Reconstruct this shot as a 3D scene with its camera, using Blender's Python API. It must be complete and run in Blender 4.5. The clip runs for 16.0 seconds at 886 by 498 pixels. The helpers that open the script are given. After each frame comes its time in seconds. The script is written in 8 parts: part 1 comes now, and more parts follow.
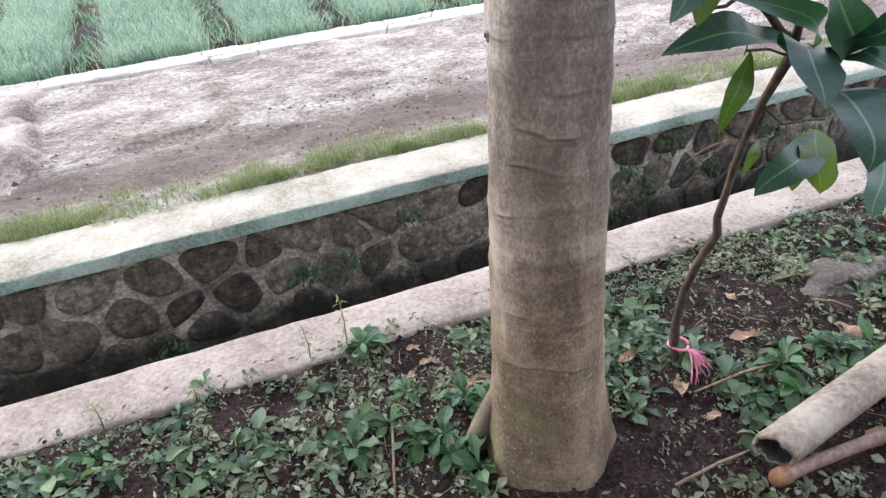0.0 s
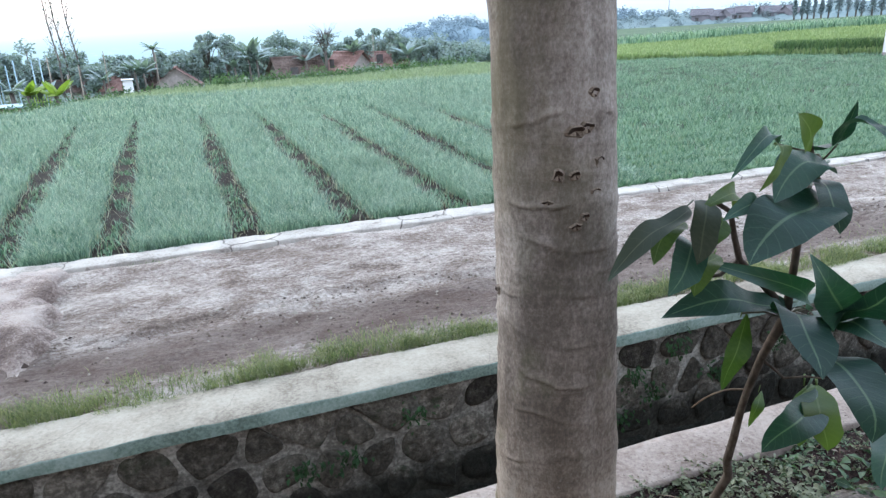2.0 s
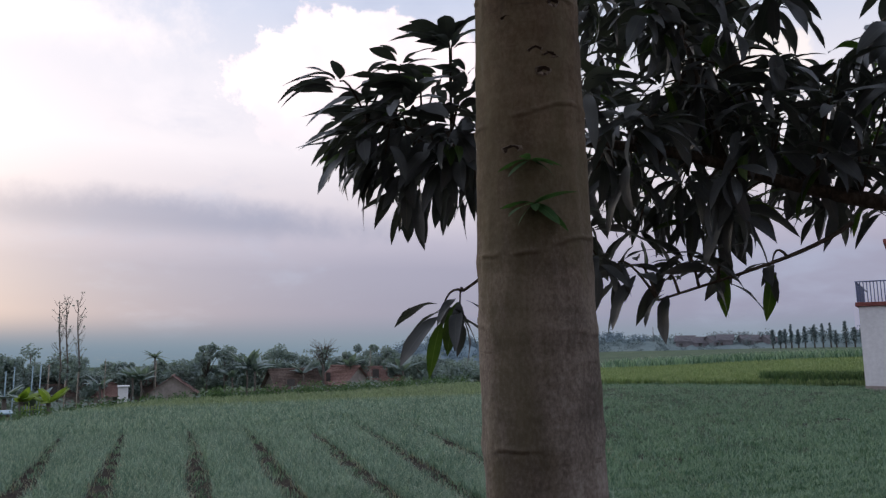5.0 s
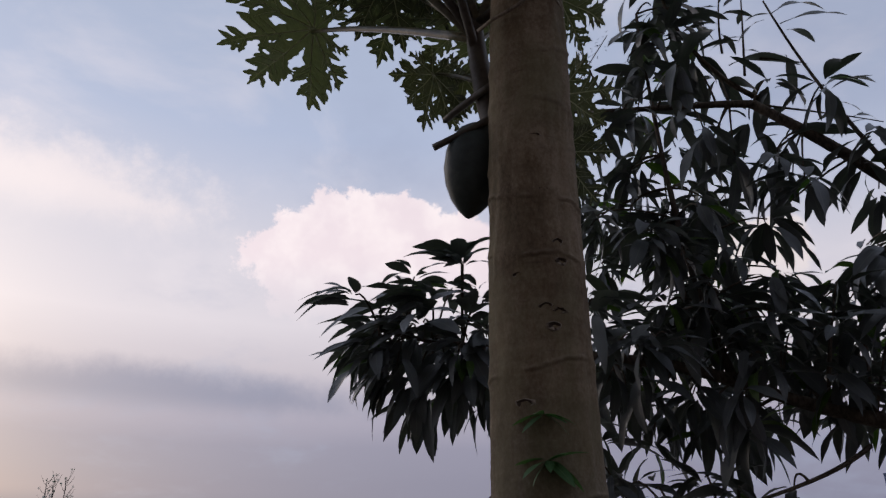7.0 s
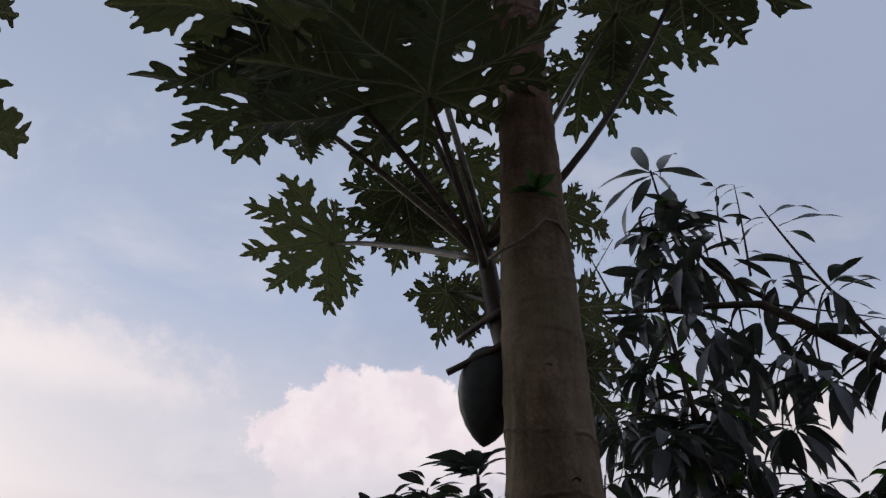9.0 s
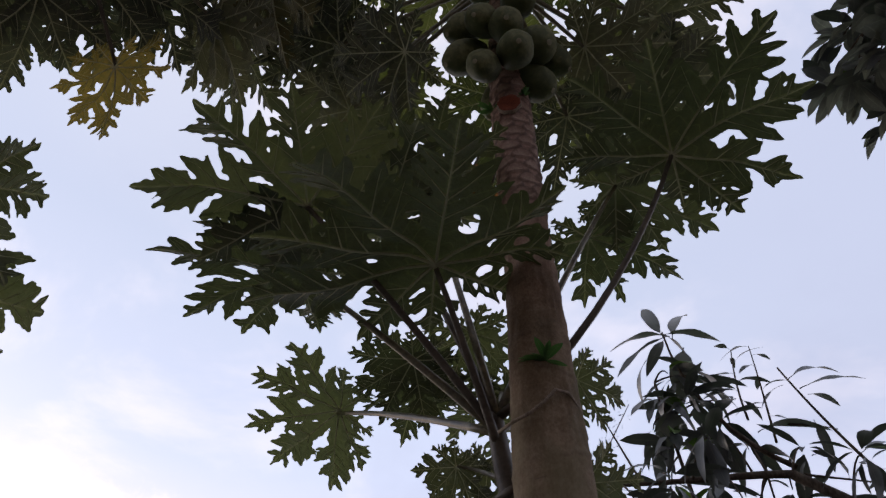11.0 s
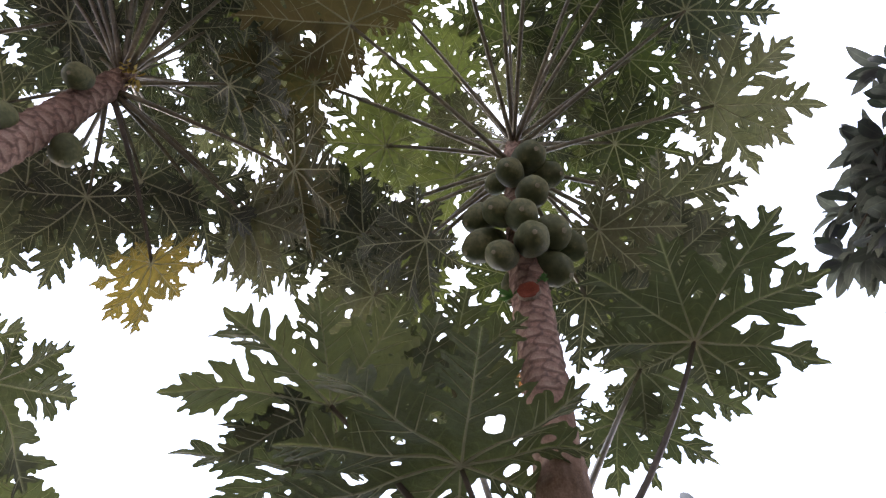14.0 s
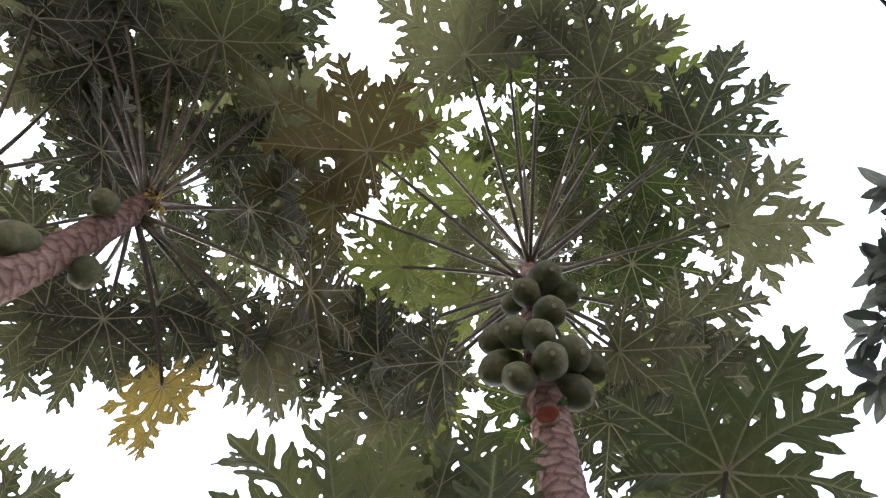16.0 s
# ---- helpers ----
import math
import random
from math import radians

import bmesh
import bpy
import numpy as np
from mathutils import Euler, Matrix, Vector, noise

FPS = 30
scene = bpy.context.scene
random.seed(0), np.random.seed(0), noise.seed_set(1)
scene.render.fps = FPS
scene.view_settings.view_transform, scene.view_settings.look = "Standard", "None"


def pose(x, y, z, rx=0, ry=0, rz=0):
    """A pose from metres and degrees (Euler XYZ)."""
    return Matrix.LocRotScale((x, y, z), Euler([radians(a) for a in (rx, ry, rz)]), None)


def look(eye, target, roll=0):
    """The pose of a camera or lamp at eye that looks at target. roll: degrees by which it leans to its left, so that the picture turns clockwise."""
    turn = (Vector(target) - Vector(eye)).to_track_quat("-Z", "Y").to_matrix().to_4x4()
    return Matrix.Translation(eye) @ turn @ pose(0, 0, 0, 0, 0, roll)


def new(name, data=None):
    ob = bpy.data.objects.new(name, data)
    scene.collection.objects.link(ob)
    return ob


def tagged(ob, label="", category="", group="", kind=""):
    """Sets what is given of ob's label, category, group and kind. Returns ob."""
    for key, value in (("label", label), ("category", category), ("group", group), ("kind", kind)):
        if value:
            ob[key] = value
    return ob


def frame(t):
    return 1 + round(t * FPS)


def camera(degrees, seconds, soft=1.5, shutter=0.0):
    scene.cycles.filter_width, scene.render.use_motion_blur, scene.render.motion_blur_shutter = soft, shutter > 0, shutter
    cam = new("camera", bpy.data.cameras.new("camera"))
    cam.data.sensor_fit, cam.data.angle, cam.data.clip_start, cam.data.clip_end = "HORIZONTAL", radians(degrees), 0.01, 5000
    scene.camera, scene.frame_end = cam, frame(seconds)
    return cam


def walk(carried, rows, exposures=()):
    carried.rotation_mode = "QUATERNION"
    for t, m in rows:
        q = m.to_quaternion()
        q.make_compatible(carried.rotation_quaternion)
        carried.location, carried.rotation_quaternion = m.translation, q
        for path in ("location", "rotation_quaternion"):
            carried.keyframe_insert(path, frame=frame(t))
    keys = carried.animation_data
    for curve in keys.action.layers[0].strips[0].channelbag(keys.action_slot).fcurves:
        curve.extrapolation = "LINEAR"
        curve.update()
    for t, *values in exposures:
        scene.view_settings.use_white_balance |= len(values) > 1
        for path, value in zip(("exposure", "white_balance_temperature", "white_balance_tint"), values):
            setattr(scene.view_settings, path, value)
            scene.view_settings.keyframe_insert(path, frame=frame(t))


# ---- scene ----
cam = camera(66.0, 16.0, soft=1.35)
PATH = [
    (0, (-0.075, -0.036, 1.366), (-0.148, 1.641, 0.278), -4.6),
    (0.5, (-0.076, -0.034, 1.394), (-0.156, 1.703, 0.405), -4.0),
    (1, (-0.074, -0.029, 1.426), (-0.145, 1.779, 0.575), -3.4),
    (1.5, (-0.077, -0.036, 1.464), (-0.152, 1.831, 0.751), -2.8),
    (2, (-0.077, -0.029, 1.488), (-0.147, 1.873, 0.873), -2.4),
    (2.5, (-0.078, -0.031, 1.523), (-0.139, 1.911, 1.049), -2.1),
    (3, (-0.075, -0.031, 1.559), (-0.131, 1.939, 1.219), -1.9),
    (3.5, (-0.075, -0.038, 1.597), (-0.122, 1.952, 1.4), -1.9),
    (6, (-0.082, -0.076, 1.782), (-0.116, 1.85, 2.32), 0.3),
    (6.5, (-0.084, -0.095, 1.808), (-0.122, 1.799, 2.449), 0.4),
    (7, (-0.091, -0.127, 1.832), (-0.142, 1.718, 2.602), 0.6),
    (7.5, (-0.093, -0.151, 1.864), (-0.157, 1.638, 2.756), 0.7),
    (8, (-0.092, -0.178, 1.895), (-0.173, 1.523, 2.943), 0.7),
    (8.5, (-0.092, -0.189, 1.913), (-0.176, 1.457, 3.047), 0.7),
    (11, (-0.077, -0.206, 1.941), (-0.185, 1.056, 3.489), 1.4),
    (11.5, (-0.081, -0.23, 1.954), (-0.2, 0.965, 3.554), 1.4),
    (12, (-0.084, -0.245, 1.958), (-0.214, 0.896, 3.596), 2.3),
    (12.5, (-0.082, -0.264, 1.968), (-0.225, 0.803, 3.654), 2.8),
    (13, (-0.087, -0.287, 1.973), (-0.233, 0.681, 3.717), 2.9),
    (13.5, (-0.071, -0.293, 1.973), (-0.213, 0.608, 3.753), 3.7),
    (14, (-0.07, -0.3, 1.976), (-0.214, 0.562, 3.776), 3.8),
    (14.5, (-0.075, -0.301, 1.977), (-0.227, 0.493, 3.807), 4.4),
    (15, (-0.065, -0.29, 1.988), (-0.218, 0.424, 3.849), 5.6),
    (15.5, (-0.063, -0.285, 1.996), (-0.224, 0.323, 3.895), 8.9),
    (16, (-0.053, -0.285, 2.006), (-0.223, 0.241, 3.929), 11.5),
]
EXPOSURES = [(0, 1.0, 6400, 8), (1.0, 0.78, 6200, 6), (2.0, 0.42, 5900, 3), (2.5, 0.15, 5900, 3), (3.0, -0.08, 5950, 4), (3.5, -0.48, 6080, 6), (3.7, -0.7, 6100, 6), (5.8, -1.65, 6400, 14),
             (7.0, -1.85, 6300, 13), (8.7, -1.95, 6200, 11), (10.8, -1.3, 6550, 16), (11.5, -0.9, 6600, 16), (12.5, -0.14, 6500, 16), (13.5, 0.38, 6450, 16), (14.5, 0.70, 6450, 16), (16.0, 0.82, 6400, 16)]
walk(cam, [(t, look(eye, target, roll)) for t, eye, target, roll in PATH], EXPOSURES)

# ---- node helpers ----
def node_tree(owner):
    owner.use_nodes = True
    owner.node_tree.nodes.clear()
    return owner.node_tree


class Net:
    """A small writer of node trees."""

    def __init__(self, tree):
        self.tree = tree

    def add(self, kind, **values):
        n = self.tree.nodes.new(kind)
        for key, value in values.items():
            if key == "op":
                n.operation = value
            elif key == "blend":
                n.blend_type = value
        return n

    def link(self, a, b):
        self.tree.links.new(a, b)

    def feed(self, socket, value):
        if isinstance(value, bpy.types.NodeSocket):
            self.tree.links.new(value, socket)
        else:
            socket.default_value = value

    def math(self, op, a, b=0.0, c=0.0):
        n = self.add("ShaderNodeMath", op=op)
        for i, v in enumerate((a, b, c)):
            self.feed(n.inputs[i], v)
        return n.outputs[0]

    def vec(self, op, a, b=(0, 0, 0)):
        n = self.add("ShaderNodeVectorMath", op=op)
        self.feed(n.inputs[0], a)
        self.feed(n.inputs[1], b)
        return n.outputs["Value"] if op in ("DOT_PRODUCT", "LENGTH", "DISTANCE") else n.outputs[0]

    def scale(self, a, factors):
        return self.vec("MULTIPLY", a, factors)

    def noise(self, vector, scale, detail=4.0, rough=0.55, distortion=0.0):
        n = self.add("ShaderNodeTexNoise")
        self.feed(n.inputs["Vector"], vector)
        n.inputs["Scale"].default_value = scale
        n.inputs["Detail"].default_value = detail
        n.inputs["Roughness"].default_value = rough
        n.inputs["Distortion"].default_value = distortion
        return n.outputs["Fac"]

    def voronoi(self, vector, scale, feature="F1"):
        n = self.add("ShaderNodeTexVoronoi")
        n.feature = feature
        self.feed(n.inputs["Vector"], vector)
        n.inputs["Scale"].default_value = scale
        return n.outputs["Distance"]

    def step(self, value, low, high):
        n = self.add("ShaderNodeMapRange")
        n.interpolation_type = "SMOOTHSTEP"
        self.feed(n.inputs["Value"], value)
        self.feed(n.inputs["From Min"], low)
        self.feed(n.inputs["From Max"], high)
        return n.outputs[0]

    def ramp(self, value, stops):
        n = self.add("ShaderNodeValToRGB")
        self.feed(n.inputs[0], value)
        els = n.color_ramp.elements
        while len(els) < len(stops):
            els.new(0.5)
        for el, (at, col) in zip(els, stops):
            el.position = at
        for el, (at, col) in zip(els, stops):
            el.color = (*col, 1)
        return n.outputs[0]

    def mix(self, factor, a, b, blend="MIX"):
        n = self.add("ShaderNodeMix")
        n.data_type = "RGBA"
        n.blend_type = blend
        self.feed(n.inputs["Factor"], factor)
        for socket, v in ((n.inputs[6], a), (n.inputs[7], b)):
            self.feed(socket, (*v, 1) if isinstance(v, tuple) and len(v) == 3 else v)
        return n.outputs[2]

    def bump(self, height, strength, distance):
        n = self.add("ShaderNodeBump")
        self.feed(n.inputs["Height"], height)
        n.inputs["Strength"].default_value = strength
        n.inputs["Distance"].default_value = distance
        return n.outputs[0]


# ---- world: evening sky with cloud ----
world = bpy.data.worlds.new("evening_sky")
scene.world = world
w = Net(node_tree(world))
way = w.vec("NORMALIZE", w.add("ShaderNodeTexCoord").outputs["Generated"])
sep = w.add("ShaderNodeSeparateXYZ")
w.link(way, sep.inputs[0])
height = sep.outputs["Z"]
sky = w.add("ShaderNodeTexSky")
sky.sky_type = "NISHITA"
sky.sun_disc = False
sky.sun_elevation, sky.sun_rotation = radians(14), radians(-50)
sky.air_density, sky.dust_density = 1.0, 2.0
clear = w.mix(1.0, sky.outputs[0], (0.09, 0.09, 0.09), "MULTIPLY")
# hazy layers of an overcast evening by height above the horizon
wob = w.noise(w.scale(way, (1.0, 1.0, 4.0)), 2.2, 5.0)
lift = w.math("ADD", height, w.math("MULTIPLY", w.math("SUBTRACT", wob, 0.5), 0.04))
layers = w.ramp(lift, [(0.0, (0.24, 0.25, 0.34)), (0.06, (0.25, 0.245, 0.335)), (0.11, (0.285, 0.27, 0.355)), (0.15, (0.40, 0.365, 0.44)),
                       (0.21, (0.60, 0.54, 0.57)), (0.27, (0.74, 0.68, 0.70)), (0.38, (0.66, 0.64, 0.69)), (0.52, (0.46, 0.52, 0.66)),
                       (0.72, (0.40, 0.46, 0.58)), (1.0, (0.52, 0.54, 0.60))])
east = w.step(sep.outputs["X"], 0.0, 0.5)
side = w.mix(w.math("MULTIPLY", east, w.step(height, 0.3, 0.6)), layers, (0.40, 0.45, 0.57))
# broken, softly lit cloud
flat = w.vec("DIVIDE", way, w.math("ADD", w.math("ABSOLUTE", height), 0.35))
puff = w.noise(w.scale(flat, (1.6, 1.6, 2.5)), 1.7, 7.0, 0.6, 0.4)
puffed = w.mix(w.math("MULTIPLY", w.math("MULTIPLY", w.step(puff, 0.50, 0.70), 0.35), w.step(height, 0.16, 0.30)), side, (0.84, 0.77, 0.78))
shade = w.noise(w.scale(flat, (1.2, 1.2, 2.0)), 1.3, 6.0, 0.6)
shaded = w.mix(w.math("MULTIPLY", w.step(shade, 0.52, 0.72), 0.5), puffed, (0.36, 0.40, 0.52))


def cumulus(base, azimuth, elevation, wide, tall, colour, amount, rough, soft=0.0):
    a, e = radians(azimuth), radians(elevation)
    right = (math.cos(a), -math.sin(a), 0.0)
    up = (-math.sin(a) * math.sin(e), -math.cos(a) * math.sin(e), math.cos(e))
    x = w.math("DIVIDE", w.vec("DOT_PRODUCT", way, right), wide)
    z = w.math("DIVIDE", w.vec("DOT_PRODUCT", way, up), tall)
    ahead = w.vec("DOT_PRODUCT", way, (math.sin(a) * math.cos(e), math.cos(a) * math.cos(e), math.sin(e)))
    far = w.math("SQRT", w.math("ADD", w.math("MULTIPLY", x, x), w.math("MULTIPLY", z, z)))
    edge = w.noise(way, 17.0, 8.0, 0.66)
    far = w.math("ADD", far, w.math("MULTIPLY", w.math("SUBTRACT", edge, 0.5), rough))
    inside = w.math("SUBTRACT", 1.0, w.step(far, 0.86 - soft, 0.97 + soft))
    # the underside melts into the haze
    inside = w.math("MULTIPLY", inside, w.math("MULTIPLY", w.step(z, -1.15, 0.1), w.step(ahead, 0.2, 0.5)))
    return w.mix(w.math("MULTIPLY", inside, amount), base, colour)


bulge = w.mix(w.step(w.noise(way, 13.0, 4.0, 0.55), 0.38, 0.66), (0.93, 0.79, 0.79), (1.06, 0.93, 0.89))
sky_out = cumulus(shaded, -25.0, 9.8, 0.30, 0.034, (0.215, 0.225, 0.32), 0.75, 1.2, 0.5)
sky_out = cumulus(sky_out, -7.0, 21.5, 0.22, 0.105, bulge, 0.95, 1.1)
sky_out = cumulus(sky_out, -34.0, 24.0, 0.17, 0.055, (1.02, 0.88, 0.82), 0.55, 2.6, 0.6)
sky_out = cumulus(sky_out, 24.0, 20.0, 0.10, 0.06, (0.97, 0.84, 0.74), 0.6, 1.2)
total = w.mix(0.12, sky_out, clear)
back = w.add("ShaderNodeBackground")
w.link(total, back.inputs["Color"])
back.inputs["Strength"].default_value = 3.8
out = w.add("ShaderNodeOutputWorld")
w.link(back.outputs[0], out.inputs[0])

sun_data = bpy.data.lights.new("sun", "SUN")
sun_data.energy, sun_data.angle, sun_data.color = 0.7, radians(14), (1.0, 0.88, 0.76)
sun = new("sun", sun_data)
sun.matrix_world = look((0, 0, 0), Vector((math.sin(radians(50)) * math.cos(radians(28)), -math.cos(radians(50)) * math.cos(radians(28)), -math.sin(radians(28)))))


# ---- materials ----
def material(name, colour, rough=0.8, bump=None, spec=0.3, translucent=None, metal=0.0):
    """colour: function of a Net and the object's coordinates that gives a colour socket. bump: the same, for (height, strength, distance)."""
    m = bpy.data.materials.new(name)
    n = Net(node_tree(m))
    coord = n.add("ShaderNodeTexCoord")
    place = coord.outputs["Object"]
    n.uv = coord.outputs["UV"]
    n.info = n.add("ShaderNodeObjectInfo").outputs["Random"]
    n.island = n.add("ShaderNodeNewGeometry").outputs["Random Per Island"]
    bsdf = n.add("ShaderNodeBsdfPrincipled")
    col = colour(n, place)
    n.feed(bsdf.inputs["Base Color"], (*col, 1) if isinstance(col, tuple) else col)
    r = rough(n, place) if callable(rough) else rough
    n.feed(bsdf.inputs["Roughness"], r)
    bsdf.inputs["Specular IOR Level"].default_value = spec
    bsdf.inputs["Metallic"].default_value = metal
    if bump:
        h, strength, distance = bump(n, place)
        normal = n.bump(h, strength, distance)
        n.link(normal, bsdf.inputs["Normal"])
    end = bsdf.outputs[0]
    if translucent:
        t = n.add("ShaderNodeBsdfTranslucent")
        tinted = n.mix(1.0, col, (*translucent[1],), "MULTIPLY") if not isinstance(col, tuple) else tuple(a * b for a, b in zip(col, translucent[1]))
        n.feed(t.inputs[0], (*tinted, 1) if isinstance(tinted, tuple) else tinted)
        mixer = n.add("ShaderNodeMixShader")
        mixer.inputs[0].default_value = translucent[0]
        n.link(end, mixer.inputs[1])
        n.link(t.outputs[0], mixer.inputs[2])
        end = mixer.outputs[0]
    o = n.add("ShaderNodeOutputMaterial")
    n.link(end, o.inputs[0])
    return m


def two_scale(stops, big=3.0, small=60.0, weight=0.5, stretch=(1, 1, 1)):
    """Blotches and grain, mapped on a ramp of colours."""
    def colour(n, p):
        q = n.scale(p, stretch)
        a = n.noise(q, big, 5.0)
        b = n.noise(q, small, 4.0, 0.65)
        v = n.math("ADD", n.math("MULTIPLY", a, 1 - weight), n.math("MULTIPLY", b, weight))
        return n.ramp(n.step(v, 0.3, 0.7), stops)
    return colour


def grain(scale, strength, distance, detail=6.0):
    return lambda n, p: (n.noise(p, scale, detail, 0.65), strength, distance)


def trunk_colour(n, p):
    sep = n.add("ShaderNodeSeparateXYZ")
    n.link(p, sep.inputs[0])
    z = sep.outputs["Z"]
    blot = n.noise(n.scale(p, (1, 1, 0.6)), 7.0, 6.0, 0.65)
    streak = n.noise(n.scale(p, (95, 95, 6)), 1.0, 6.0, 0.7)
    ring = n.noise(n.scale(p, (2.5, 2.5, 34)), 1.0, 4.0, 0.6)
    speck = n.noise(p, 120.0, 3.0, 0.7)
    pits = n.noise(n.scale(p, (1, 1, 0.7)), 150.0, 4.0, 0.75)
    v = n.math("ADD", n.math("ADD", n.math("MULTIPLY", blot, 0.44), n.math("MULTIPLY", streak, 0.07)), n.math("ADD", n.math("MULTIPLY", ring, 0.14), n.math("MULTIPLY", pits, 0.33)))
    v = n.math("ADD", v, 0.01)
    pale = n.ramp(n.step(v, 0.37, 0.62), [(0.0, (0.135, 0.115, 0.095)), (0.4, (0.245, 0.210, 0.180)), (0.7, (0.345, 0.300, 0.262)), (1.0, (0.49, 0.44, 0.39))])
    brown = n.ramp(n.step(v, 0.37, 0.62), [(0.0, (0.085, 0.064, 0.044)), (0.5, (0.185, 0.138, 0.094)), (1.0, (0.31, 0.242, 0.172))])
    red = n.ramp(n.step(v, 0.34, 0.66), [(0.0, (0.14, 0.078, 0.056)), (0.5, (0.275, 0.168, 0.13)), (1.0, (0.46, 0.32, 0.26))])
    tan = n.ramp(n.step(v, 0.34, 0.66), [(0.0, (0.08, 0.053, 0.030)), (0.5, (0.165, 0.114, 0.066)), (1.0, (0.265, 0.195, 0.125))])
    wob = n.math("ADD", z, n.math("MULTIPLY", n.math("SUBTRACT", blot, 0.5), 0.5))
    c = n.mix(n.step(wob, 0.30, 1.1), brown, pale)
    # tan bark of the mid stem, painted darker for the dimmer light there
    c = n.mix(n.math("MULTIPLY", n.step(wob, 1.5, 2.15), 0.93), c, tan)
    c = n.mix(n.step(wob, 2.9, 4.1), c, red)
    olive = n.math("MULTIPLY", n.step(n.noise(n.scale(p, (1, 1, 0.35)), 6.0, 4.0, 0.6), 0.46, 0.64), n.math("MULTIPLY", n.step(z, 1.0, 1.4), n.math("SUBTRACT", 1.0, n.step(z, 2.6, 3.4))))
    c = n.mix(n.math("MULTIPLY", olive, 0.55), c, (0.175, 0.155, 0.085))
    dash = n.math("MULTIPLY", n.step(n.noise(n.scale(p, (9, 9, 75)), 1.0, 3.0, 0.6), 0.64, 0.72), n.step(n.noise(p, 14.0, 2.0), 0.50, 0.58))
    c = n.mix(n.math("MULTIPLY", dash, 0.45), c, (0.085, 0.06, 0.045))
    moss = n.math("MULTIPLY", n.step(n.noise(p, 9.0, 4.0), 0.53, 0.68), n.math("SUBTRACT", 1.0, n.step(z, 0.4, 1.6)))
    c = n.mix(n.math("MULTIPLY", moss, 0.5), c, (0.13, 0.14, 0.06))
    mask = n.add("ShaderNodeSeparateXYZ")
    n.link(n.uv, mask.inputs[0])
    c = n.mix(n.math("MULTIPLY", mask.outputs["Y"], 0.35), c, (0.40, 0.34, 0.27))
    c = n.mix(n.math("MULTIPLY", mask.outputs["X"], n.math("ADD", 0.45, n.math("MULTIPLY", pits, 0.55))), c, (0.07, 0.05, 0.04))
    spots = n.math("MULTIPLY", n.math("MULTIPLY", n.step(speck, 0.60, 0.66), n.step(n.noise(p, 6.0, 3.0), 0.45, 0.6)), n.math("SUBTRACT", 1.0, n.step(z, 0.3, 0.9)))
    return n.mix(n.math("MULTIPLY", spots, 0.7), c, (0.45, 0.42, 0.36))


def trunk_bump(n, p):
    h = n.math("ADD", n.math("MULTIPLY", n.noise(p, 130.0, 6.0, 0.75), 0.6), n.math("MULTIPLY", n.noise(n.scale(p, (110, 110, 9)), 1.0, 5.0, 0.7), 0.22))
    return h, 0.45, 0.005


def leaf_colour(dark, light, vein, side_veins=9.0, vein_amount=0.75, each=False, side_amount=0.22):
    """A blade with a pale midrib and fainter side veins; u runs across, v along the blade."""
    def colour(n, p):
        sep = n.add("ShaderNodeSeparateXYZ")
        n.link(n.uv, sep.inputs[0])
        across = n.math("ABSOLUTE", n.math("SUBTRACT", sep.outputs["X"], 0.5))
        blot = n.noise(p, 22.0, 4.0, 0.6)
        base = n.mix(n.step(n.math("ADD", n.math("MULTIPLY", blot, 0.5), n.math("MULTIPLY", n.island if each else n.info, 0.5)), 0.25, 0.75), dark, light)
        mid = n.math("SUBTRACT", 1.0, n.step(across, 0.012, 0.04))
        slant = n.math("FRACT", n.math("MULTIPLY", n.math("SUBTRACT", sep.outputs["Y"], n.math("MULTIPLY", across, 0.22)), side_veins))
        ribs = n.math("MULTIPLY", n.math("SUBTRACT", 1.0, n.step(n.math("ABSOLUTE", n.math("SUBTRACT", slant, 0.5)), 0.02, 0.07)), side_amount)
        return n.mix(n.math("MULTIPLY", n.math("MAXIMUM", mid, ribs), vein_amount), base, vein)
    return colour


MAT = {}
MAT["bark"] = material("papaya_bark", trunk_colour, 0.82, trunk_bump, 0.25)
MAT["mango_bark"] = material("mango_bark", two_scale([(0, (0.035, 0.027, 0.02)), (0.5, (0.085, 0.065, 0.05)), (1, (0.16, 0.13, 0.10))], 12, 80, 0.5, (1, 1, 0.4)), 0.9, grain(70, 0.7, 0.004))
MAT["notch"] = material("cut_bark", two_scale([(0, (0.02, 0.013, 0.01)), (1, (0.09, 0.06, 0.045))], 40, 200), 0.9, grain(160, 0.7, 0.002))
MAT["notch_pale"] = material("torn_bark", two_scale([(0, (0.12, 0.09, 0.065)), (1, (0.34, 0.28, 0.22))], 60, 260), 0.9, grain(160, 0.6, 0.002))
MAT["fern"] = material("wall_fern", two_scale([(0, (0.012, 0.03, 0.012)), (1, (0.04, 0.085, 0.03))], 12, 60), 0.7, None, 0.2, (0.15, (1.4, 1.8, 0.8)))
MAT["scar_red"] = material("fresh_scar", two_scale([(0, (0.11, 0.024, 0.012)), (1, (0.24, 0.060, 0.030))], 30, 140), 0.7, grain(120, 0.6, 0.002))
MAT["rib"] = material("leaf_rib", two_scale([(0, (0.33, 0.34, 0.22)), (1, (0.52, 0.52, 0.36))], 6, 30), 0.55, None, 0.3)
MAT["papaya_leaf"] = material("papaya_leaf", leaf_colour((0.036, 0.045, 0.034), (0.116, 0.118, 0.080), (0.24, 0.25, 0.16), 12, 0.75, False, 0.5), 0.45, grain(9, 0.6, 0.03), 0.5, (0.25, (1.65, 1.62, 0.85)))
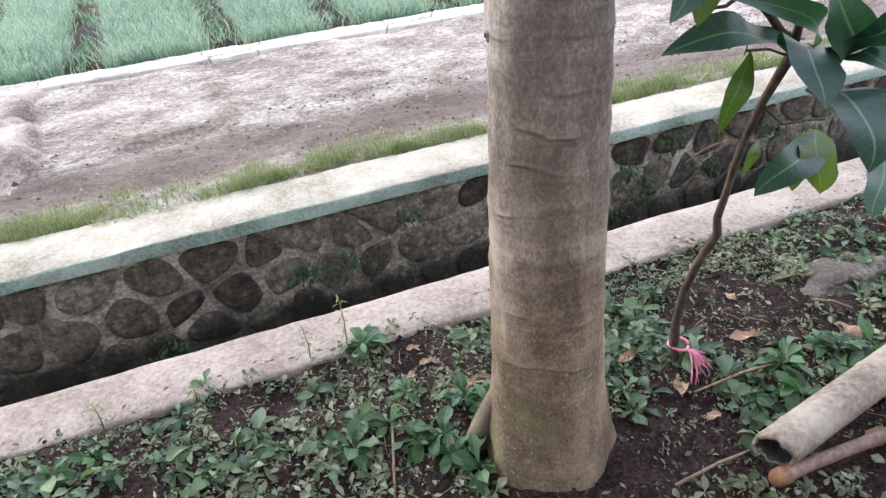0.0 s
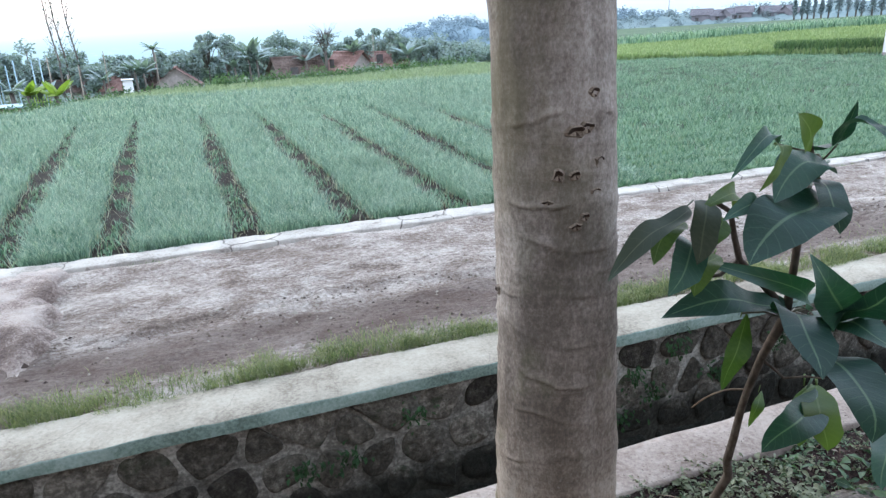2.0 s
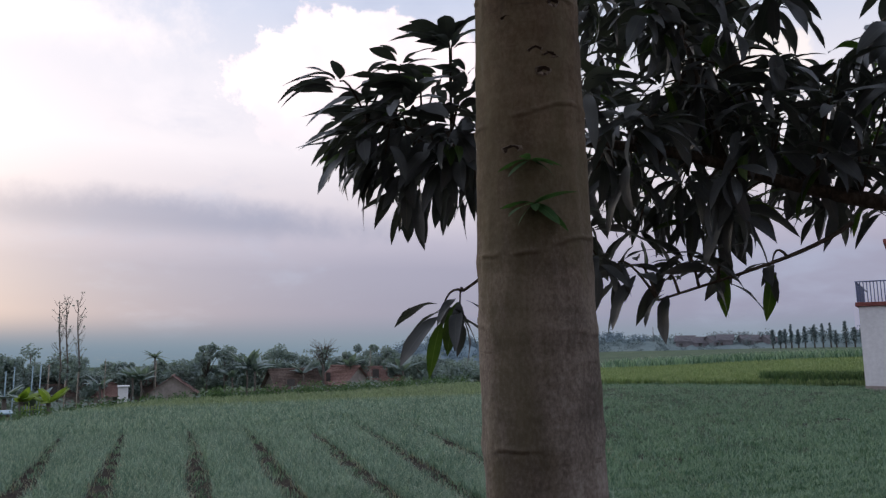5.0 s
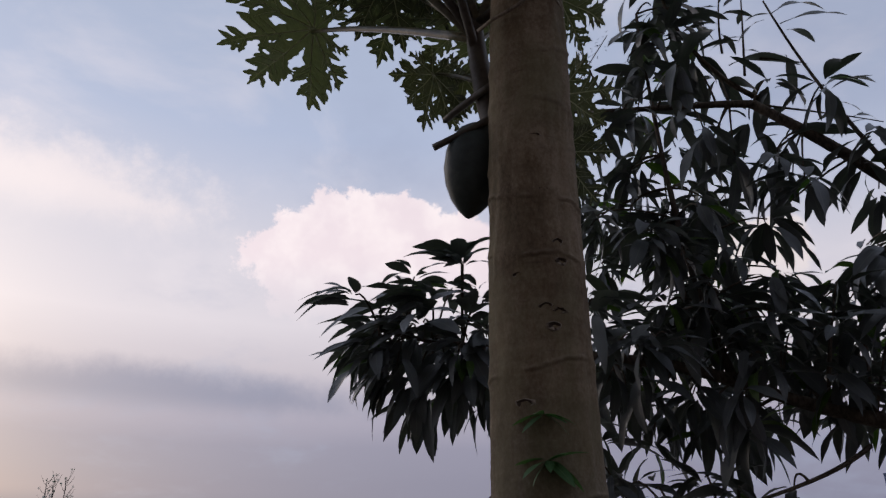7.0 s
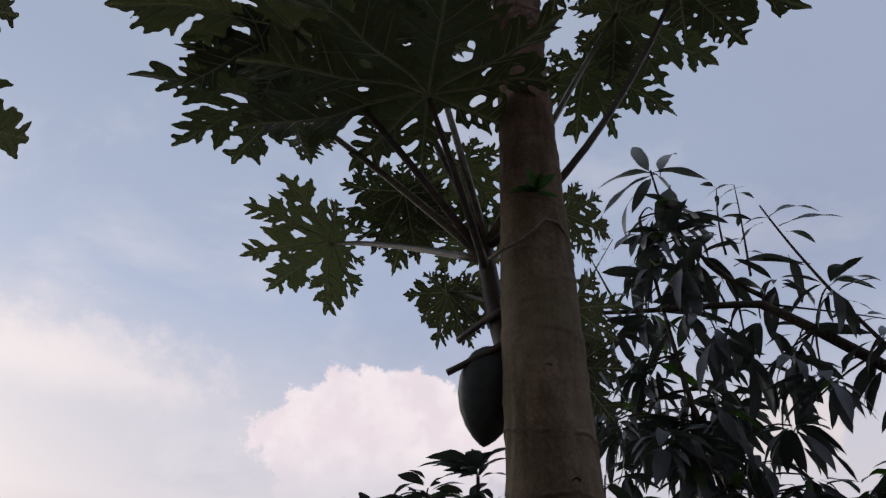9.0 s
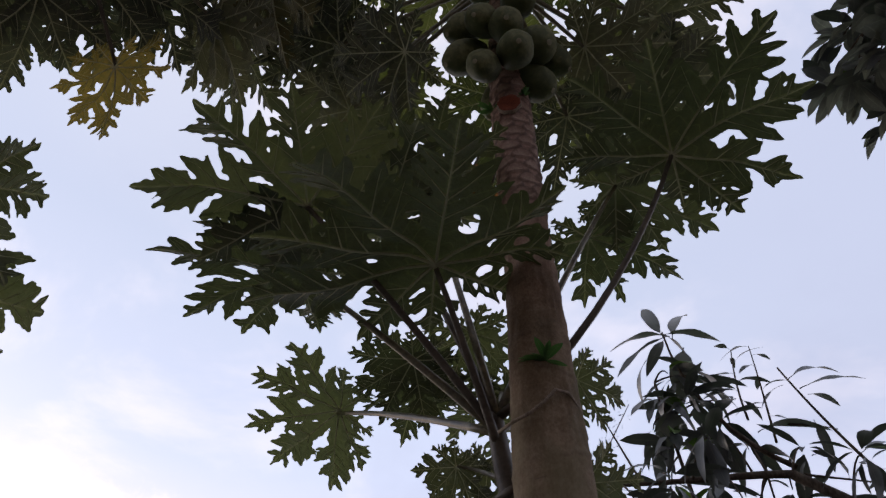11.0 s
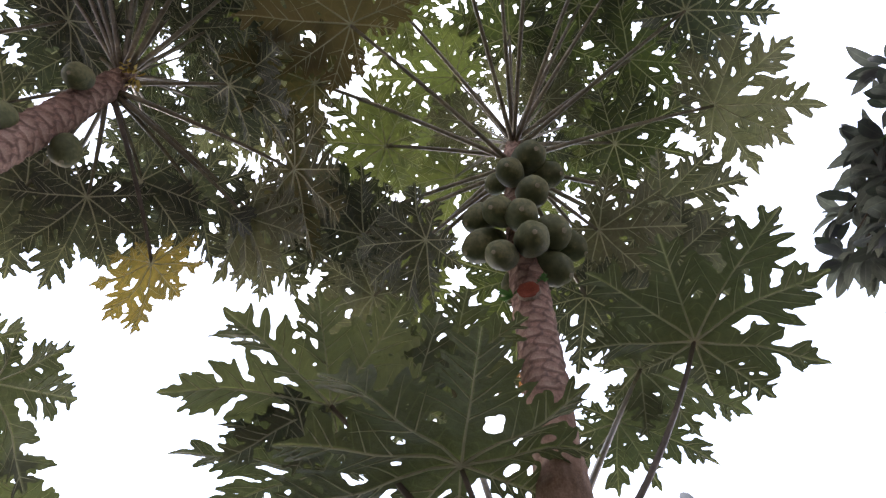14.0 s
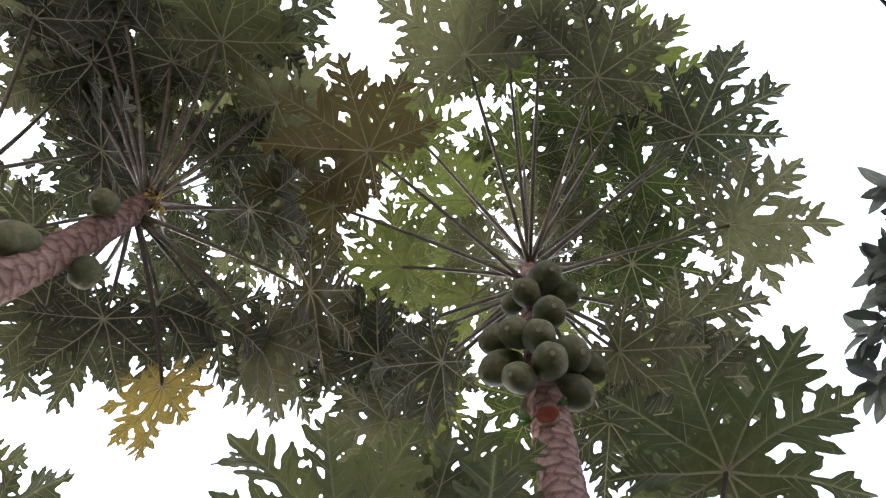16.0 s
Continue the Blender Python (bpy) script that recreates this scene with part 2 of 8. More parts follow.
MAT["papaya_leaf_low"] = material("papaya_leaf_low", leaf_colour((0.052, 0.060, 0.040), (0.104, 0.113, 0.074), (0.26, 0.27, 0.17), 12, 0.65, False, 0.3), 0.48, grain(9, 0.6, 0.03), 0.45, (0.25, (1.6, 1.75, 0.80)))
MAT["papaya_leaf_high"] = material("papaya_leaf_high", leaf_colour((0.034, 0.043, 0.024), (0.110, 0.122, 0.062), (0.22, 0.24, 0.11), 12, 0.75, False, 0.5), 0.45, grain(9, 0.6, 0.03), 0.5, (0.26, (1.65, 1.75, 0.65)))
MAT["papaya_leaf_brown"] = material("papaya_leaf_browning", leaf_colour((0.036, 0.050, 0.026), (0.112, 0.094, 0.046), (0.24, 0.19, 0.10), 12, 0.7, False, 0.4), 0.6, grain(60, 0.3, 0.003), 0.3, (0.2, (1.75, 1.6, 0.85)))
MAT["papaya_leaf_yellow"] = material("papaya_leaf_yellow", leaf_colour((0.085, 0.095, 0.035), (0.28, 0.205, 0.055), (0.46, 0.36, 0.13), 9, 0.5), 0.6, grain(60, 0.3, 0.003), 0.3, (0.38, (1.6, 1.45, 0.9)))
MAT["papaya_leaf_dead"] = material("papaya_leaf_dead", leaf_colour((0.16, 0.075, 0.03), (0.30, 0.15, 0.06), (0.34, 0.2, 0.1), 9, 0.5), 0.8, grain(60, 0.5, 0.005), 0.2, (0.3, (1.6, 1.3, 0.9)))
MAT["petiole"] = material("petiole", two_scale([(0, (0.065, 0.055, 0.032)), (0.5, (0.125, 0.11, 0.066)), (1, (0.26, 0.23, 0.14))], 8, 60), 0.28, None, 0.7)
MAT["petiole_dark"] = material("petiole_purple", two_scale([(0, (0.055, 0.045, 0.036)), (1, (0.13, 0.11, 0.085))], 8, 60), 0.5, None, 0.4)
MAT["fruit"] = material("papaya_skin", two_scale([(0, (0.045, 0.056, 0.026)), (0.55, (0.088, 0.100, 0.046)), (1, (0.20, 0.195, 0.095))], 9, 45, 0.35), 0.6, grain(50, 0.4, 0.004), 0.25)
# darker, bluish copy of the skin, with the low fruit's shade painted in
MAT["fruit_shaded"] = material("papaya_skin_shaded", two_scale([(0, (0.032, 0.038, 0.036)), (0.6, (0.050, 0.060, 0.055)), (1, (0.085, 0.095, 0.080))], 9, 45, 0.35), 0.5, grain(50, 0.3, 0.003), 0.3)
MAT["fruit_tip"] = material("papaya_bloom_end", two_scale([(0, (0.17, 0.16, 0.10)), (1, (0.32, 0.29, 0.20))], 40, 120), 0.7)
MAT["flower"] = material("papaya_flower", two_scale([(0, (0.42, 0.30, 0.05)), (1, (0.66, 0.52, 0.14))], 60, 200), 0.6)
MAT["mango_leaf"] = material("mango_leaf", leaf_colour((0.066, 0.072, 0.078), (0.120, 0.127, 0.128), (0.13, 0.14, 0.125), 13, 0.5), 0.42, grain(60, 0.2, 0.002), 0.65, (0.08, (1.6, 2.0, 0.9)))
MAT["mango_leaf_young"] = material("mango_leaf_young", leaf_colour((0.040, 0.085, 0.020), (0.085, 0.135, 0.032), (0.17, 0.23, 0.09), 13, 0.5), 0.42, grain(60, 0.2, 0.002), 0.45, (0.3, (1.6, 1.8, 0.8)))
MAT["mango_leaf_sapling"] = material("mango_leaf_glossy", leaf_colour((0.014, 0.044, 0.034), (0.028, 0.078, 0.054), (0.17, 0.25, 0.16), 13, 0.5), 0.42, grain(50, 0.25, 0.003), 0.45, (0.15, (1.8, 2.4, 0.9)))
MAT["mango_leaf_dull"] = material("mango_leaf_dull", leaf_colour((0.045, 0.06, 0.042), (0.09, 0.10, 0.072), (0.14, 0.15, 0.10), 13, 0.5), 0.6, None, 0.35, (0.15, (1.6, 1.8, 0.9)))
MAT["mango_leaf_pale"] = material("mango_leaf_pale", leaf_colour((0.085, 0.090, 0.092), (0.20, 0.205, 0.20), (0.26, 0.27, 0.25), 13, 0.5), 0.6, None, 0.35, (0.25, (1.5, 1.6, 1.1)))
MAT["soil"] = material("garden_soil", two_scale([(0, (0.008, 0.005, 0.005)), (0.5, (0.027, 0.0165, 0.015)), (1, (0.075, 0.048, 0.042))], 9, 90, 0.65), 0.95, grain(110, 1.0, 0.012), 0.15)
MAT["mud"] = material("canal_mud", two_scale([(0, (0.006, 0.006, 0.005)), (1, (0.02, 0.019, 0.015))], 6, 40), 0.45, grain(40, 0.6, 0.01), 0.4)
MAT["field_soil"] = material("field_soil", two_scale([(0, (0.018, 0.015, 0.012)), (0.5, (0.038, 0.032, 0.026)), (1, (0.09, 0.076, 0.062))], 3, 40), 0.95, grain(30, 1.0, 0.03), 0.15)
MAT["far_green"] = material("far_green", two_scale([(0, (0.06, 0.09, 0.055)), (0.6, (0.10, 0.14, 0.085)), (1, (0.16, 0.195, 0.12))], 0.15, 2.5), 0.95, None, 0.1)


def concrete_colour(n, p):
    blot = n.noise(p, 2.2, 6.0, 0.65)
    fine = n.noise(p, 45.0, 5.0, 0.7)
    v = n.math("ADD", n.math("MULTIPLY", blot, 0.6), n.math("MULTIPLY", fine, 0.4))
    c = n.ramp(n.step(v, 0.32, 0.68), [(0.0, (0.16, 0.135, 0.105)), (0.4, (0.285, 0.255, 0.205)), (1.0, (0.40, 0.365, 0.30))])
    crack = n.voronoi(n.vec("ADD", p, n.scale(n.noise(p, 3.0), (0.4, 0.4, 0.4))), 1.1, "DISTANCE_TO_EDGE")
    return n.mix(n.math("MULTIPLY", n.math("SUBTRACT", 1.0, n.step(crack, 0.002, 0.007)), 0.3), c, (0.12, 0.10, 0.085))


def kerb_colour(n, p):
    v = n.math("ADD", n.math("MULTIPLY", n.noise(p, 2.6, 6.0, 0.65), 0.6), n.math("MULTIPLY", n.noise(p, 40.0, 5.0, 0.7), 0.4))
    c = n.ramp(n.step(v, 0.32, 0.68), [(0.0, (0.20, 0.175, 0.15)), (0.35, (0.37, 0.34, 0.30)), (1.0, (0.50, 0.465, 0.415))])
    crack = n.voronoi(n.vec("ADD", p, n.scale(n.noise(p, 3.0), (0.4, 0.4, 0.4))), 0.9, "DISTANCE_TO_EDGE")
    c = n.mix(n.math("MULTIPLY", n.math("SUBTRACT", 1.0, n.step(crack, 0.003, 0.012)), 0.8), c, (0.07, 0.055, 0.05))
    patch = n.step(n.noise(n.scale(p, (1.2, 1.6, 1.0)), 1.7, 5.0, 0.7), 0.64, 0.67)
    return n.mix(n.math("MULTIPLY", patch, 0.6), c, (0.15, 0.115, 0.10))


def strip_colour(n, p):
    v = n.math("ADD", n.math("MULTIPLY", n.noise(p, 3.0, 6.0, 0.65), 0.55), n.math("MULTIPLY", n.noise(p, 60.0, 5.0, 0.7), 0.45))
    c = n.ramp(n.step(v, 0.32, 0.68), [(0.0, (0.16, 0.122, 0.102)), (0.45, (0.275, 0.226, 0.195)), (1.0, (0.40, 0.345, 0.30))])
    pits = n.step(n.voronoi(p, 55.0), 0.10, 0.2)
    return n.mix(n.math("SUBTRACT", 0.55, n.math("MULTIPLY", pits, 0.55)), c, (0.12, 0.085, 0.07))


def road_colour(n, p):
    q = n.scale(p, (0.75, 1.25, 1.0))
    blot = n.noise(q, 2.6, 9.0, 0.75, 0.2)
    fine = n.noise(n.scale(p, (0.75, 1, 1)), 34.0, 8.0, 0.85)
    v = n.math("ADD", n.math("MULTIPLY", blot, 0.46), n.math("MULTIPLY", fine, 0.54))
    c = n.ramp(n.step(v, 0.36, 0.62), [(0.0, (0.10, 0.075, 0.06)), (0.35, (0.215, 0.172, 0.145)), (0.65, (0.335, 0.29, 0.255)), (1.0, (0.54, 0.485, 0.435))])
    flaw = n.math("ABSOLUTE", n.math("SUBTRACT", n.noise(n.scale(p, (0.35, 1.5, 1.0)), 1.6, 7.0, 0.65), 0.5))
    flaw = n.math("MULTIPLY", n.math("SUBTRACT", 1.0, n.step(flaw, 0.0025, 0.010)), n.step(n.noise(p, 1.1, 3.0), 0.48, 0.60))
    c = n.mix(n.math("MULTIPLY", flaw, 0.75), c, (0.075, 0.055, 0.046))
    sep = n.add("ShaderNodeSeparateXYZ")
    n.link(p, sep.inputs[0])
    track = n.math("ADD", sep.outputs["Y"], n.math("MULTIPLY", n.math("SUBTRACT", n.noise(n.scale(p, (0.5, 2, 1)), 1.3, 5.0), 0.5), 0.7))
    damp = n.math("MULTIPLY", n.step(track, 4.25, 4.55), n.math("SUBTRACT", 1.0, n.step(track, 4.9, 5.4)))
    return n.mix(n.math("MULTIPLY", damp, 0.72), c, (0.105, 0.076, 0.064))


def road_bump(n, p):
    h = n.math("ADD", n.math("MULTIPLY", n.noise(n.scale(p, (0.7, 1.3, 1)), 6.0, 9.0, 0.72), 1.0), n.math("MULTIPLY", n.voronoi(p, 22.0), 0.25))
    return h, 1.0, 0.075


def stone_colour(n, p):
    line = n.add("ShaderNodeSeparateXYZ")
    n.link(p, line.inputs[0])
    # wet algae plus the canal bottom's shade, painted dark below a ragged line
    algae_shade = n.math("SUBTRACT", 1.0, n.step(n.math("ADD", line.outputs["Z"], n.math("MULTIPLY", n.math("SUBTRACT", n.noise(p, 3.5, 5.0, 0.65), 0.5), 0.45)), -1.28, -1.08))
    v = n.math("ADD", n.math("MULTIPLY", n.noise(p, 13.0, 6.0, 0.7), 0.46), n.math("ADD", n.math("MULTIPLY", n.noise(p, 34.0, 8.0, 0.8), 0.44), n.math("MULTIPLY", n.info, 0.16)))
    c = n.ramp(n.step(v, 0.36, 0.74), [(0.0, (0.018, 0.016, 0.013)), (0.35, (0.066, 0.060, 0.048)), (0.7, (0.145, 0.132, 0.108)), (1.0, (0.33, 0.305, 0.26))])
    moss = n.math("MULTIPLY", n.step(n.noise(p, 5.0, 5.0, 0.6), 0.56, 0.66), n.step(n.info, 0.45, 0.75))
    c = n.mix(n.math("MULTIPLY", moss, 0.75), c, (0.028, 0.042, 0.020))
    return n.mix(n.math("MULTIPLY", algae_shade, 0.85), c, (0.008, 0.010, 0.007))


MAT["concrete"] = material("coping_concrete", concrete_colour, 0.9, grain(70, 0.5, 0.004), 0.25)
MAT["kerb"] = material("kerb_concrete", kerb_colour, 0.9, grain(60, 0.7, 0.006), 0.25)
MAT["concrete_face"] = material("coping_face_algae", two_scale([(0, (0.09, 0.12, 0.10)), (0.45, (0.18, 0.245, 0.21)), (1, (0.29, 0.355, 0.32))], 4, 50), 0.9, grain(80, 0.5, 0.003), 0.25)
MAT["strip"] = material("pink_concrete", strip_colour, 0.92, grain(90, 0.6, 0.004), 0.2)
MAT["road"] = material("worn_road", road_colour, 0.95, road_bump, 0.15)
MAT["old_cement"] = material("old_cement", two_scale([(0, (0.11, 0.08, 0.068)), (0.3, (0.24, 0.19, 0.165)), (0.55, (0.40, 0.335, 0.295)), (1, (0.54, 0.475, 0.425))], 3, 60, 0.35), 0.95, road_bump, 0.15)


def mortar_colour(n, p):
    line = n.add("ShaderNodeSeparateXYZ")
    n.link(p, line.inputs[0])
    # same low band as on the stones: algae with painted shade
    algae_shade = n.math("SUBTRACT", 1.0, n.step(n.math("ADD", line.outputs["Z"], n.math("MULTIPLY", n.math("SUBTRACT", n.noise(p, 3.5, 5.0, 0.65), 0.5), 0.45)), -1.28, -1.08))
    c = two_scale([(0, (0.055, 0.051, 0.043)), (0.5, (0.18, 0.17, 0.148)), (1, (0.44, 0.42, 0.37))], 5, 38, 0.5)(n, p)
    return n.mix(n.math("MULTIPLY", algae_shade, 0.85), c, (0.008, 0.010, 0.007))


MAT["mortar"] = material("mortar", mortar_colour, 0.95, grain(90, 0.8, 0.006), 0.15)
MAT["stone"] = material("river_stone", stone_colour, 0.88, grain(28, 1.0, 0.03, 9.0), 0.25)
MAT["boulder"] = material("garden_stone", two_scale([(0, (0.055, 0.045, 0.038)), (0.5, (0.105, 0.088, 0.076)), (1, (0.19, 0.165, 0.14))], 12, 90), 0.92, grain(90, 0.9, 0.008), 0.2)


def blade_material(name, dark, light, tip, translucent=0.3):
    def colour(n, p):
        sep = n.add("ShaderNodeSeparateXYZ")
        n.link(n.uv, sep.inputs[0])
        patch = n.noise(p, 0.9, 4.0, 0.6)
        v = n.math("ADD", n.math("MULTIPLY", n.island, 0.55), n.math("MULTIPLY", patch, 0.45))
        c = n.mix(n.step(v, 0.28, 0.72), dark, light)
        return n.mix(n.math("MULTIPLY", n.step(sep.outputs["Y"], 0.6, 1.0), n.step(n.island, 0.5, 0.9)), c, tip)
    return material(name, colour, 0.6, None, 0.3, (translucent, (1.5, 1.7, 1.0)))


MAT["onion"] = blade_material("onion_blades", (0.085, 0.150, 0.122), (0.310, 0.410, 0.355), (0.56, 0.54, 0.45))
MAT["straw_blade"] = blade_material("dry_onion_tops", (0.26, 0.25, 0.19), (0.46, 0.43, 0.34), (0.58, 0.54, 0.45))
MAT["leafy"] = blade_material("leafy_crop", (0.075, 0.140, 0.100), (0.235, 0.335, 0.250), (0.36, 0.42, 0.32))
MAT["pale_crop"] = blade_material("pale_crop", (0.155, 0.205, 0.125), (0.285, 0.345, 0.215), (0.40, 0.41, 0.29))
MAT["bank"] = blade_material("bank_grass", (0.045, 0.085, 0.04), (0.10, 0.165, 0.07), (0.16, 0.21, 0.09))
MAT["grass"] = blade_material("verge_grass", (0.09, 0.125, 0.052), (0.225, 0.25, 0.115), (0.40, 0.35, 0.20))
MAT["rice"] = blade_material("rice_blades", (0.165, 0.225, 0.10), (0.25, 0.31, 0.145), (0.30, 0.34, 0.19))
MAT["weed"] = material("weed_leaf", leaf_colour((0.018, 0.042, 0.022), (0.120, 0.180, 0.100), (0.19, 0.25, 0.15), 5, 0.45, True), 0.5, grain(80, 0.3, 0.003), 0.4, (0.25, (1.6, 1.9, 0.9)))
MAT["weed_lush"] = material("lush_weed_leaf", leaf_colour((0.028, 0.075, 0.030), (0.085, 0.175, 0.070), (0.18, 0.27, 0.13), 5, 0.5, True), 0.45, grain(80, 0.3, 0.003), 0.45, (0.3, (1.6, 1.9, 0.9)))
MAT["weed_dusty"] = material("dusty_weed_leaf", leaf_colour((0.075, 0.092, 0.055), (0.235, 0.245, 0.175), (0.22, 0.23, 0.16), 5, 0.3, True), 0.8, grain(80, 0.3, 0.002), 0.2, (0.2, (1.4, 1.6, 0.9)))
MAT["dry_leaf"] = material("dry_leaf", two_scale([(0, (0.13, 0.075, 0.045)), (0.5, (0.26, 0.165, 0.11)), (1, (0.40, 0.29, 0.21))], 14, 90), 0.8, grain(80, 0.4, 0.003), 0.2)
MAT["litter"] = material("leaf_litter", lambda n, p: n.ramp(n.island, [(0.0, (0.05, 0.036, 0.03)), (0.5, (0.11, 0.085, 0.066)), (0.85, (0.20, 0.17, 0.135)), (1.0, (0.36, 0.33, 0.28))]), 0.9)
MAT["bamboo"] = material("old_bamboo", two_scale([(0, (0.10, 0.072, 0.055)), (0.4, (0.205, 0.165, 0.13)), (1, (0.34, 0.295, 0.24))], 7, 70, 0.45, (1, 1, 1)), 0.6, grain(60, 0.3, 0.002), 0.35)
MAT["bamboo_inside"] = material("bamboo_inside", two_scale([(0, (0.02, 0.018, 0.02)), (0.7, (0.06, 0.06, 0.065)), (1, (0.35, 0.36, 0.39))], 16, 90), 0.8, None, 0.2)
MAT["stalk"] = material("papaya_stalk", two_scale([(0, (0.09, 0.055, 0.05)), (0.5, (0.17, 0.105, 0.085)), (1, (0.27, 0.19, 0.15))], 10, 70), 0.6, None, 0.3)
MAT["stalk_end"] = material("stalk_end", two_scale([(0, (0.13, 0.06, 0.03)), (1, (0.28, 0.14, 0.07))], 30, 90), 0.8)
MAT["pink"] = material("pink_raffia", two_scale([(0, (0.62, 0.16, 0.30)), (1, (0.85, 0.36, 0.48))], 30, 120), 0.4, None, 0.5, (0.3, (1, 1, 1)))
MAT["cable"] = material("cable_sheath", two_scale([(0, (0.02, 0.02, 0.022)), (1, (0.05, 0.05, 0.055))], 8, 60), 0.6)
MAT["twig"] = material("dry_twig", two_scale([(0, (0.10, 0.065, 0.045)), (1, (0.30, 0.22, 0.16))], 20, 120), 0.9)
# distance haze is painted into these leaves: paler and bluer than foliage
MAT["tree_leaf"] = material("far_tree_leaf_hazed", two_scale([(0, (0.17, 0.22, 0.222)), (0.5, (0.24, 0.295, 0.295)), (1, (0.31, 0.365, 0.36))], 0.5, 3.0), 0.8, None, 0.2, (0.2, (1.5, 1.7, 0.9)))
MAT["tree_bark"] = material("far_tree_bark", two_scale([(0, (0.08, 0.07, 0.06)), (1, (0.20, 0.18, 0.16))], 2, 12), 0.95)
MAT["banana"] = material("banana_leaf", two_scale([(0, (0.13, 0.20, 0.04)), (1, (0.28, 0.36, 0.07))], 0.8, 6), 0.6, None, 0.3, (0.35, (1.4, 1.6, 0.8)))
MAT["roof_tile"] = material("clay_roof", two_scale([(0, (0.19, 0.115, 0.10)), (0.5, (0.27, 0.165, 0.145)), (1, (0.36, 0.25, 0.225))], 0.6, 5.0), 0.9)
MAT["roof_old"] = material("old_roof", two_scale([(0, (0.07, 0.05, 0.045)), (0.5, (0.13, 0.095, 0.08)), (1, (0.21, 0.16, 0.14))], 0.6, 5.0), 0.9)
MAT["dark_pane"] = material("dark_window", two_scale([(0, (0.05, 0.045, 0.045)), (1, (0.10, 0.09, 0.085))], 2, 20), 0.6)
# grey-blue of the far roofs and mast is painted haze
MAT["roof_far"] = material("far_roof_hazed", two_scale([(0, (0.16, 0.155, 0.175)), (1, (0.26, 0.245, 0.26))], 0.3, 2.0), 0.95)
MAT["plaster"] = material("village_plaster", two_scale([(0, (0.24, 0.21, 0.195)), (1, (0.42, 0.37, 0.345))], 0.5, 5.0), 0.95)
MAT["white_wall"] = material("white_wall", two_scale([(0, (0.62, 0.62, 0.64)), (1, (0.80, 0.80, 0.82))], 0.4, 6.0), 0.9)
MAT["maroon"] = material("maroon_trim", two_scale([(0, (0.16, 0.05, 0.045)), (1, (0.26, 0.09, 0.08))], 1, 9), 0.8)
MAT["rail_blue"] = material("blue_rail", two_scale([(0, (0.09, 0.11, 0.20)), (1, (0.15, 0.18, 0.28))], 2, 20), 0.5)
MAT["pole_blue"] = material("blue_pole", two_scale([(0, (0.24, 0.36, 0.43)), (1, (0.36, 0.48, 0.54))], 1, 9), 0.7)
MAT["pole_wood"] = material("wood_pole", two_scale([(0, (0.20, 0.17, 0.13)), (1, (0.36, 0.32, 0.26))], 1, 9), 0.9)
# hill and ridge greens carry the air's blue haze in their colour
MAT["hill"] = material("hill_forest_hazed", two_scale([(0, (0.20, 0.27, 0.315)), (0.5, (0.225, 0.295, 0.335)), (1, (0.25, 0.32, 0.355))], 0.012, 0.12), 1.0, None, 0.0)
MAT["ridge"] = material("ridge_green_hazed", two_scale([(0, (0.145, 0.195, 0.205)), (0.5, (0.19, 0.24, 0.245)), (1, (0.24, 0.29, 0.285))], 0.05, 0.6), 1.0, None, 0.0)

# ---- mesh helpers ----
WORLD = {}
UP = Vector((0, 0, 1))
TURN = radians(22)  # the canal, the road and the field run this far round from the x axis
CU, SU = math.cos(TURN), math.sin(TURN)
LAND = Matrix.Rotation(TURN, 4, "Z")  # from along/across the canal to the world


def land(u, v, z=0.0):
    return Vector((CU * u - SU * v, SU * u + CU * v, z))


def smooth(x, a, b):
    t = min(1.0, max(0.0, (x - a) / (b - a)))
    return t * t * (3 - 2 * t)


class Shape:
    """Vertices, faces, texture places and material slots, gathered into one mesh."""

    def __init__(self):
        self.v, self.f, self.uv, self.m = [], [], [], []

    def add(self, verts, faces, uvs=None, slot=0):
        n = len(self.v)
        self.v.extend(verts)
        self.uv.extend(uvs if uvs is not None else [(0.25, 0.5)] * len(verts))
        self.f.extend([tuple(n + i for i in face) for face in faces])
        self.m.extend([slot] * len(faces))
        return self

    def moved(self, m):
        self.v = [m @ Vector(p) for p in self.v]
        return self

    def mesh(self, name, mats, smooth_faces=True):
        me = bpy.data.meshes.new(name)
        me.from_pydata([tuple(p) for p in self.v], [], self.f)
        for k in mats if isinstance(mats, (list, tuple)) else [mats]:
            me.materials.append(MAT[k])
        me.polygons.foreach_set("material_index", self.m)
        me.polygons.foreach_set("use_smooth", [smooth_faces] * len(self.f))
        layer = me.uv_layers.new(name="UVMap")
        flat = np.array(self.uv, dtype=np.float32)[[i for face in self.f for i in face]]
        layer.data.foreach_set("uv", flat.ravel())
        me.update()
        return me


def thing(name, at=(0, 0, 0), label="", category="", group="", kind="", turn=0.0):
    ob = new(name)
    ob.empty_display_size = 0.1
    ob.matrix_basis = pose(*at, 0, 0, turn)
    WORLD[ob] = ob.matrix_basis.copy()
    return tagged(ob, label, category, group, kind)


def single(name, me, m=Matrix(), label="", category="", group="", kind=""):
    ob = new(name, me)
    ob.matrix_basis = m
    WORLD[ob] = m.copy()
    return tagged(ob, label, category, group, kind)


def part(name, me, parent, m=Matrix(), label="", kind=""):
    """A mesh as a part; m is its place in the world."""
    ob = new(name, me)
    ob.parent = parent
    ob.matrix_parent_inverse = WORLD[parent].inverted()
    ob.matrix_basis = m
    WORLD[ob] = m.copy()
    return tagged(ob, label, "", "", kind)


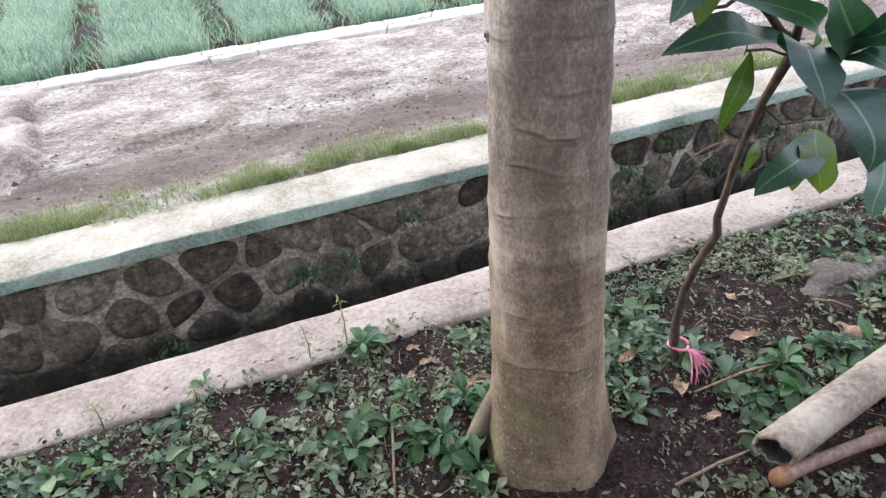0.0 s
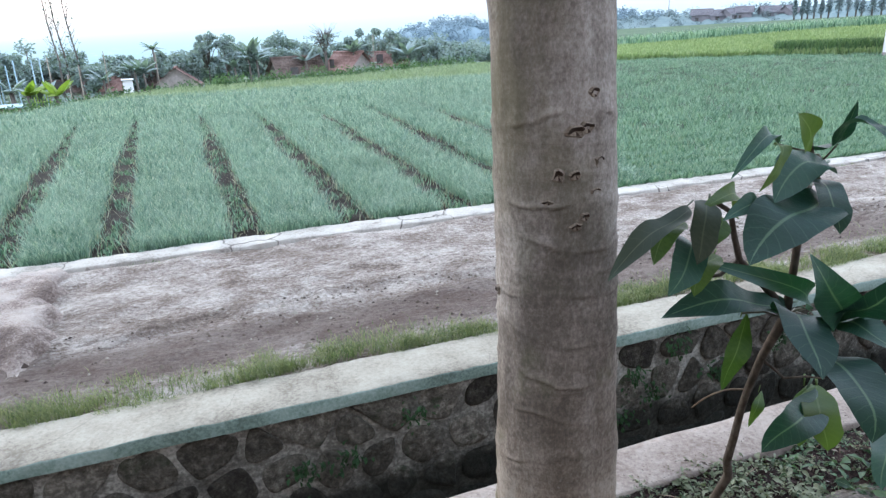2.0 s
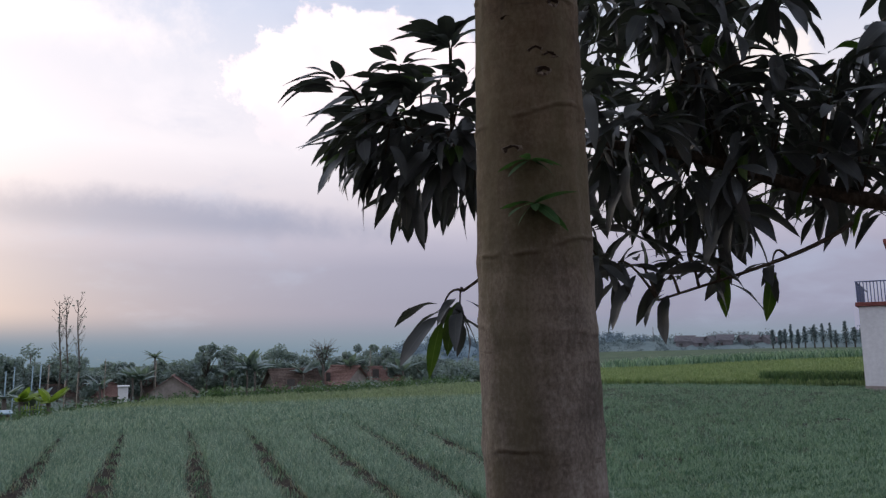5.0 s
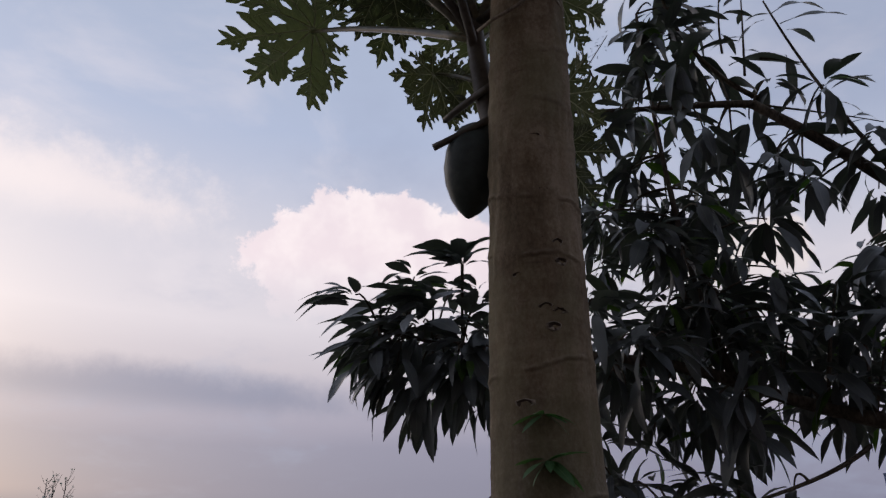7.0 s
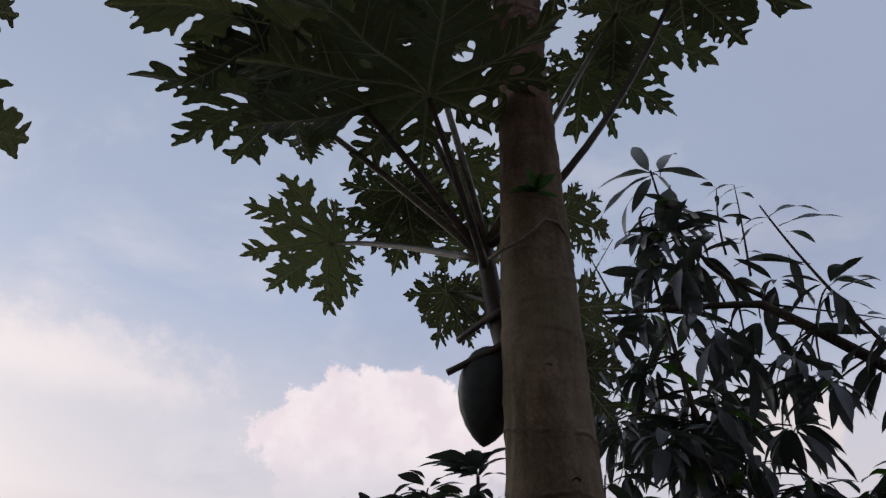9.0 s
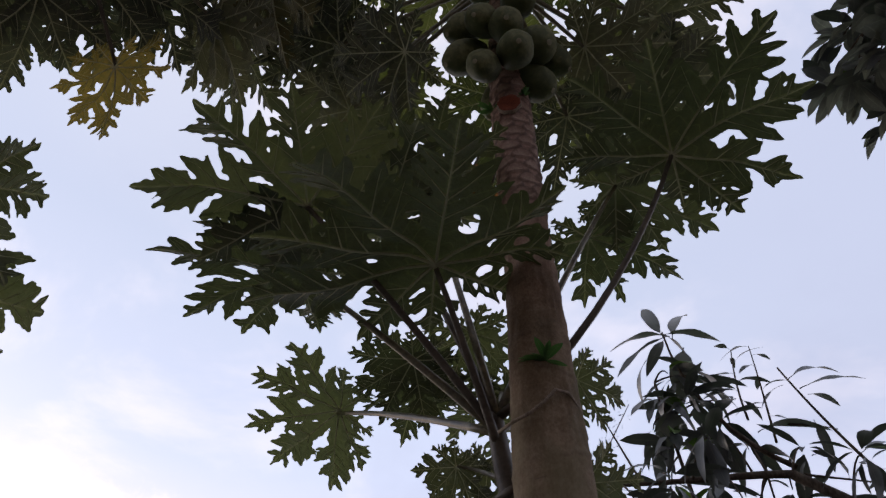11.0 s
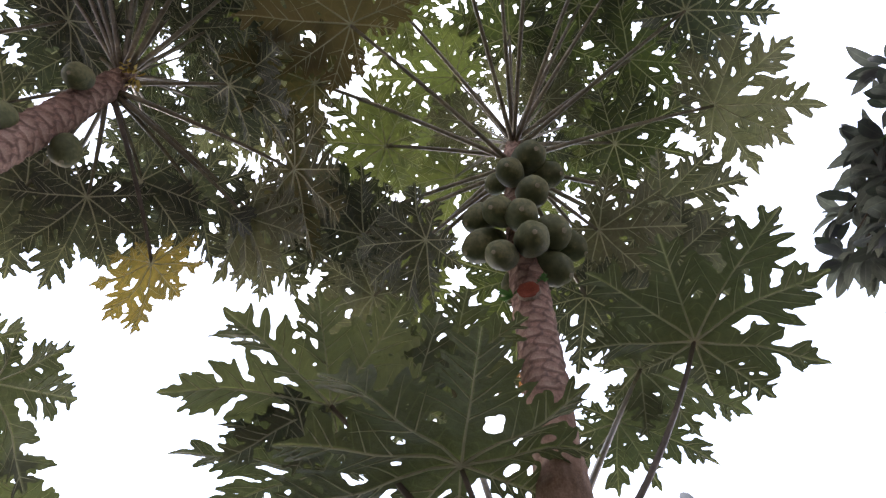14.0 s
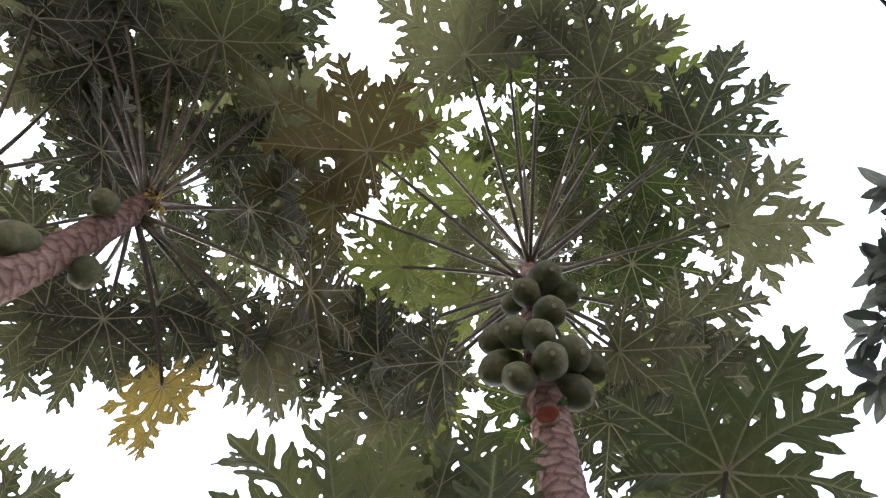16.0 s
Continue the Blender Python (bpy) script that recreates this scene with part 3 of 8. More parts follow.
def tube(points, radii, sides=8, caps=True, squash=None):
    """A round, tapering rod along points."""
    s = Shape()
    pts = [Vector(p) for p in points]
    side = None
    verts, uvs = [], []
    for i, p in enumerate(pts):
        ahead = (pts[min(i + 1, len(pts) - 1)] - pts[max(i - 1, 0)]).normalized()
        if side is None:
            side = ahead.orthogonal().normalized()
        side = (side - ahead * side.dot(ahead)).normalized()
        other = ahead.cross(side)
        r = radii[i] if isinstance(radii, (list, tuple)) else radii
        for k in range(sides):
            a = 2 * math.pi * k / sides
            verts.append(p + (side * math.cos(a) + other * math.sin(a)) * r)
            uvs.append((k / sides, i / len(pts)))
    faces = [(i * sides + k, i * sides + (k + 1) % sides, (i + 1) * sides + (k + 1) % sides, (i + 1) * sides + k)
             for i in range(len(pts) - 1) for k in range(sides)]
    if caps:
        faces += [tuple(range(sides))[::-1], tuple((len(pts) - 1) * sides + k for k in range(sides))]
    return s.add(verts, faces, uvs)


def curve_points(a, b, c, d, n):
    """A smooth line from a to d that leans on b and c."""
    a, b, c, d = map(Vector, (a, b, c, d))
    return [a * (1 - t) ** 3 + b * 3 * t * (1 - t) ** 2 + c * 3 * t * t * (1 - t) + d * t ** 3 for t in (i / n for i in range(n + 1))]


def box(x0, x1, y0, y1, z0, z1, bevel=0.0):
    bm = bmesh.new()
    bmesh.ops.create_cube(bm, size=1.0)
    for v in bm.verts:
        v.co = Vector(((x0 + x1) / 2 + v.co.x * (x1 - x0), (y0 + y1) / 2 + v.co.y * (y1 - y0), (z0 + z1) / 2 + v.co.z * (z1 - z0)))
    if bevel:
        bmesh.ops.bevel(bm, geom=list(bm.edges), offset=bevel, segments=2, affect="EDGES", profile=0.5)
    bm.verts.index_update()
    s = Shape().add([v.co.copy() for v in bm.verts], [tuple(v.index for v in f.verts) for f in bm.faces])
    bm.free()
    return s


def hump(p, scale, rough=0.5):
    """Fractal unevenness about 0."""
    return noise.fractal(Vector(p) * scale, 1.0, 2.0, 4, noise_basis="PERLIN_ORIGINAL") * rough


def long_bar(u0, u1, v0, v1, z0, z1, step, wear, slots=(0, 0), seed=0.0):
    """A cast concrete bar along the canal with slightly chipped, uneven arrises. slots: of the top, of the faces."""
    s = Shape()
    n = int((u1 - u0) / step)
    r = 0.012
    prof = [(v0, z0), (v0, z1 - r), (v0 + r * 0.3, z1 - r * 0.3), (v0 + r, z1), ((v0 * 2 + v1) / 3, z1), ((v0 + 2 * v1) / 3, z1), (v1 - r, z1), (v1 - r * 0.3, z1 - r * 0.3), (v1, z1 - r), (v1, z0)]
    verts, faces, k = [], [], len(prof)
    for i in range(n + 1):
        u = u0 + (u1 - u0) * i / n
        for j, (v, z) in enumerate(prof):
            q = (u * 1.0, v * 3 + seed, z * 3)
            dv = hump(q, 1.3, wear * 0.8) + hump(q, 7.0, wear * 0.5)
            dz = hump((u + 31, v * 3, seed), 1.1, wear * 0.7) + (hump((u, v * 9, seed + 4), 9.0, wear * 0.6) if 1 < j < k - 2 else 0)
            chip = max(0.0, noise.noise(Vector((u * 2.1 + seed, j * 0.4, 7.0))) - 0.42) * wear * 2.5 if j in (1, 2, 3, 6, 7, 8) else 0.0
            verts.append((u, v + dv + (chip if j < 5 else -chip), z + (dz - chip if z > z0 else 0)))
    for i in range(n):
        for j in range(k - 1):
            faces.append((i * k + j, (i + 1) * k + j, (i + 1) * k + j + 1, i * k + j + 1))
    s.add(verts, faces)
    s.m = [slots[1] if (f % (k - 1)) in (0, 1, k - 2, k - 3) else slots[0] for f in range(len(faces))]
    s.add([verts[j] for j in range(k)], [tuple(range(k))])
    s.add([verts[n * k + j] for j in range(k)], [tuple(range(k))[::-1]])
    return s


# ---- ground: one sheet from the garden to the horizon ----
def field_end(az):
    """How far the field reaches on a bearing."""
    return float(np.interp(az, (-60, -36, -32, -28, -23, -17, -9, 1.5, 12, 21.7, 30, 60), (22, 23.5, 25, 28.4, 31.6, 32.0, 34.0, 41.0, 39.5, 42, 41.6, 41)))


def ground_z(u, v):
    if v < 1.66:
        near = smooth(-(abs(u) + abs(v)), -14.0, -4.0)
        return -0.015 + near * (hump((u, v, 0), 2.2, 0.035) + hump((u, v, 3), 9.0, 0.022)) - 0.02 * smooth(v, 1.3, 1.62)
    if v < 1.78:
        return -0.16
    if v < 3.72:
        return -1.52 + hump((u, v, 1), 2.0, 0.05)
    if v < 7.12:
        return -0.68
    r = math.hypot(u, v)
    az = math.degrees(math.atan2(CU * u - SU * v, SU * u + CU * v))
    east = smooth(az, 3.0, 11.0)
    z = -0.58 + (-0.45 + 1.15 * smooth(az, 9.0, 33.0)) * east * smooth(r, 36.0, 70.0) + 0.3 * east * smooth(r, 75.0, 220.0)
    edge = field_end(az)
    z -= (3.3 - 1.1 * smooth(az, -18.0, -6.0)) * (1 - east) * smooth(r, edge, edge + 12.0)
    z -= 60.0 * (1 - east) * smooth(r, 90.0, 600.0) + 70.0 * east * smooth(r, 260.0, 900.0)
    if v < 34 and r < 60:
        z += hump((u, v, 5), 0.8, 0.02)
    return z


def spread(*spans):
    """Grid lines: (from, to, step) spans joined."""
    out = []
    for a, b, step in spans:
        n = max(1, round((b - a) / step))
        out += [a + (b - a) * i / n for i in range(n)]
    return out + [spans[-1][1]]


us = spread((-4000, -400, 600), (-400, -60, 34), (-60, -10, 5), (-10, -2, 0.8), (-2, 2.8, 0.05), (2.8, 10, 0.6), (10, 60, 3), (60, 400, 20), (400, 4000, 600))
vs = spread((-4000, -400, 600), (-400, -40, 40), (-40, -6, 4), (-6, 0.2, 0.5), (0.2, 1.66, 0.05), (1.66, 1.665, 1), (1.665, 1.775, 1), (1.775, 1.785, 1), (1.785, 3.7, 0.3),
            (3.7, 3.73, 1), (3.73, 7.1, 0.4), (7.1, 7.14, 1), (7.14, 34, 1.1), (34, 60, 1.6), (60, 400, 20), (400, 4600, 600))
verts = [land(u, v, ground_z(u, v)) for v in vs for u in us]
nu = len(us)
faces, slots = [], []
for j in range(len(vs) - 1):
    vm = (vs[j] + vs[j + 1]) / 2
    for i in range(nu - 1):
        faces.append((j * nu + i, j * nu + i + 1, (j + 1) * nu + i + 1, (j + 1) * nu + i))
        um = (us[i] + us[i + 1]) / 2
        far = math.hypot(um, vm)
        slots.append(0 if vm < 1.7 and far < 40 else 1 if 1.7 < vm < 3.72 and far < 60 else 2 if 3.7 < vm and far < 37 else 3)
sheet = Shape().add(verts, faces)
sheet.m = slots
single("ground", sheet.mesh("ground", ["soil", "mud", "field_soil", "far_green"]), Matrix(), "dark garden soil and green farmland reaching to the horizon", "ground", kind="structure")

# unseen plain wall, added to close the garden behind and block sky light
single("wall_house", box(-6.0, 7.0, -2.75, -2.5, -0.1, 6.0, 0.01).mesh("wall_house", "plaster", False), Matrix(), "plain plastered wall added unseen behind the garden to block sky light", "wall", kind="structure")

# ---- canal, road, kerb ----
single("wall_south", long_bar(-7, 13, 1.60, 1.83, -1.55, -0.012, 0.06, 0.007, (0, 0), 2.0).mesh("wall_south", ["strip"]), LAND,
       "pinkish worn concrete edge of the canal, speckled with dirt", "canal edge", kind="structure")
road = Shape()
ru, rv = spread((-9, -3, 0.3), (-3, 5, 0.07), (5, 22, 0.4)), spread((4.0, 6.87, 0.05))
rverts = []
for v in rv:
    for u in ru:
        rut = -0.018 * math.exp(-((v - 4.85 + hump((u, 0, 9), 0.5, 0.15)) / 0.2) ** 2)
        bank = 0.02 * math.exp(-((v - 6.3) / 0.5) ** 2)
        rverts.append((u, v + (hump((u, 0, 6), 5.0, 0.03) if v > 6.8 else 0.0), -0.572 + 0.03 * smooth(v, 6.4, 6.8) - 0.02 * smooth(v, 6.80, 6.87) + rut + bank + hump((u * 0.5, v, 4), 2.5, 0.03) + hump((u * 0.7, v * 1.3, 8), 8.0, 0.02) - 0.034 * smooth(v, 5.35 + 0.12 * math.sin(u * 1.7) + hump((u, 0, 3), 3.0, 0.15), 5.30 + 0.12 * math.sin(u * 1.7) + hump((u, 0, 3), 3.0, 0.15))))
road.add(rverts, [(j * len(ru) + i, j * len(ru) + i + 1, (j + 1) * len(ru) + i + 1, (j + 1) * len(ru) + i) for j in range(len(rv) - 1) for i in range(len(ru) - 1)])
single("road", road.mesh("road", "road"), LAND, "worn pale earth and cement farm road, rutted and dusty", "road", kind="structure")
single("kerb", long_bar(-9, 22, 6.88, 7.20, -0.66, -0.515, 0.05, 0.018, (0, 0), 9.0).mesh("kerb", ["kerb"]), LAND,
       "whitish cracked concrete kerb between road and field", "kerb", kind="structure")
# a broken ramp of old cement across the road
ramp = Shape()
mu, mv = 44, 66
mverts = []
for j in range(mv + 1):
    for i in range(mu + 1):
        a, b = i / mu, j / mv
        u, v = -2.6 + 1.5 * a, 4.72 + 2.25 * b
        edge = smooth(a + hump((0, b * 3, 2), 2.0, 0.12), 0.94, 0.80) * smooth(b + hump((a * 2, 0, 5), 2.0, 0.1), 0.02, 0.3) * smooth(b, 1.0, 0.93)
        mverts.append((u + hump((a, b, 2), 5, 0.05), v, -0.67 + 0.21 * edge + edge * (hump((u, v, 6), 2.5, 0.03) + hump((u, v, 1), 8.0, 0.022))))
ramp.add(mverts, [(j * (mu + 1) + i, j * (mu + 1) + i + 1, (j + 1) * (mu + 1) + i + 1, (j + 1) * (mu + 1) + i) for j in range(mv) for i in range(mu)])
single("road_ramp", ramp.mesh("road_ramp", "old_cement"), LAND, "crumbling hump of old cement crossing the farm road", "road hump", kind="structure")

# loose stones on the road
pr = random.Random(21)
gravel = Shape()
for i in range(2600):
    u, v = pr.uniform(-3.5, 7.5), 4.15 + 2.6 * pr.random() ** 0.9
    rad = pr.uniform(0.004, 0.016) * (1.7 if pr.random() < 0.06 else 1.0)
    c = Vector((u, v, -0.578 + hump((u * 0.5, v, 4), 2.5, 0.03)))
    ring = [c + Vector((math.cos(k * 1.047 + i) * rad * pr.uniform(0.7, 1.3), math.sin(k * 1.047 + i) * rad * pr.uniform(0.6, 1.1), 0)) for k in range(6)]
    gravel.add(ring + [c + Vector((0, 0, rad * pr.uniform(0.7, 1.3)))], [(k, (k + 1) % 6, 6) for k in range(6)])
single("road_gravel", gravel.mesh("road_gravel", "litter", False), LAND, "small loose stones scattered over the farm road", "gravel", kind="stuff")

# far canal wall with its coping; the stones follow at the end of the file
wall_back = long_bar(-7, 13, 3.63, 3.95, -1.6, -0.60, 0.1, 0.012, (0, 0), 5.0).mesh("wall_north", ["mortar"])
wall_north = single("wall_north", wall_back, LAND, "rubble stone canal wall with grey mortar and moss", "canal wall", kind="structure")
part("coping", long_bar(-7, 13, 3.575, 4.0, -0.632, -0.548, 0.05, 0.012, (0, 1), 1.0).mesh("coping", ["concrete", "concrete_face"]), wall_north, LAND,
     "whitish concrete coping with a greenish face")


# ---- blades: crops and grass ----
def blades(name, places, tall, wide, lean, mat, label, category, seed, bend=0.35):
    """Many narrow bent blades as one mesh. places: array of x, y, z in land coordinates."""
    rng = np.random.default_rng(seed)
    n = len(places)
    h = tall * rng.uniform(0.6, 1.15, n)
    a = rng.uniform(0, 2 * np.pi, n)
    face = a + np.pi / 2 + rng.normal(0, 0.4, n)
    out = lean * h * rng.uniform(0.2, 1.2, n)
    wd = wide * rng.uniform(0.7, 1.3, n)
    dx, dy, sx, sy = np.cos(a) * out, np.sin(a) * out, np.cos(face) * wd / 2, np.sin(face) * wd / 2
    v = np.zeros((n, 5, 3), np.float32)
    for k, (f, up, half) in enumerate(((0, 0, 1), (0, 0, -1), (bend, 0.6, -0.9), (bend, 0.6, 0.9), (1, 1, 0))):
        v[:, k, 0] = places[:, 0] + dx * f + sx * half
        v[:, k, 1] = places[:, 1] + dy * f + sy * half
        v[:, k, 2] = places[:, 2] + h * up
    me = bpy.data.meshes.new(name)
    base = np.arange(n)[:, None] * 5
    me.vertices.add(n * 5)
    me.vertices.foreach_set("co", v.ravel())
    loops = np.concatenate([base + [0, 1, 2, 3], base + [3, 2, 4]], 1).astype(np.int32).ravel()
    me.loops.add(len(loops))
    me.loops.foreach_set("vertex_index", loops)
    starts = (np.arange(n)[:, None] * 7 + [0, 4]).astype(np.int32).ravel()
    me.polygons.add(2 * n)
    me.polygons.foreach_set("loop_start", starts)
    layer = me.uv_layers.new(name="UVMap")
    uv = np.tile(np.array([[0, 0], [1, 0], [1, 0.6], [0, 0.6], [0, 0.6], [1, 0.6], [0.5, 1]], np.float32), (n, 1))
    layer.data.foreach_set("uv", uv.ravel())
    me.materials.append(MAT[mat])
    me.update(calc_edges=True)
    me.validate()
    return single(name, me, LAND, label, category, kind="stuff")


def on_ground(u, v, drop=0.0):
    return np.array([(a, b, ground_z(a, b) - drop) for a, b in zip(u, v)], np.float32)


FURROWS = ((-6.1, -0.15), (-4.7, -0.12), (-3.3, -0.09), (-2.02, -0.062), (-1.0, -0.028), (0.35, -0.006), (1.56, 0.012), (2.80, 0.042), (3.80, 0.082), (4.95, 0.11), (6.1, 0.16), (7.2, 0.21))


def furrow_gap(u, v):
    """How far a place lies from the nearest furrow's middle."""
    return np.min([np.abs(u - (a + (v - 7.3) * k)) for a, k in FURROWS], axis=0)


rng = np.random.default_rng(4)


def onion_places(n, v0, v1, u_left, u_right, gap):
    v = v0 + (v1 - v0) * rng.random(n)
    u = u_left(v) + (u_right(v) - u_left(v)) * rng.random(n)
    gap = gap * (1.0 - np.clip((v - 13.0) / 11.0, 0, 1)) - 0.1 * np.clip((v - 20.0) / 4.0, 0, 1)
    keep = furrow_gap(u, v) > gap + 0.05 * np.sin(u * 9 + v * 3) * np.sin(v * 2.1) + 0.04 * rng.normal(0, 1, n)
    u, v = u[keep], v[keep]
    az = np.degrees(np.arctan2(CU * u - SU * v, SU * u + CU * v))
    ends = np.interp(az, *zip(*[(a, field_end(a)) for a in range(-60, 61, 2)]))
    keep = np.hypot(u, v) < ends + 0.5 + 0.5 * np.sin(az * 3.1)
    return on_ground(u[keep], v[keep])


left = lambda v: -3.5 - 0.62 * (v - 7.2) * 0.75
right = lambda v: 5.3 + 0.38 * (v - 7.2)
blades("onion_plants", onion_places(170000, 7.26, 11.5, left, right, 0.22), 0.175, 0.0062, 1.15, "onion", "dense beds of bluish green onion leaves with drying tips", "onion crop", 1)
blades("onion_plants", onion_places(135000, 11.5, 20.0, left, right, 0.23), 0.19, 0.0095, 1.1, "onion", "dense beds of bluish green onion leaves farther into the field", "onion crop", 2)
blades("onion_plants", onion_places(70000, 20.0, 28.0, left, right, 0.18), 0.22, 0.017, 0.9, "onion", "far beds of bluish green onion leaves", "onion crop", 3)
blades("young_crop", onion_places(60000, 27.0, 42.0, left, right, 0.18), 0.20, 0.022, 0.9, "pale_crop", "yellowish green young crop at the far end of the field", "vegetable crop", 13)
# low weeds and straw along the furrows
def along_furrows(n, reach, power, apart):
    k = rng.integers(0, len(FURROWS), n)
    v = 7.25 + reach * rng.random(n) ** power
    return np.array([FURROWS[i][0] + (q - 7.3) * FURROWS[i][1] for i, q in zip(k, v)]) + apart(n), v


fu, fv = along_furrows(16000, 14, 1.3, lambda n: rng.normal(0, 0.07, n))
keep = np.array([noise.noise(Vector((a * 2.0, b * 1.6, 1.0))) > -0.05 for a, b in zip(fu, fv)])
fu, fv = fu[keep], fv[keep]
blades("furrow_weeds", on_ground(fu, fv), 0.07, 0.013, 1.0, "leafy", "low weeds growing in the dark furrows", "weeds", 5)
# leaves that have dried and fallen over along the beds' edges
fu, fv = along_furrows(8000, 16, 1.2, lambda n: rng.choice((-1, 1), n) * np.abs(rng.normal(0.19, 0.07, n)))
blades("dry_onion_leaves", on_ground(fu, fv), 0.13, 0.007, 1.6, "straw_blade", "dry straw-coloured onion leaves along the furrows", "onion crop", 15)
# the plot to the east: a bushier crop without furrows
n = 200000
heart = rng.integers(0, 11500, n)
hv = 7.30 + 33.0 * rng.random(11500) ** 1.45
hv = hv - 0.14 * np.sin(hv * 2 * np.pi / 0.55)  # sown in rows along the field
hu = right(hv) - 0.5 * rng.random(11500) + (6.0 + 1.5 * (hv - 7.2)) * rng.random(11500)
plump = 0.065 + 0.006 * (hv - 7.2)
ev = hv[heart] + rng.normal(0, 1, n) * plump[heart]
eu = hu[heart] + rng.normal(0, 1, n) * plump[heart] * 1.4
ev = np.maximum(ev, 7.24)
keep = np.hypot(eu, ev) < 41.5
eu, ev = eu[keep], ev[keep]
blades("leafy_crop", on_ground(eu, ev), 0.14, 0.012, 1.2, "leafy", "low bushy green vegetable crop filling the plot", "vegetable crop", 6, 0.5)
# rice beyond it, in low terraces
n = 45000
ra = np.radians(rng.uniform(4.0, 34.0, n))
rd = 40.5 + 32.0 * rng.random(n) ** 1.2
rx, ry = rd * np.sin(ra), rd * np.cos(ra)
ruu, rvv = CU * rx + SU * ry, -SU * rx + CU * ry
keep = np.degrees(ra) > 7.0
blades("rice_field", on_ground(ruu[keep], rvv[keep]), 0.36, 0.11, 0.4, "rice", "bright yellow-green rice growing on low terraces", "rice crop", 7)
# the darker grassy step of a terrace
n = 5000
ta = np.radians(rng.uniform(23.6, 32.0, n))
td = 42.0 + rng.normal(0, 0.5, n)
tx, ty = td * np.sin(ta), td * np.cos(ta)
blades("terrace_edge", on_ground(CU * tx + SU * ty, -SU * tx + CU * ty), 0.68, 0.06, 0.5, "bank", "darker grassy bank at the edge of a rice terrace", "grass bank", 8)
# tall maize at the top of the terraces
n = 5200
ca = np.radians(12.0 + 21.0 * rng.random(n) ** 0.7)
cd = rng.uniform(71.0, 86.0, n)
cx, cy = cd * np.sin(ca), cd * np.cos(ca)
blades("maize_rows", on_ground(CU * cx + SU * cy, -SU * cx + CU * cy), 0.95, 0.12, 0.6, "leafy", "rows of maize along the skyline of the terraces", "maize", 9)
# grass verge between coping and road
n = 34000
gu = rng.uniform(-5, 12, n)
gv = 4.0 + np.abs(rng.normal(0, 0.16, n)) + 0.06 * np.sin(gu * 2.3)
keep = np.array([noise.noise(Vector((a * 1.9, b * 3.0, 3.0))) > -0.08 for a, b in zip(gu, gv)])
blades("verge_grass", np.stack([gu[keep], gv[keep], np.full(keep.sum(), -0.575)], 1).astype(np.float32), 0.058, 0.0036, 1.4, "grass", "yellowish green grass along the road's edge", "grass", 10)
tuft = rng.integers(0, 260, 17000)
tu, tv = rng.uniform(-5, 12, 260), 4.04 + np.abs(rng.normal(0, 0.12, 260))
gu, gv = tu[tuft] + rng.normal(0, 0.05, 17000), np.maximum(3.99, tv[tuft] + rng.normal(0, 0.035, 17000))
blades("verge_tufts", np.stack([gu, gv, np.full(17000, -0.575)], 1).astype(np.float32), 0.085, 0.0034, 1.3, "grass", "soft tufts of longer grass along the coping", "grass", 16)
n = 1500
gu, gv = rng.uniform(-5, 12, n), 6.84 + rng.normal(0, 0.02, n)
keep = np.array([noise.noise(Vector((a * 0.9, 0.0, 8.0))) > 0.22 for a in gu])
blades("kerb_grass", np.stack([gu[keep], gv[keep], np.full(keep.sum(), -0.57)], 1).astype(np.float32), 0.05, 0.006, 0.9, "grass", "tufts of grass in the kerb's foot", "grass", 11)


# ---- leaves ----
def add_strip(s, start, ahead, length, profile, seg, lift=0.0, droop=0.0, fold=0.0, wave=0.0, phase=0.0, flat=None):
    """A pointed blade of two columns of faces along a midrib, in the xy plane. flat: a function that bends the finished points."""
    ax, ay = math.cos(ahead), math.sin(ahead)
    verts, uvs, faces = [], [], []
    for i in range(seg + 1):
        t = i / seg
        hw = profile(t) * length
        cx, cy = start[0] + ax * length * t, start[1] + ay * length * t
        z = lift - droop * t * t * length
        ripple = wave * math.sin(t * 9 + phase) * hw
        for k, side in enumerate((-1, 0, 1)):
            zz = z + fold * hw * abs(side) + ripple * side
            p = (cx - ay * hw * side, cy + ax * hw * side, zz)
            verts.append(flat(p) if flat else Vector(p))
            uvs.append((0.5 + 0.5 * side, t))
    for i in range(seg):
        a = i * 3
        faces += [(a, a + 1, a + 4, a + 3), (a + 1, a + 2, a + 5, a + 4)]
    s.add(verts, faces, uvs)
    return s


def knots(*pairs):
    xs, ys = zip(*pairs)
    return lambda t: float(np.interp(t, xs, ys))


LANCE = knots((0, 0.012), (0.08, 0.055), (0.25, 0.112), (0.5, 0.13), (0.72, 0.115), (0.88, 0.065), (0.96, 0.025), (1, 0.0))


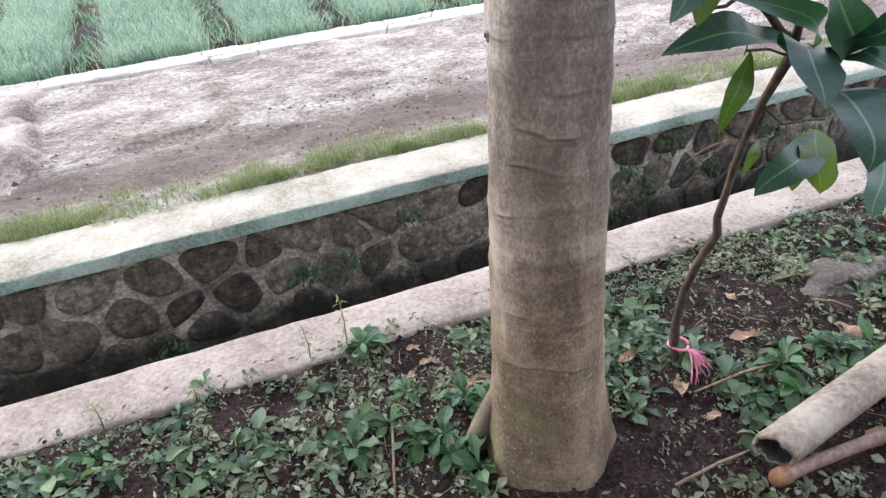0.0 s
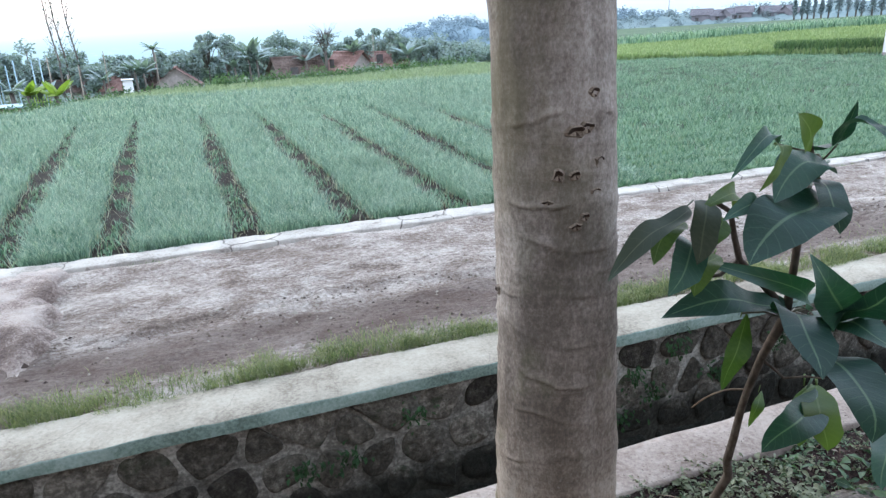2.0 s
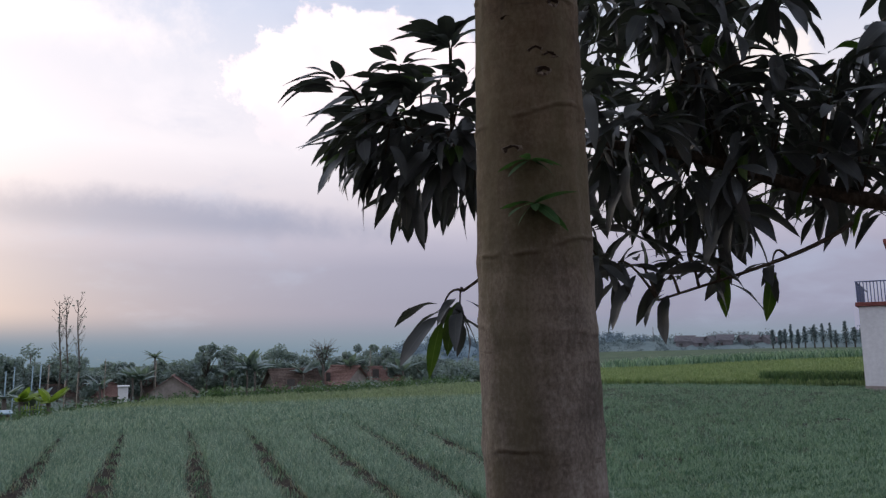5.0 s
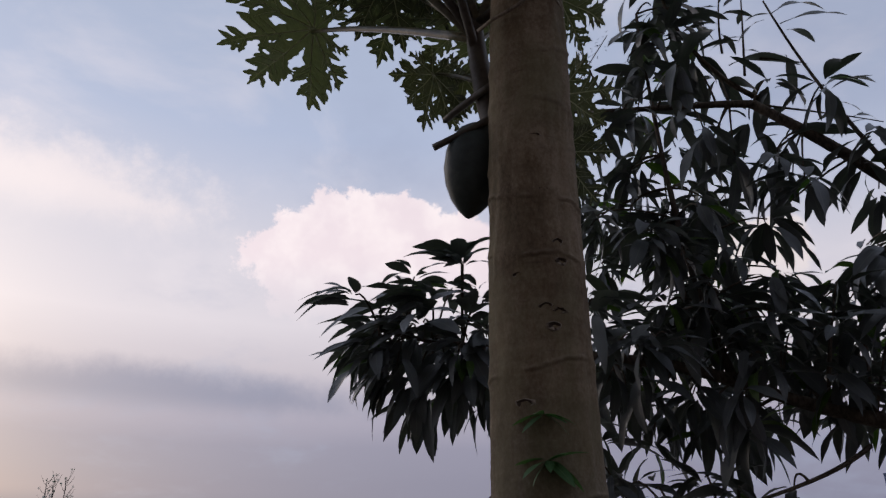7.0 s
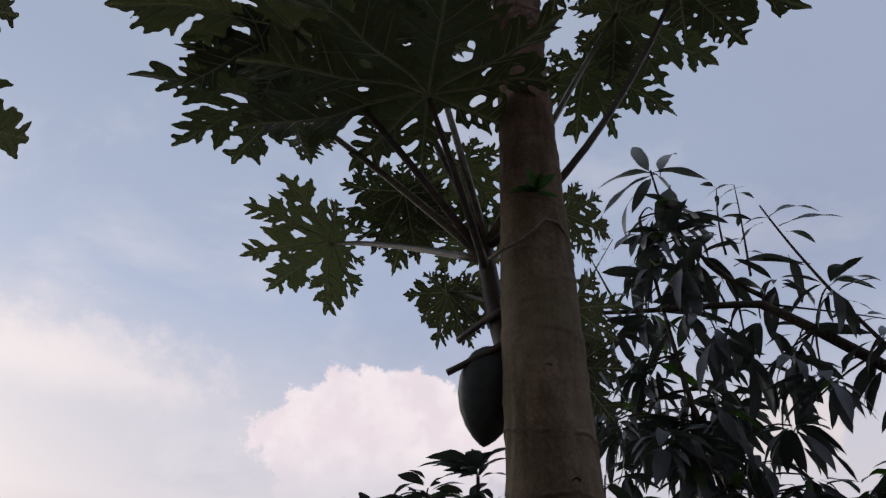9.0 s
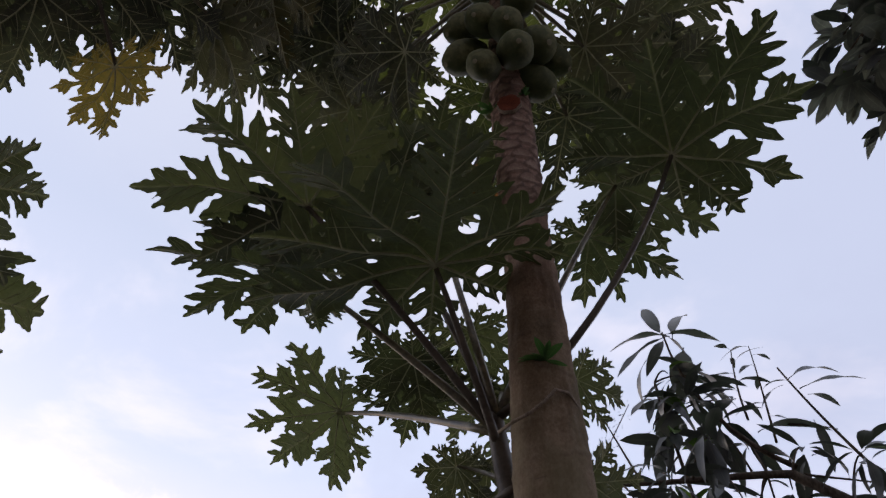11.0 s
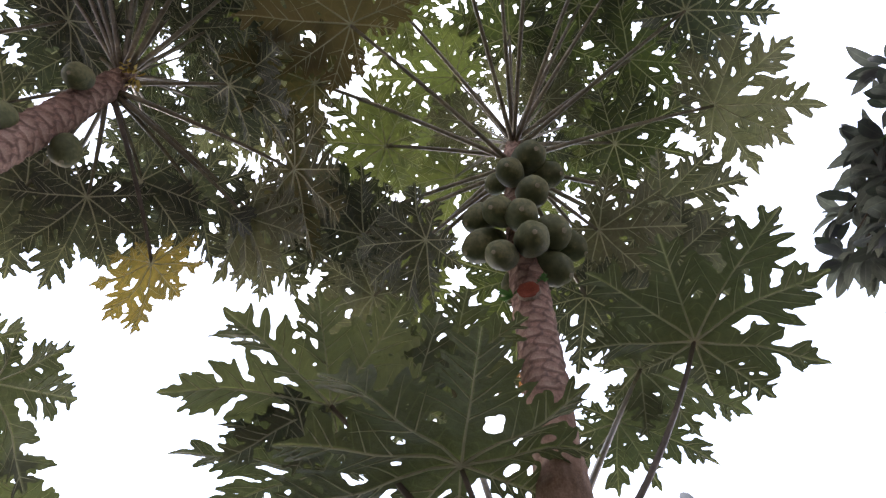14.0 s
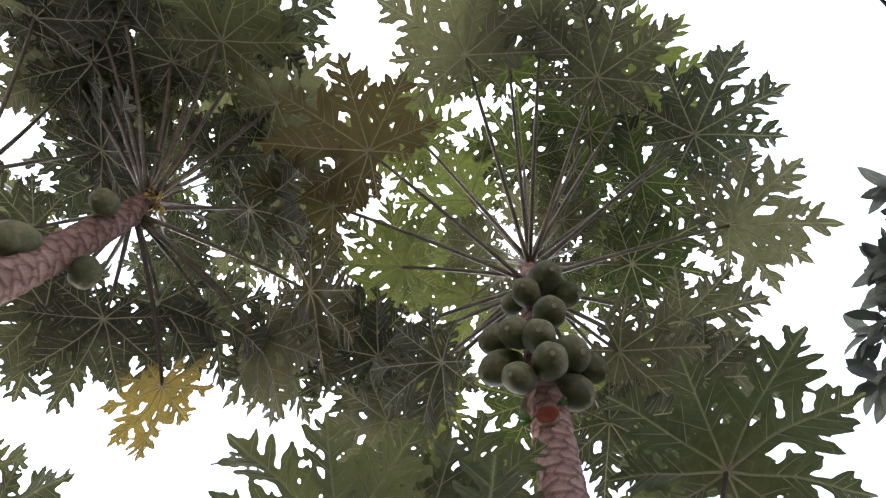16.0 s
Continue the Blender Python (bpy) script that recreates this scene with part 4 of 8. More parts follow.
def papaya_strips(seed, size, ragged=0.0):
    """The lobes of a palmate blade as strips: start, heading, length, profile. The lobes join in a broad web and end in pointed side lobes."""
    r = random.Random(seed)
    main = knots((0, 0.0), (0.10, 0.045), (0.20, 0.080), (0.32, 0.090), (0.44, 0.066), (0.58, 0.046), (0.72, 0.040), (0.80, 0.050), (0.88, 0.044), (0.95, 0.024), (1, 0.0))
    lobe = knots((0, 0.12), (0.2, 0.135), (0.42, 0.168), (0.60, 0.158), (0.76, 0.112), (0.9, 0.052), (1, 0.0))
    small = knots((0, 0.19), (0.35, 0.20), (0.62, 0.15), (0.85, 0.05), (1, 0.0))
    strips, ribs = [], []
    for deg, rel in ((0, 1.0), (35, 0.98), (-35, 0.98), (71, 0.88), (-71, 0.88), (108, 0.70), (-108, 0.70), (147, 0.48), (-147, 0.48)):
        ahead = math.pi / 2 + radians(deg + r.uniform(-6, 6))
        length = size * rel * r.uniform(0.88, 1.1)
        strips.append(((0.0, 0.0), ahead, length, main))
        ribs.append(((0.0, 0.0), ahead, length * 0.97, 0.0064))
        for at, rl in ((0.36, 0.37), (0.52, 0.32), (0.67, 0.26), (0.81, 0.17)):
            for side in (1, -1):
                if r.random() < 0.06 + ragged:
                    continue
                a = ahead + side * radians(r.uniform(36, 54))
                at2 = at + r.uniform(-0.05, 0.05)
                p = (math.cos(ahead) * length * at2, math.sin(ahead) * length * at2)
                ll = length * rl * r.uniform(0.8, 1.15)
                strips.append((p, a, ll, lobe))
                ribs.append((p, a, ll * 0.8, 0.0032))
                if rl > 0.3:
                    q = (p[0] + math.cos(a) * ll * 0.38, p[1] + math.sin(a) * ll * 0.38)
                    strips.append((q, a + radians(side * r.uniform(32, 50)), ll * r.uniform(0.36, 0.5), small))
                    if r.random() < 0.3:
                        strips.append((q, a - radians(side * r.uniform(35, 50)), ll * r.uniform(0.25, 0.36), small))
    return strips, ribs


def papaya_blade(seed, size, droop=0.22, ragged=0.0):
    """One single-layered blade whose outline is the union of its lobes, pleated along thin ribs under it."""
    r = random.Random(seed + 1)
    cup, pleat = r.uniform(-0.05, 0.1), r.uniform(0.16, 0.34)
    tx, ty = r.uniform(0, 9), r.uniform(0, 9)
    strips, ribs = papaya_strips(seed, size, ragged)
    heads = [ahead for (px, py), ahead, length, wide in ribs if px == 0.0 and py == 0.0]
    curls = [r.uniform(-0.10, 0.16) for _ in heads]  # each lobe bends up or down by itself

    def off_rib(x, y):
        """How far a place lies from the nearest main rib, and which rib that is."""
        best, which = 9.0, 0
        for k, h in enumerate(heads):
            c, s_ = math.cos(h), math.sin(h)
            if x * c + y * s_ > 0 and abs(y * c - x * s_) < best:
                best, which = abs(y * c - x * s_), k
        return (best, which) if best < 9.0 else (math.hypot(x, y), 0)

    def bend(x, y, z=0.0):
        d2 = (x * x + y * y) / size
        off, which = off_rib(x, y)
        z += pleat * min(off, 0.14 * size) - curls[which] * max(0.0, math.sqrt(d2 * size) - 0.35 * size) ** 2 / size * 2.0
        return Vector((x, y, z - droop * d2 + cup * abs(x) + 0.09 * size * noise.noise(Vector((x / size * 2.4 + tx, y / size * 2.4 + ty, 0.0)))))

    n = 140
    gx = np.linspace(-1.12 * size, 1.12 * size, n)
    X, Y = np.meshgrid(gx, gx, indexing="ij")
    web = 0.27 * size * (1 + 0.12 * np.sin(4 * np.arctan2(Y, X) + tx))
    F = np.where(Y > -0.12 * size, web, web * 0.5) - np.hypot(X, Y)
    for (px, py), ahead, length, profile in strips:
        ax, ay = math.cos(ahead), math.sin(ahead)
        t = ((X - px) * ax + (Y - py) * ay) / length
        d = np.abs(-(X - px) * ay + (Y - py) * ax)
        ts = np.linspace(0, 1, 33)
        w_ = np.interp(t, ts, [profile(k) * length for k in ts])
        over = np.maximum(t - 1, 0) + np.maximum(-t, 0)
        F = np.maximum(F, w_ - d - over * length)
    F = F + 0.006 * size * (np.sin(X / size * 41 + tx) * np.sin(Y / size * 37 + ty) + np.sin((X + Y) / size * 67 + ty))  # ragged rim
    for _ in range(4):  # torn slits between the side veins
        ha, hd, lean = r.uniform(0, 6.28), r.uniform(0.25, 0.7) * size, r.uniform(-0.7, 0.7)
        dx, dy = X - math.cos(ha) * hd, Y - math.sin(ha) * hd
        along, side = dx * math.cos(ha + lean) + dy * math.sin(ha + lean), dy * math.cos(ha + lean) - dx * math.sin(ha + lean)
        F = np.minimum(F, np.hypot(along * 0.32, side * 1.1) - r.uniform(0.008, 0.016) * size)
    keys, verts, faces, flat = {}, [], [], []

    def corner(i, j):
        if (i, j) not in keys:
            keys[i, j] = len(verts)
            flat.append((gx[i], gx[j]))
            verts.append(bend(gx[i], gx[j]))
        return keys[i, j]

    def cut(a, b):
        key = (a, b) if a < b else (b, a)
        if key not in keys:
            fa, fb = F[a], F[b]
            t = fa / (fa - fb)
            keys[key] = len(verts)
            x, y = gx[a[0]] + (gx[b[0]] - gx[a[0]]) * t, gx[a[1]] + (gx[b[1]] - gx[a[1]]) * t
            flat.append((x, y))
            verts.append(bend(x, y))
        return keys[key]

    inside = F > 0
    cells = np.argwhere(inside[:-1, :-1] | inside[1:, :-1] | inside[:-1, 1:] | inside[1:, 1:])
    for i, j in cells.tolist():
        ring = [(i, j), (i + 1, j), (i + 1, j + 1), (i, j + 1)]
        face = []
        for k in range(4):
            a, b = ring[k], ring[(k + 1) % 4]
            if inside[a]:
                face.append(corner(*a))
            if inside[a] != inside[b]:
                face.append(cut(a, b))
        if len(face) > 2:
            faces.append(tuple(face))
    # across: away from the nearest main rib; along: from the joint outwards
    uvs = [(0.5 + 3.0 * min(off_rib(x, y)[0] / size, 0.5), math.hypot(x, y) / size) for x, y in flat]
    s = Shape().add(verts, faces, uvs)
    for (px, py), ahead, length, wide in ribs:
        pts = [bend(px + math.cos(ahead) * length * k / 6, py + math.sin(ahead) * length * k / 6, -0.002 * size) for k in range(7)]
        q = tube(pts, [1.35 * wide * size * (1.15 - k / 6.5) for k in range(7)], 4, False)
        s.add(q.v, q.f, [(0.5, 0.5)] * len(q.v), 1)
    return s


BLADES, BLADE_SHAPES = {}, {}


def blade_mesh(kind, variant):
    worn = "brown" in kind or "yellow" in kind or "dead" in kind
    if (variant, worn) not in BLADE_SHAPES:
        BLADE_SHAPES[variant, worn] = papaya_blade(100 + variant, 1.0, 0.16 + 0.05 * (variant % 3), 0.05 if worn else 0.0)
    if (kind, variant) not in BLADES:
        BLADES[kind, variant] = BLADE_SHAPES[variant, worn].mesh("leaf", [kind, "rib"])
    return BLADES[kind, variant]


def papaya_leaf(tree, root, joint, size, kind="papaya_leaf", tilt=20.0, roll=0.0, variant=0, thick=0.009, sag=0.05, stem="petiole", heading=None):
    """One leaf: the blade, with its long stalk under it. tilt: degrees by which the tip hangs below the level."""
    root, joint = Vector(root), Vector(joint)
    out = joint - root
    out.z = 0
    out = out.normalized() if out.length > 0.02 else Vector((0, -1, 0))
    face = math.atan2(out.y, out.x) if heading is None else radians(heading)
    m = Matrix.Translation(joint) @ Matrix.Rotation(face - math.pi / 2, 4, "Z") @ Matrix.Rotation(radians(-tilt), 4, "X") @ Matrix.Rotation(radians(roll), 4, "Y")
    m = m @ Matrix.Diagonal((size, size, size, 1))
    leaf = part("leaf", blade_mesh(kind, variant), tree, m)
    span = joint - root
    pts = curve_points(root, root + span * 0.35 + UP * sag * span.length, root + span * 0.72 + UP * sag * span.length, joint, 9)
    part("petiole", tube(pts, [thick * (1.5 - 0.65 * i / 9) for i in range(10)], 7).mesh("petiole", stem), leaf)
    return leaf


# ---- papaya trunks ----
def axis_point(axis, z):
    zs = [a[2] for a in axis]
    return Vector((float(np.interp(z, zs, [a[0] for a in axis])), float(np.interp(z, zs, [a[1] for a in axis])), z)), float(np.interp(z, zs, [a[3] for a in axis]))


def papaya_trunk(axis, seed, scars_from, rings, step=0.007, sides=80, flare=0.0, fine=0.0):
    """A smooth-barked stem with healed leaf rings low down and crowded leaf scars above."""
    r = random.Random(seed)
    s = Shape()
    z0, z1 = axis[0][2], axis[-1][2]
    levels = [z0 + step * i for i in range(int((z1 - z0) / step))] + [z1]
    if fine:
        levels = [z0 + step * 0.5 * i for i in range(int((fine - z0) / step * 2))] + [z for z in levels if z > fine]
    rows = len(levels) - 1
    ring = [(z, r.uniform(0.6, 1.2), r.uniform(0, 6.28), r.uniform(0.3, 0.9)) for z in rings]
    verts, uvs = [], []
    scars = []
    z, turn = scars_from, 0.0
    while z < z1:
        scars.append((z, turn % (2 * math.pi)))
        turn += 2.4
        z += 0.0105
    for i in range(rows + 1):
        zz = levels[i]
        c, rad = axis_point(axis, zz)
        near = [(sz, st) for sz, st in scars if abs(sz - zz) < 0.05]
        close = [q for q in ring if abs(q[0] - zz) < 0.06]
        for k in range(sides):
            a = 2 * math.pi * k / sides
            dark, worn = 0.0, 0.0
            d = hump((math.cos(a) * 1.2, math.sin(a) * 1.2, zz * 1.5 + seed), 1.0, 0.006) + hump((math.cos(a) * 2, math.sin(a) * 2, zz * 6), 2.0, 0.0025)
            if zz < 0.35 and flare:
                root = 0.5 + 0.5 * math.sin(a * 5 + 1.0) * smooth(zz, 0.3, 0.0)
                d += flare * (max(0.0, 0.3 - zz) / 0.3) ** 1.8 * (0.7 + 0.5 * root)
            for rz, amp, ph, tip in close:
                zc = rz + 0.018 * math.sin(a + ph) + 0.008 * math.sin(3 * a + ph * 2) + 0.006 * noise.noise(Vector((math.cos(a) * 5, math.sin(a) * 5, rz * 9)))
                q = zz - zc
                if abs(q) < 0.04:
                    part_round = 0.35 + 0.65 * smooth(math.sin(a * 1.0 + ph * 3), -0.6, 0.3)
                    patchy = smooth(noise.noise(Vector((math.cos(a) * 1.9, math.sin(a) * 1.9, rz * 7))), -0.12, 0.32) * (0.55 + 0.45 * noise.noise(Vector((a * 9, rz * 31, 2.0))))
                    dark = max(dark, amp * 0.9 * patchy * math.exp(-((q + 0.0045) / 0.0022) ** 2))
                    worn = max(worn, 0.7 * patchy * math.exp(-((q - 0.002) / 0.003) ** 2))
                    d += 0.0040 * amp * patchy * (math.exp(-(q / 0.0034) ** 2) - 0.9 * math.exp(-((q + 0.0055) / 0.003) ** 2)) + 0.002 * amp * math.exp(-(q / 0.016) ** 2)
            for sz, st in near:
                da = (a - st + math.pi) % (2 * math.pi) - math.pi
                x = da * rad / 0.034
                if abs(x) < 1.3:
                    y = (zz - sz) / 0.024
                    e = x * x + (y + 0.35 * x * x) ** 2
                    dark = max(dark, math.exp(-((e - 1.35) / 0.34) ** 2))
                    worn = max(worn, math.exp(-e * 1.5))
                    d += 0.008 * math.exp(-((e - 1.0) / 0.35) ** 2) * (0.3 if y > 0 else 1.0) - 0.005 * math.exp(-e * 2.2)
            verts.append(Vector((c.x + math.cos(a) * (rad + d), c.y + math.sin(a) * (rad + d), zz)))
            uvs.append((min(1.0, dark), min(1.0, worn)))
    faces = [(i * sides + k, i * sides + (k + 1) % sides, (i + 1) * sides + (k + 1) % sides, (i + 1) * sides + k) for i in range(rows) for k in range(sides)]
    faces.append(tuple(rows * sides + k for k in range(sides)))
    return s.add(verts, faces, uvs)


def fruit_shape(length, width, seed, pointed=False):
    r = random.Random(seed)
    prof = [(0.0, 0.06), (0.03, 0.16), (0.1, 0.30), (0.22, 0.40), (0.4, 0.48), (0.58, 0.5), (0.74, 0.45), (0.87, 0.32), (0.95, 0.16), (0.985, 0.07)]
    if pointed:
        prof = [(0.0, 0.08), (0.03, 0.2), (0.1, 0.34), (0.22, 0.45), (0.36, 0.5), (0.5, 0.5), (0.66, 0.44), (0.8, 0.33), (0.91, 0.19), (0.975, 0.07)]
    sides = 20
    s = Shape()
    verts = []
    for t, w in prof:
        for k in range(sides):
            a = 2 * math.pi * k / sides
            f = 1 + 0.025 * math.cos(5 * a) + 0.03 * noise.noise(Vector((math.cos(a), math.sin(a), t * 3 + seed)))
            verts.append(Vector((math.cos(a) * w * width * f, math.sin(a) * w * width * f, -t * length)))
    faces = [(i * sides + k, (i + 1) * sides + k, (i + 1) * sides + (k + 1) % sides, i * sides + (k + 1) % sides) for i in range(len(prof) - 1) for k in range(sides)]
    s.add(verts, faces)
    s.add([Vector((0, 0, -length * 1.0))] + verts[-sides:], [(0, 1 + (k + 1) % sides, 1 + k) for k in range(sides)], None, 1)
    s.add(verts[:sides], [tuple(range(sides))])
    return s


FRUIT = [fruit_shape(0.225, 0.13, 1).mesh("fruit", ["fruit", "fruit_tip"]), fruit_shape(0.205, 0.12, 2).mesh("fruit", ["fruit", "fruit_tip"]), fruit_shape(0.17, 0.12, 3).mesh("fruit", ["fruit", "fruit_tip"])]


def hang_fruit(tree, centre, axis, size=1.0, variant=0, lean=0.55):
    """A fruit whose middle lies at centre, its stem end towards the trunk."""
    c = Vector(centre)
    a, _ = axis_point(axis, c.z + 0.1)
    out = Vector((c.x - a.x, c.y - a.y, 0))
    out = out.normalized() if out.length > 1e-3 else Vector((0, -1, 0))
    down = (out * lean - UP).normalized()
    turn = (-down).to_track_quat("Z", "Y").to_matrix().to_4x4()
    m = Matrix.Translation(c - down * 0.10 * size) @ turn @ Matrix.Diagonal((size, size, size, 1))
    return part("fruit", FRUIT[variant % 3], tree, m)


# the near papaya
AXIS = [(0.105, 1.165, -0.06, 0.138), (0.103, 1.165, 0.0, 0.136), (0.098, 1.16, 0.2, 0.132), (0.09, 1.155, 0.5, 0.120), (0.083, 1.15, 1.0, 0.108), (0.066, 1.15, 1.8, 0.102), (0.06, 1.15, 2.3, 0.096),
        (0.063, 1.145, 2.9, 0.084), (0.067, 1.125, 3.6, 0.072), (0.066, 1.08, 4.2, 0.073), (0.066, 1.02, 4.6, 0.072), (0.075, 0.93, 4.95, 0.066), (0.082, 0.80, 5.32, 0.05), (0.085, 0.77, 5.42, 0.03)]
RINGS = [0.33, 0.46, 0.55, 0.63, 0.71, 0.80, 0.885, 0.965, 1.06, 1.135, 1.22, 1.335, 1.56, 1.75, 1.87, 2.1, 2.33, 2.45, 2.56, 2.68, 2.8, 2.93, 3.05, 3.15, 3.24, 3.33, 3.42, 3.5, 3.57, 3.64, 3.7, 3.76]
papaya = thing("papaya_tree", (0.105, 1.165, -0.03), "tall papaya tree with ringed grey-brown trunk and green fruit", "papaya tree", "papaya trees")
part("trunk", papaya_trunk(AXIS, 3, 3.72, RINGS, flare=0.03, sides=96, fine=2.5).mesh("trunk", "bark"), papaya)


def notch_mesh(seed, wide, tall):
    """A ragged pit cut into bark, with a raised lip."""
    r = random.Random(seed)
    s = Shape()
    n = 12
    rim, mid = [], []
    for k in range(n):
        a = 2 * math.pi * k / n
        q = r.uniform(0.75, 1.15)
        rim.append(Vector((math.cos(a) * wide * q, -0.002, math.sin(a) * tall * q)))
        mid.append(Vector((math.cos(a) * wide * q * 0.72, -0.0035 if math.sin(a) > 0 else -0.001, math.sin(a) * tall * q * 0.72)))
    s.add([p + Vector((0, 0.004, 0)) for p in rim] + mid + [Vector((0, 0.0015, tall * 0.1))],
          [(k, (k + 1) % n, n + (k + 1) % n, n + k) for k in range(n)] + [(n + k, n + (k + 1) % n, 2 * n) for k in range(n)])
    s.m = [1] * n + [0 if math.sin(2 * math.pi * (k + 0.5) / n) > -0.15 or k % 3 == 0 else 1 for k in range(n)]
    return s.mesh("notch", ["notch", "notch_pale"], False)


def on_trunk(x, z, proud=0.001):
    """A place on the camera's side of the near trunk, and the way out of the bark there."""
    c, rad = axis_point(AXIS, z)
    dx = max(-0.97, min(0.97, (x - c.x) / rad))
    a = math.asin(dx)
    return Vector((c.x + math.sin(a) * (rad + proud), c.y - math.cos(a) * (rad + proud), z)), a


NOTCHES = ((0.128, 1.385, 9, 8), (0.099, 1.326, 15, 9), (0.118, 1.331, 11, 9), (0.072, 1.257, 9, 10), (0.1, 1.257, 9, 8), (0.14, 1.274, 9, 9), (0.134, 1.226, 9, 7), (0.117, 1.186, 9, 7),
           (0.102, 1.171, 9, 6), (0.056, 1.213, 9, 4), (-0.028, 1.034, 5, 9), (0.057, 2.573, 13, 5), (0.053, 2.346, 13, 6), (0.09, 2.34, 12, 8), (0.063, 2.212, 13, 7), (0.088, 2.205, 12, 6), (0.076, 2.175, 14, 9), (0.078, 2.32, 11, 6), (0.096, 2.302, 13, 8), (0.02, 2.038, 15, 10), (0.016, 2.277, 9, 4), (0.07, 2.45, 10, 5))
for i, (x, z, wide, tall) in enumerate(NOTCHES):
    p, a = on_trunk(x, z)
    part("notch", notch_mesh(i, wide / 760, tall / 760), papaya, Matrix.Translation(p) @ Matrix.Rotation(a, 4, "Z"), "dark cut in the bark")
part("root", tube(curve_points((0.0, 1.16, 0.22), (-0.03, 1.16, 0.14), (-0.055, 1.17, 0.06), (-0.085, 1.18, -0.05), 8), [0.008, 0.018, 0.024, 0.027, 0.030, 0.032, 0.034, 0.035, 0.036], 14).mesh("root", "bark"), papaya)
p, a = on_trunk(0.055, 4.24, 0.014)
scar = Shape()


def ring_at(q, out, k):
    return Vector((math.cos(k * 0.2618) * q * (1 + 0.06 * math.sin(k * 2.3)), out, math.sin(k * 0.2618) * q * 1.08 * (1 + 0.05 * math.sin(k * 1.7))))


scar.add([ring_at(q, out, k) for q, out in ((0.046, 0.010), (0.043, -0.006), (0.034, -0.004), (0.018, 0.004)) for k in range(24)] + [Vector((0, 0.006, 0))],
         [(j * 24 + k, j * 24 + (k + 1) % 24, (j + 1) * 24 + (k + 1) % 24, (j + 1) * 24 + k) for j in range(3) for k in range(24)] + [(72 + k, 72 + (k + 1) % 24, 96) for k in range(24)])
scar.m = [1] * 24 + [0] * 72
part("scar", scar.mesh("scar", ["scar_red", "notch_pale"]), papaya, Matrix.Translation(p) @ Matrix.Rotation(a, 4, "Z") @ Matrix.Rotation(radians(10), 4, "X"), "round reddish brown scar")

FRUITS = ((0.14, 0.72, 5.05, 1.0), (0.03, 0.73, 4.93, 0.9), (0.14, 0.76, 4.76, 1.0), (0.23, 0.80, 5.02, 0.85), (-0.05, 0.80, 4.65, 0.95), (0.06, 0.78, 4.57, 0.98), (-0.14, 0.90, 4.80, 0.9), (0.09, 0.82, 4.40, 0.98),
          (0.21, 0.88, 4.55, 1.15), (-0.14, 0.95, 4.62, 0.95), (-0.06, 0.85, 4.34, 0.85), (0.21, 1.02, 4.46, 1.05), (0.28, 1.0, 4.66, 0.9), (0.0, 1.12, 4.52, 0.8), (-0.06, 0.86, 5.08, 0.75), (0.12, 1.12, 4.62, 0.9))
for i, (x, y, z, size) in enumerate(FRUITS):
    c, _ = axis_point(AXIS, z)
    hang_fruit(papaya, (c.x + (x - c.x) * 0.78, c.y + (y - c.y) * 0.85, z), AXIS, size * 1.2, i, 0.85)
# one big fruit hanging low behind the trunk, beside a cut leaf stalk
# its skin colour holds the shade behind the trunk
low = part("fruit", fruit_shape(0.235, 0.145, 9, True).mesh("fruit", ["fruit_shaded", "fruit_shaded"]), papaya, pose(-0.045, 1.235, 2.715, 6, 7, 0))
part("stalk_stub", tube(curve_points((-0.02, 1.17, 2.69), (-0.06, 1.18, 2.675), (-0.11, 1.20, 2.655), (-0.152, 1.215, 2.642), 5), [0.010, 0.0085, 0.008, 0.008, 0.008, 0.0085], 8).mesh("stalk_stub", "petiole_dark"), papaya)
part("stalk_stub", tube(curve_points((-0.02, 1.2, 2.80), (-0.05, 1.25, 2.81), (-0.10, 1.30, 2.80), (-0.13, 1.33, 2.79), 5), 0.009, 8).mesh("stalk_stub", "petiole_dark"), papaya)

# crown: root on the stem's top, joint of stalk and blade, size, tilt, roll
CROWN = ((-0.61, 0.07, 5.10, 0.50, 8, 0, "papaya_leaf_brown"), (-0.134, -0.305, 5.45, 0.47, 8, 5, "papaya_leaf"), (0.49, -0.12, 5.45, 0.46, 8, -5, "papaya_leaf"), (0.93, 0.20, 5.40, 0.48, 12, 8, "papaya_leaf"),
         (1.04, 0.63, 5.25, 0.45, 22, 0, "papaya_leaf"), (0.77, 1.03, 5.10, 0.42, 30, -8, "papaya_leaf"), (-0.84, 0.32, 5.20, 0.43, 22, -6, "papaya_leaf_brown"))
CROWN_TOP = ((0.08, -0.20, 5.62, 0.45, -4, 0, "papaya_leaf_high"), (0.48, 0.16, 5.70, 0.42, -10, 0, "papaya_leaf_high"), (-0.43, 0.10, 5.68, 0.44, -6, 0, "papaya_leaf_high"), (0.12, 0.30, 5.85, 0.40, -20, 0, "papaya_leaf_high"),
             (-0.56, 0.69, 5.30, 0.44, 15, 0, "papaya_leaf_high"), (-0.68, 1.0, 5.15, 0.46, 25, 0, "papaya_leaf"), (-0.45, 1.25, 5.25, 0.46, 20, 0, "papaya_leaf_high"), (0.05, 1.50, 5.3, 0.48, 18, 0, "papaya_leaf_high"))
CROWN_MORE = ((0.25, -0.40, 5.55, 0.46, 4, 0, "papaya_leaf"), (0.70, -0.02, 5.62, 0.44, 2, 0, "papaya_leaf_high"), (0.62, 0.85, 5.50, 0.44, 10, 0, "papaya_leaf_high"))
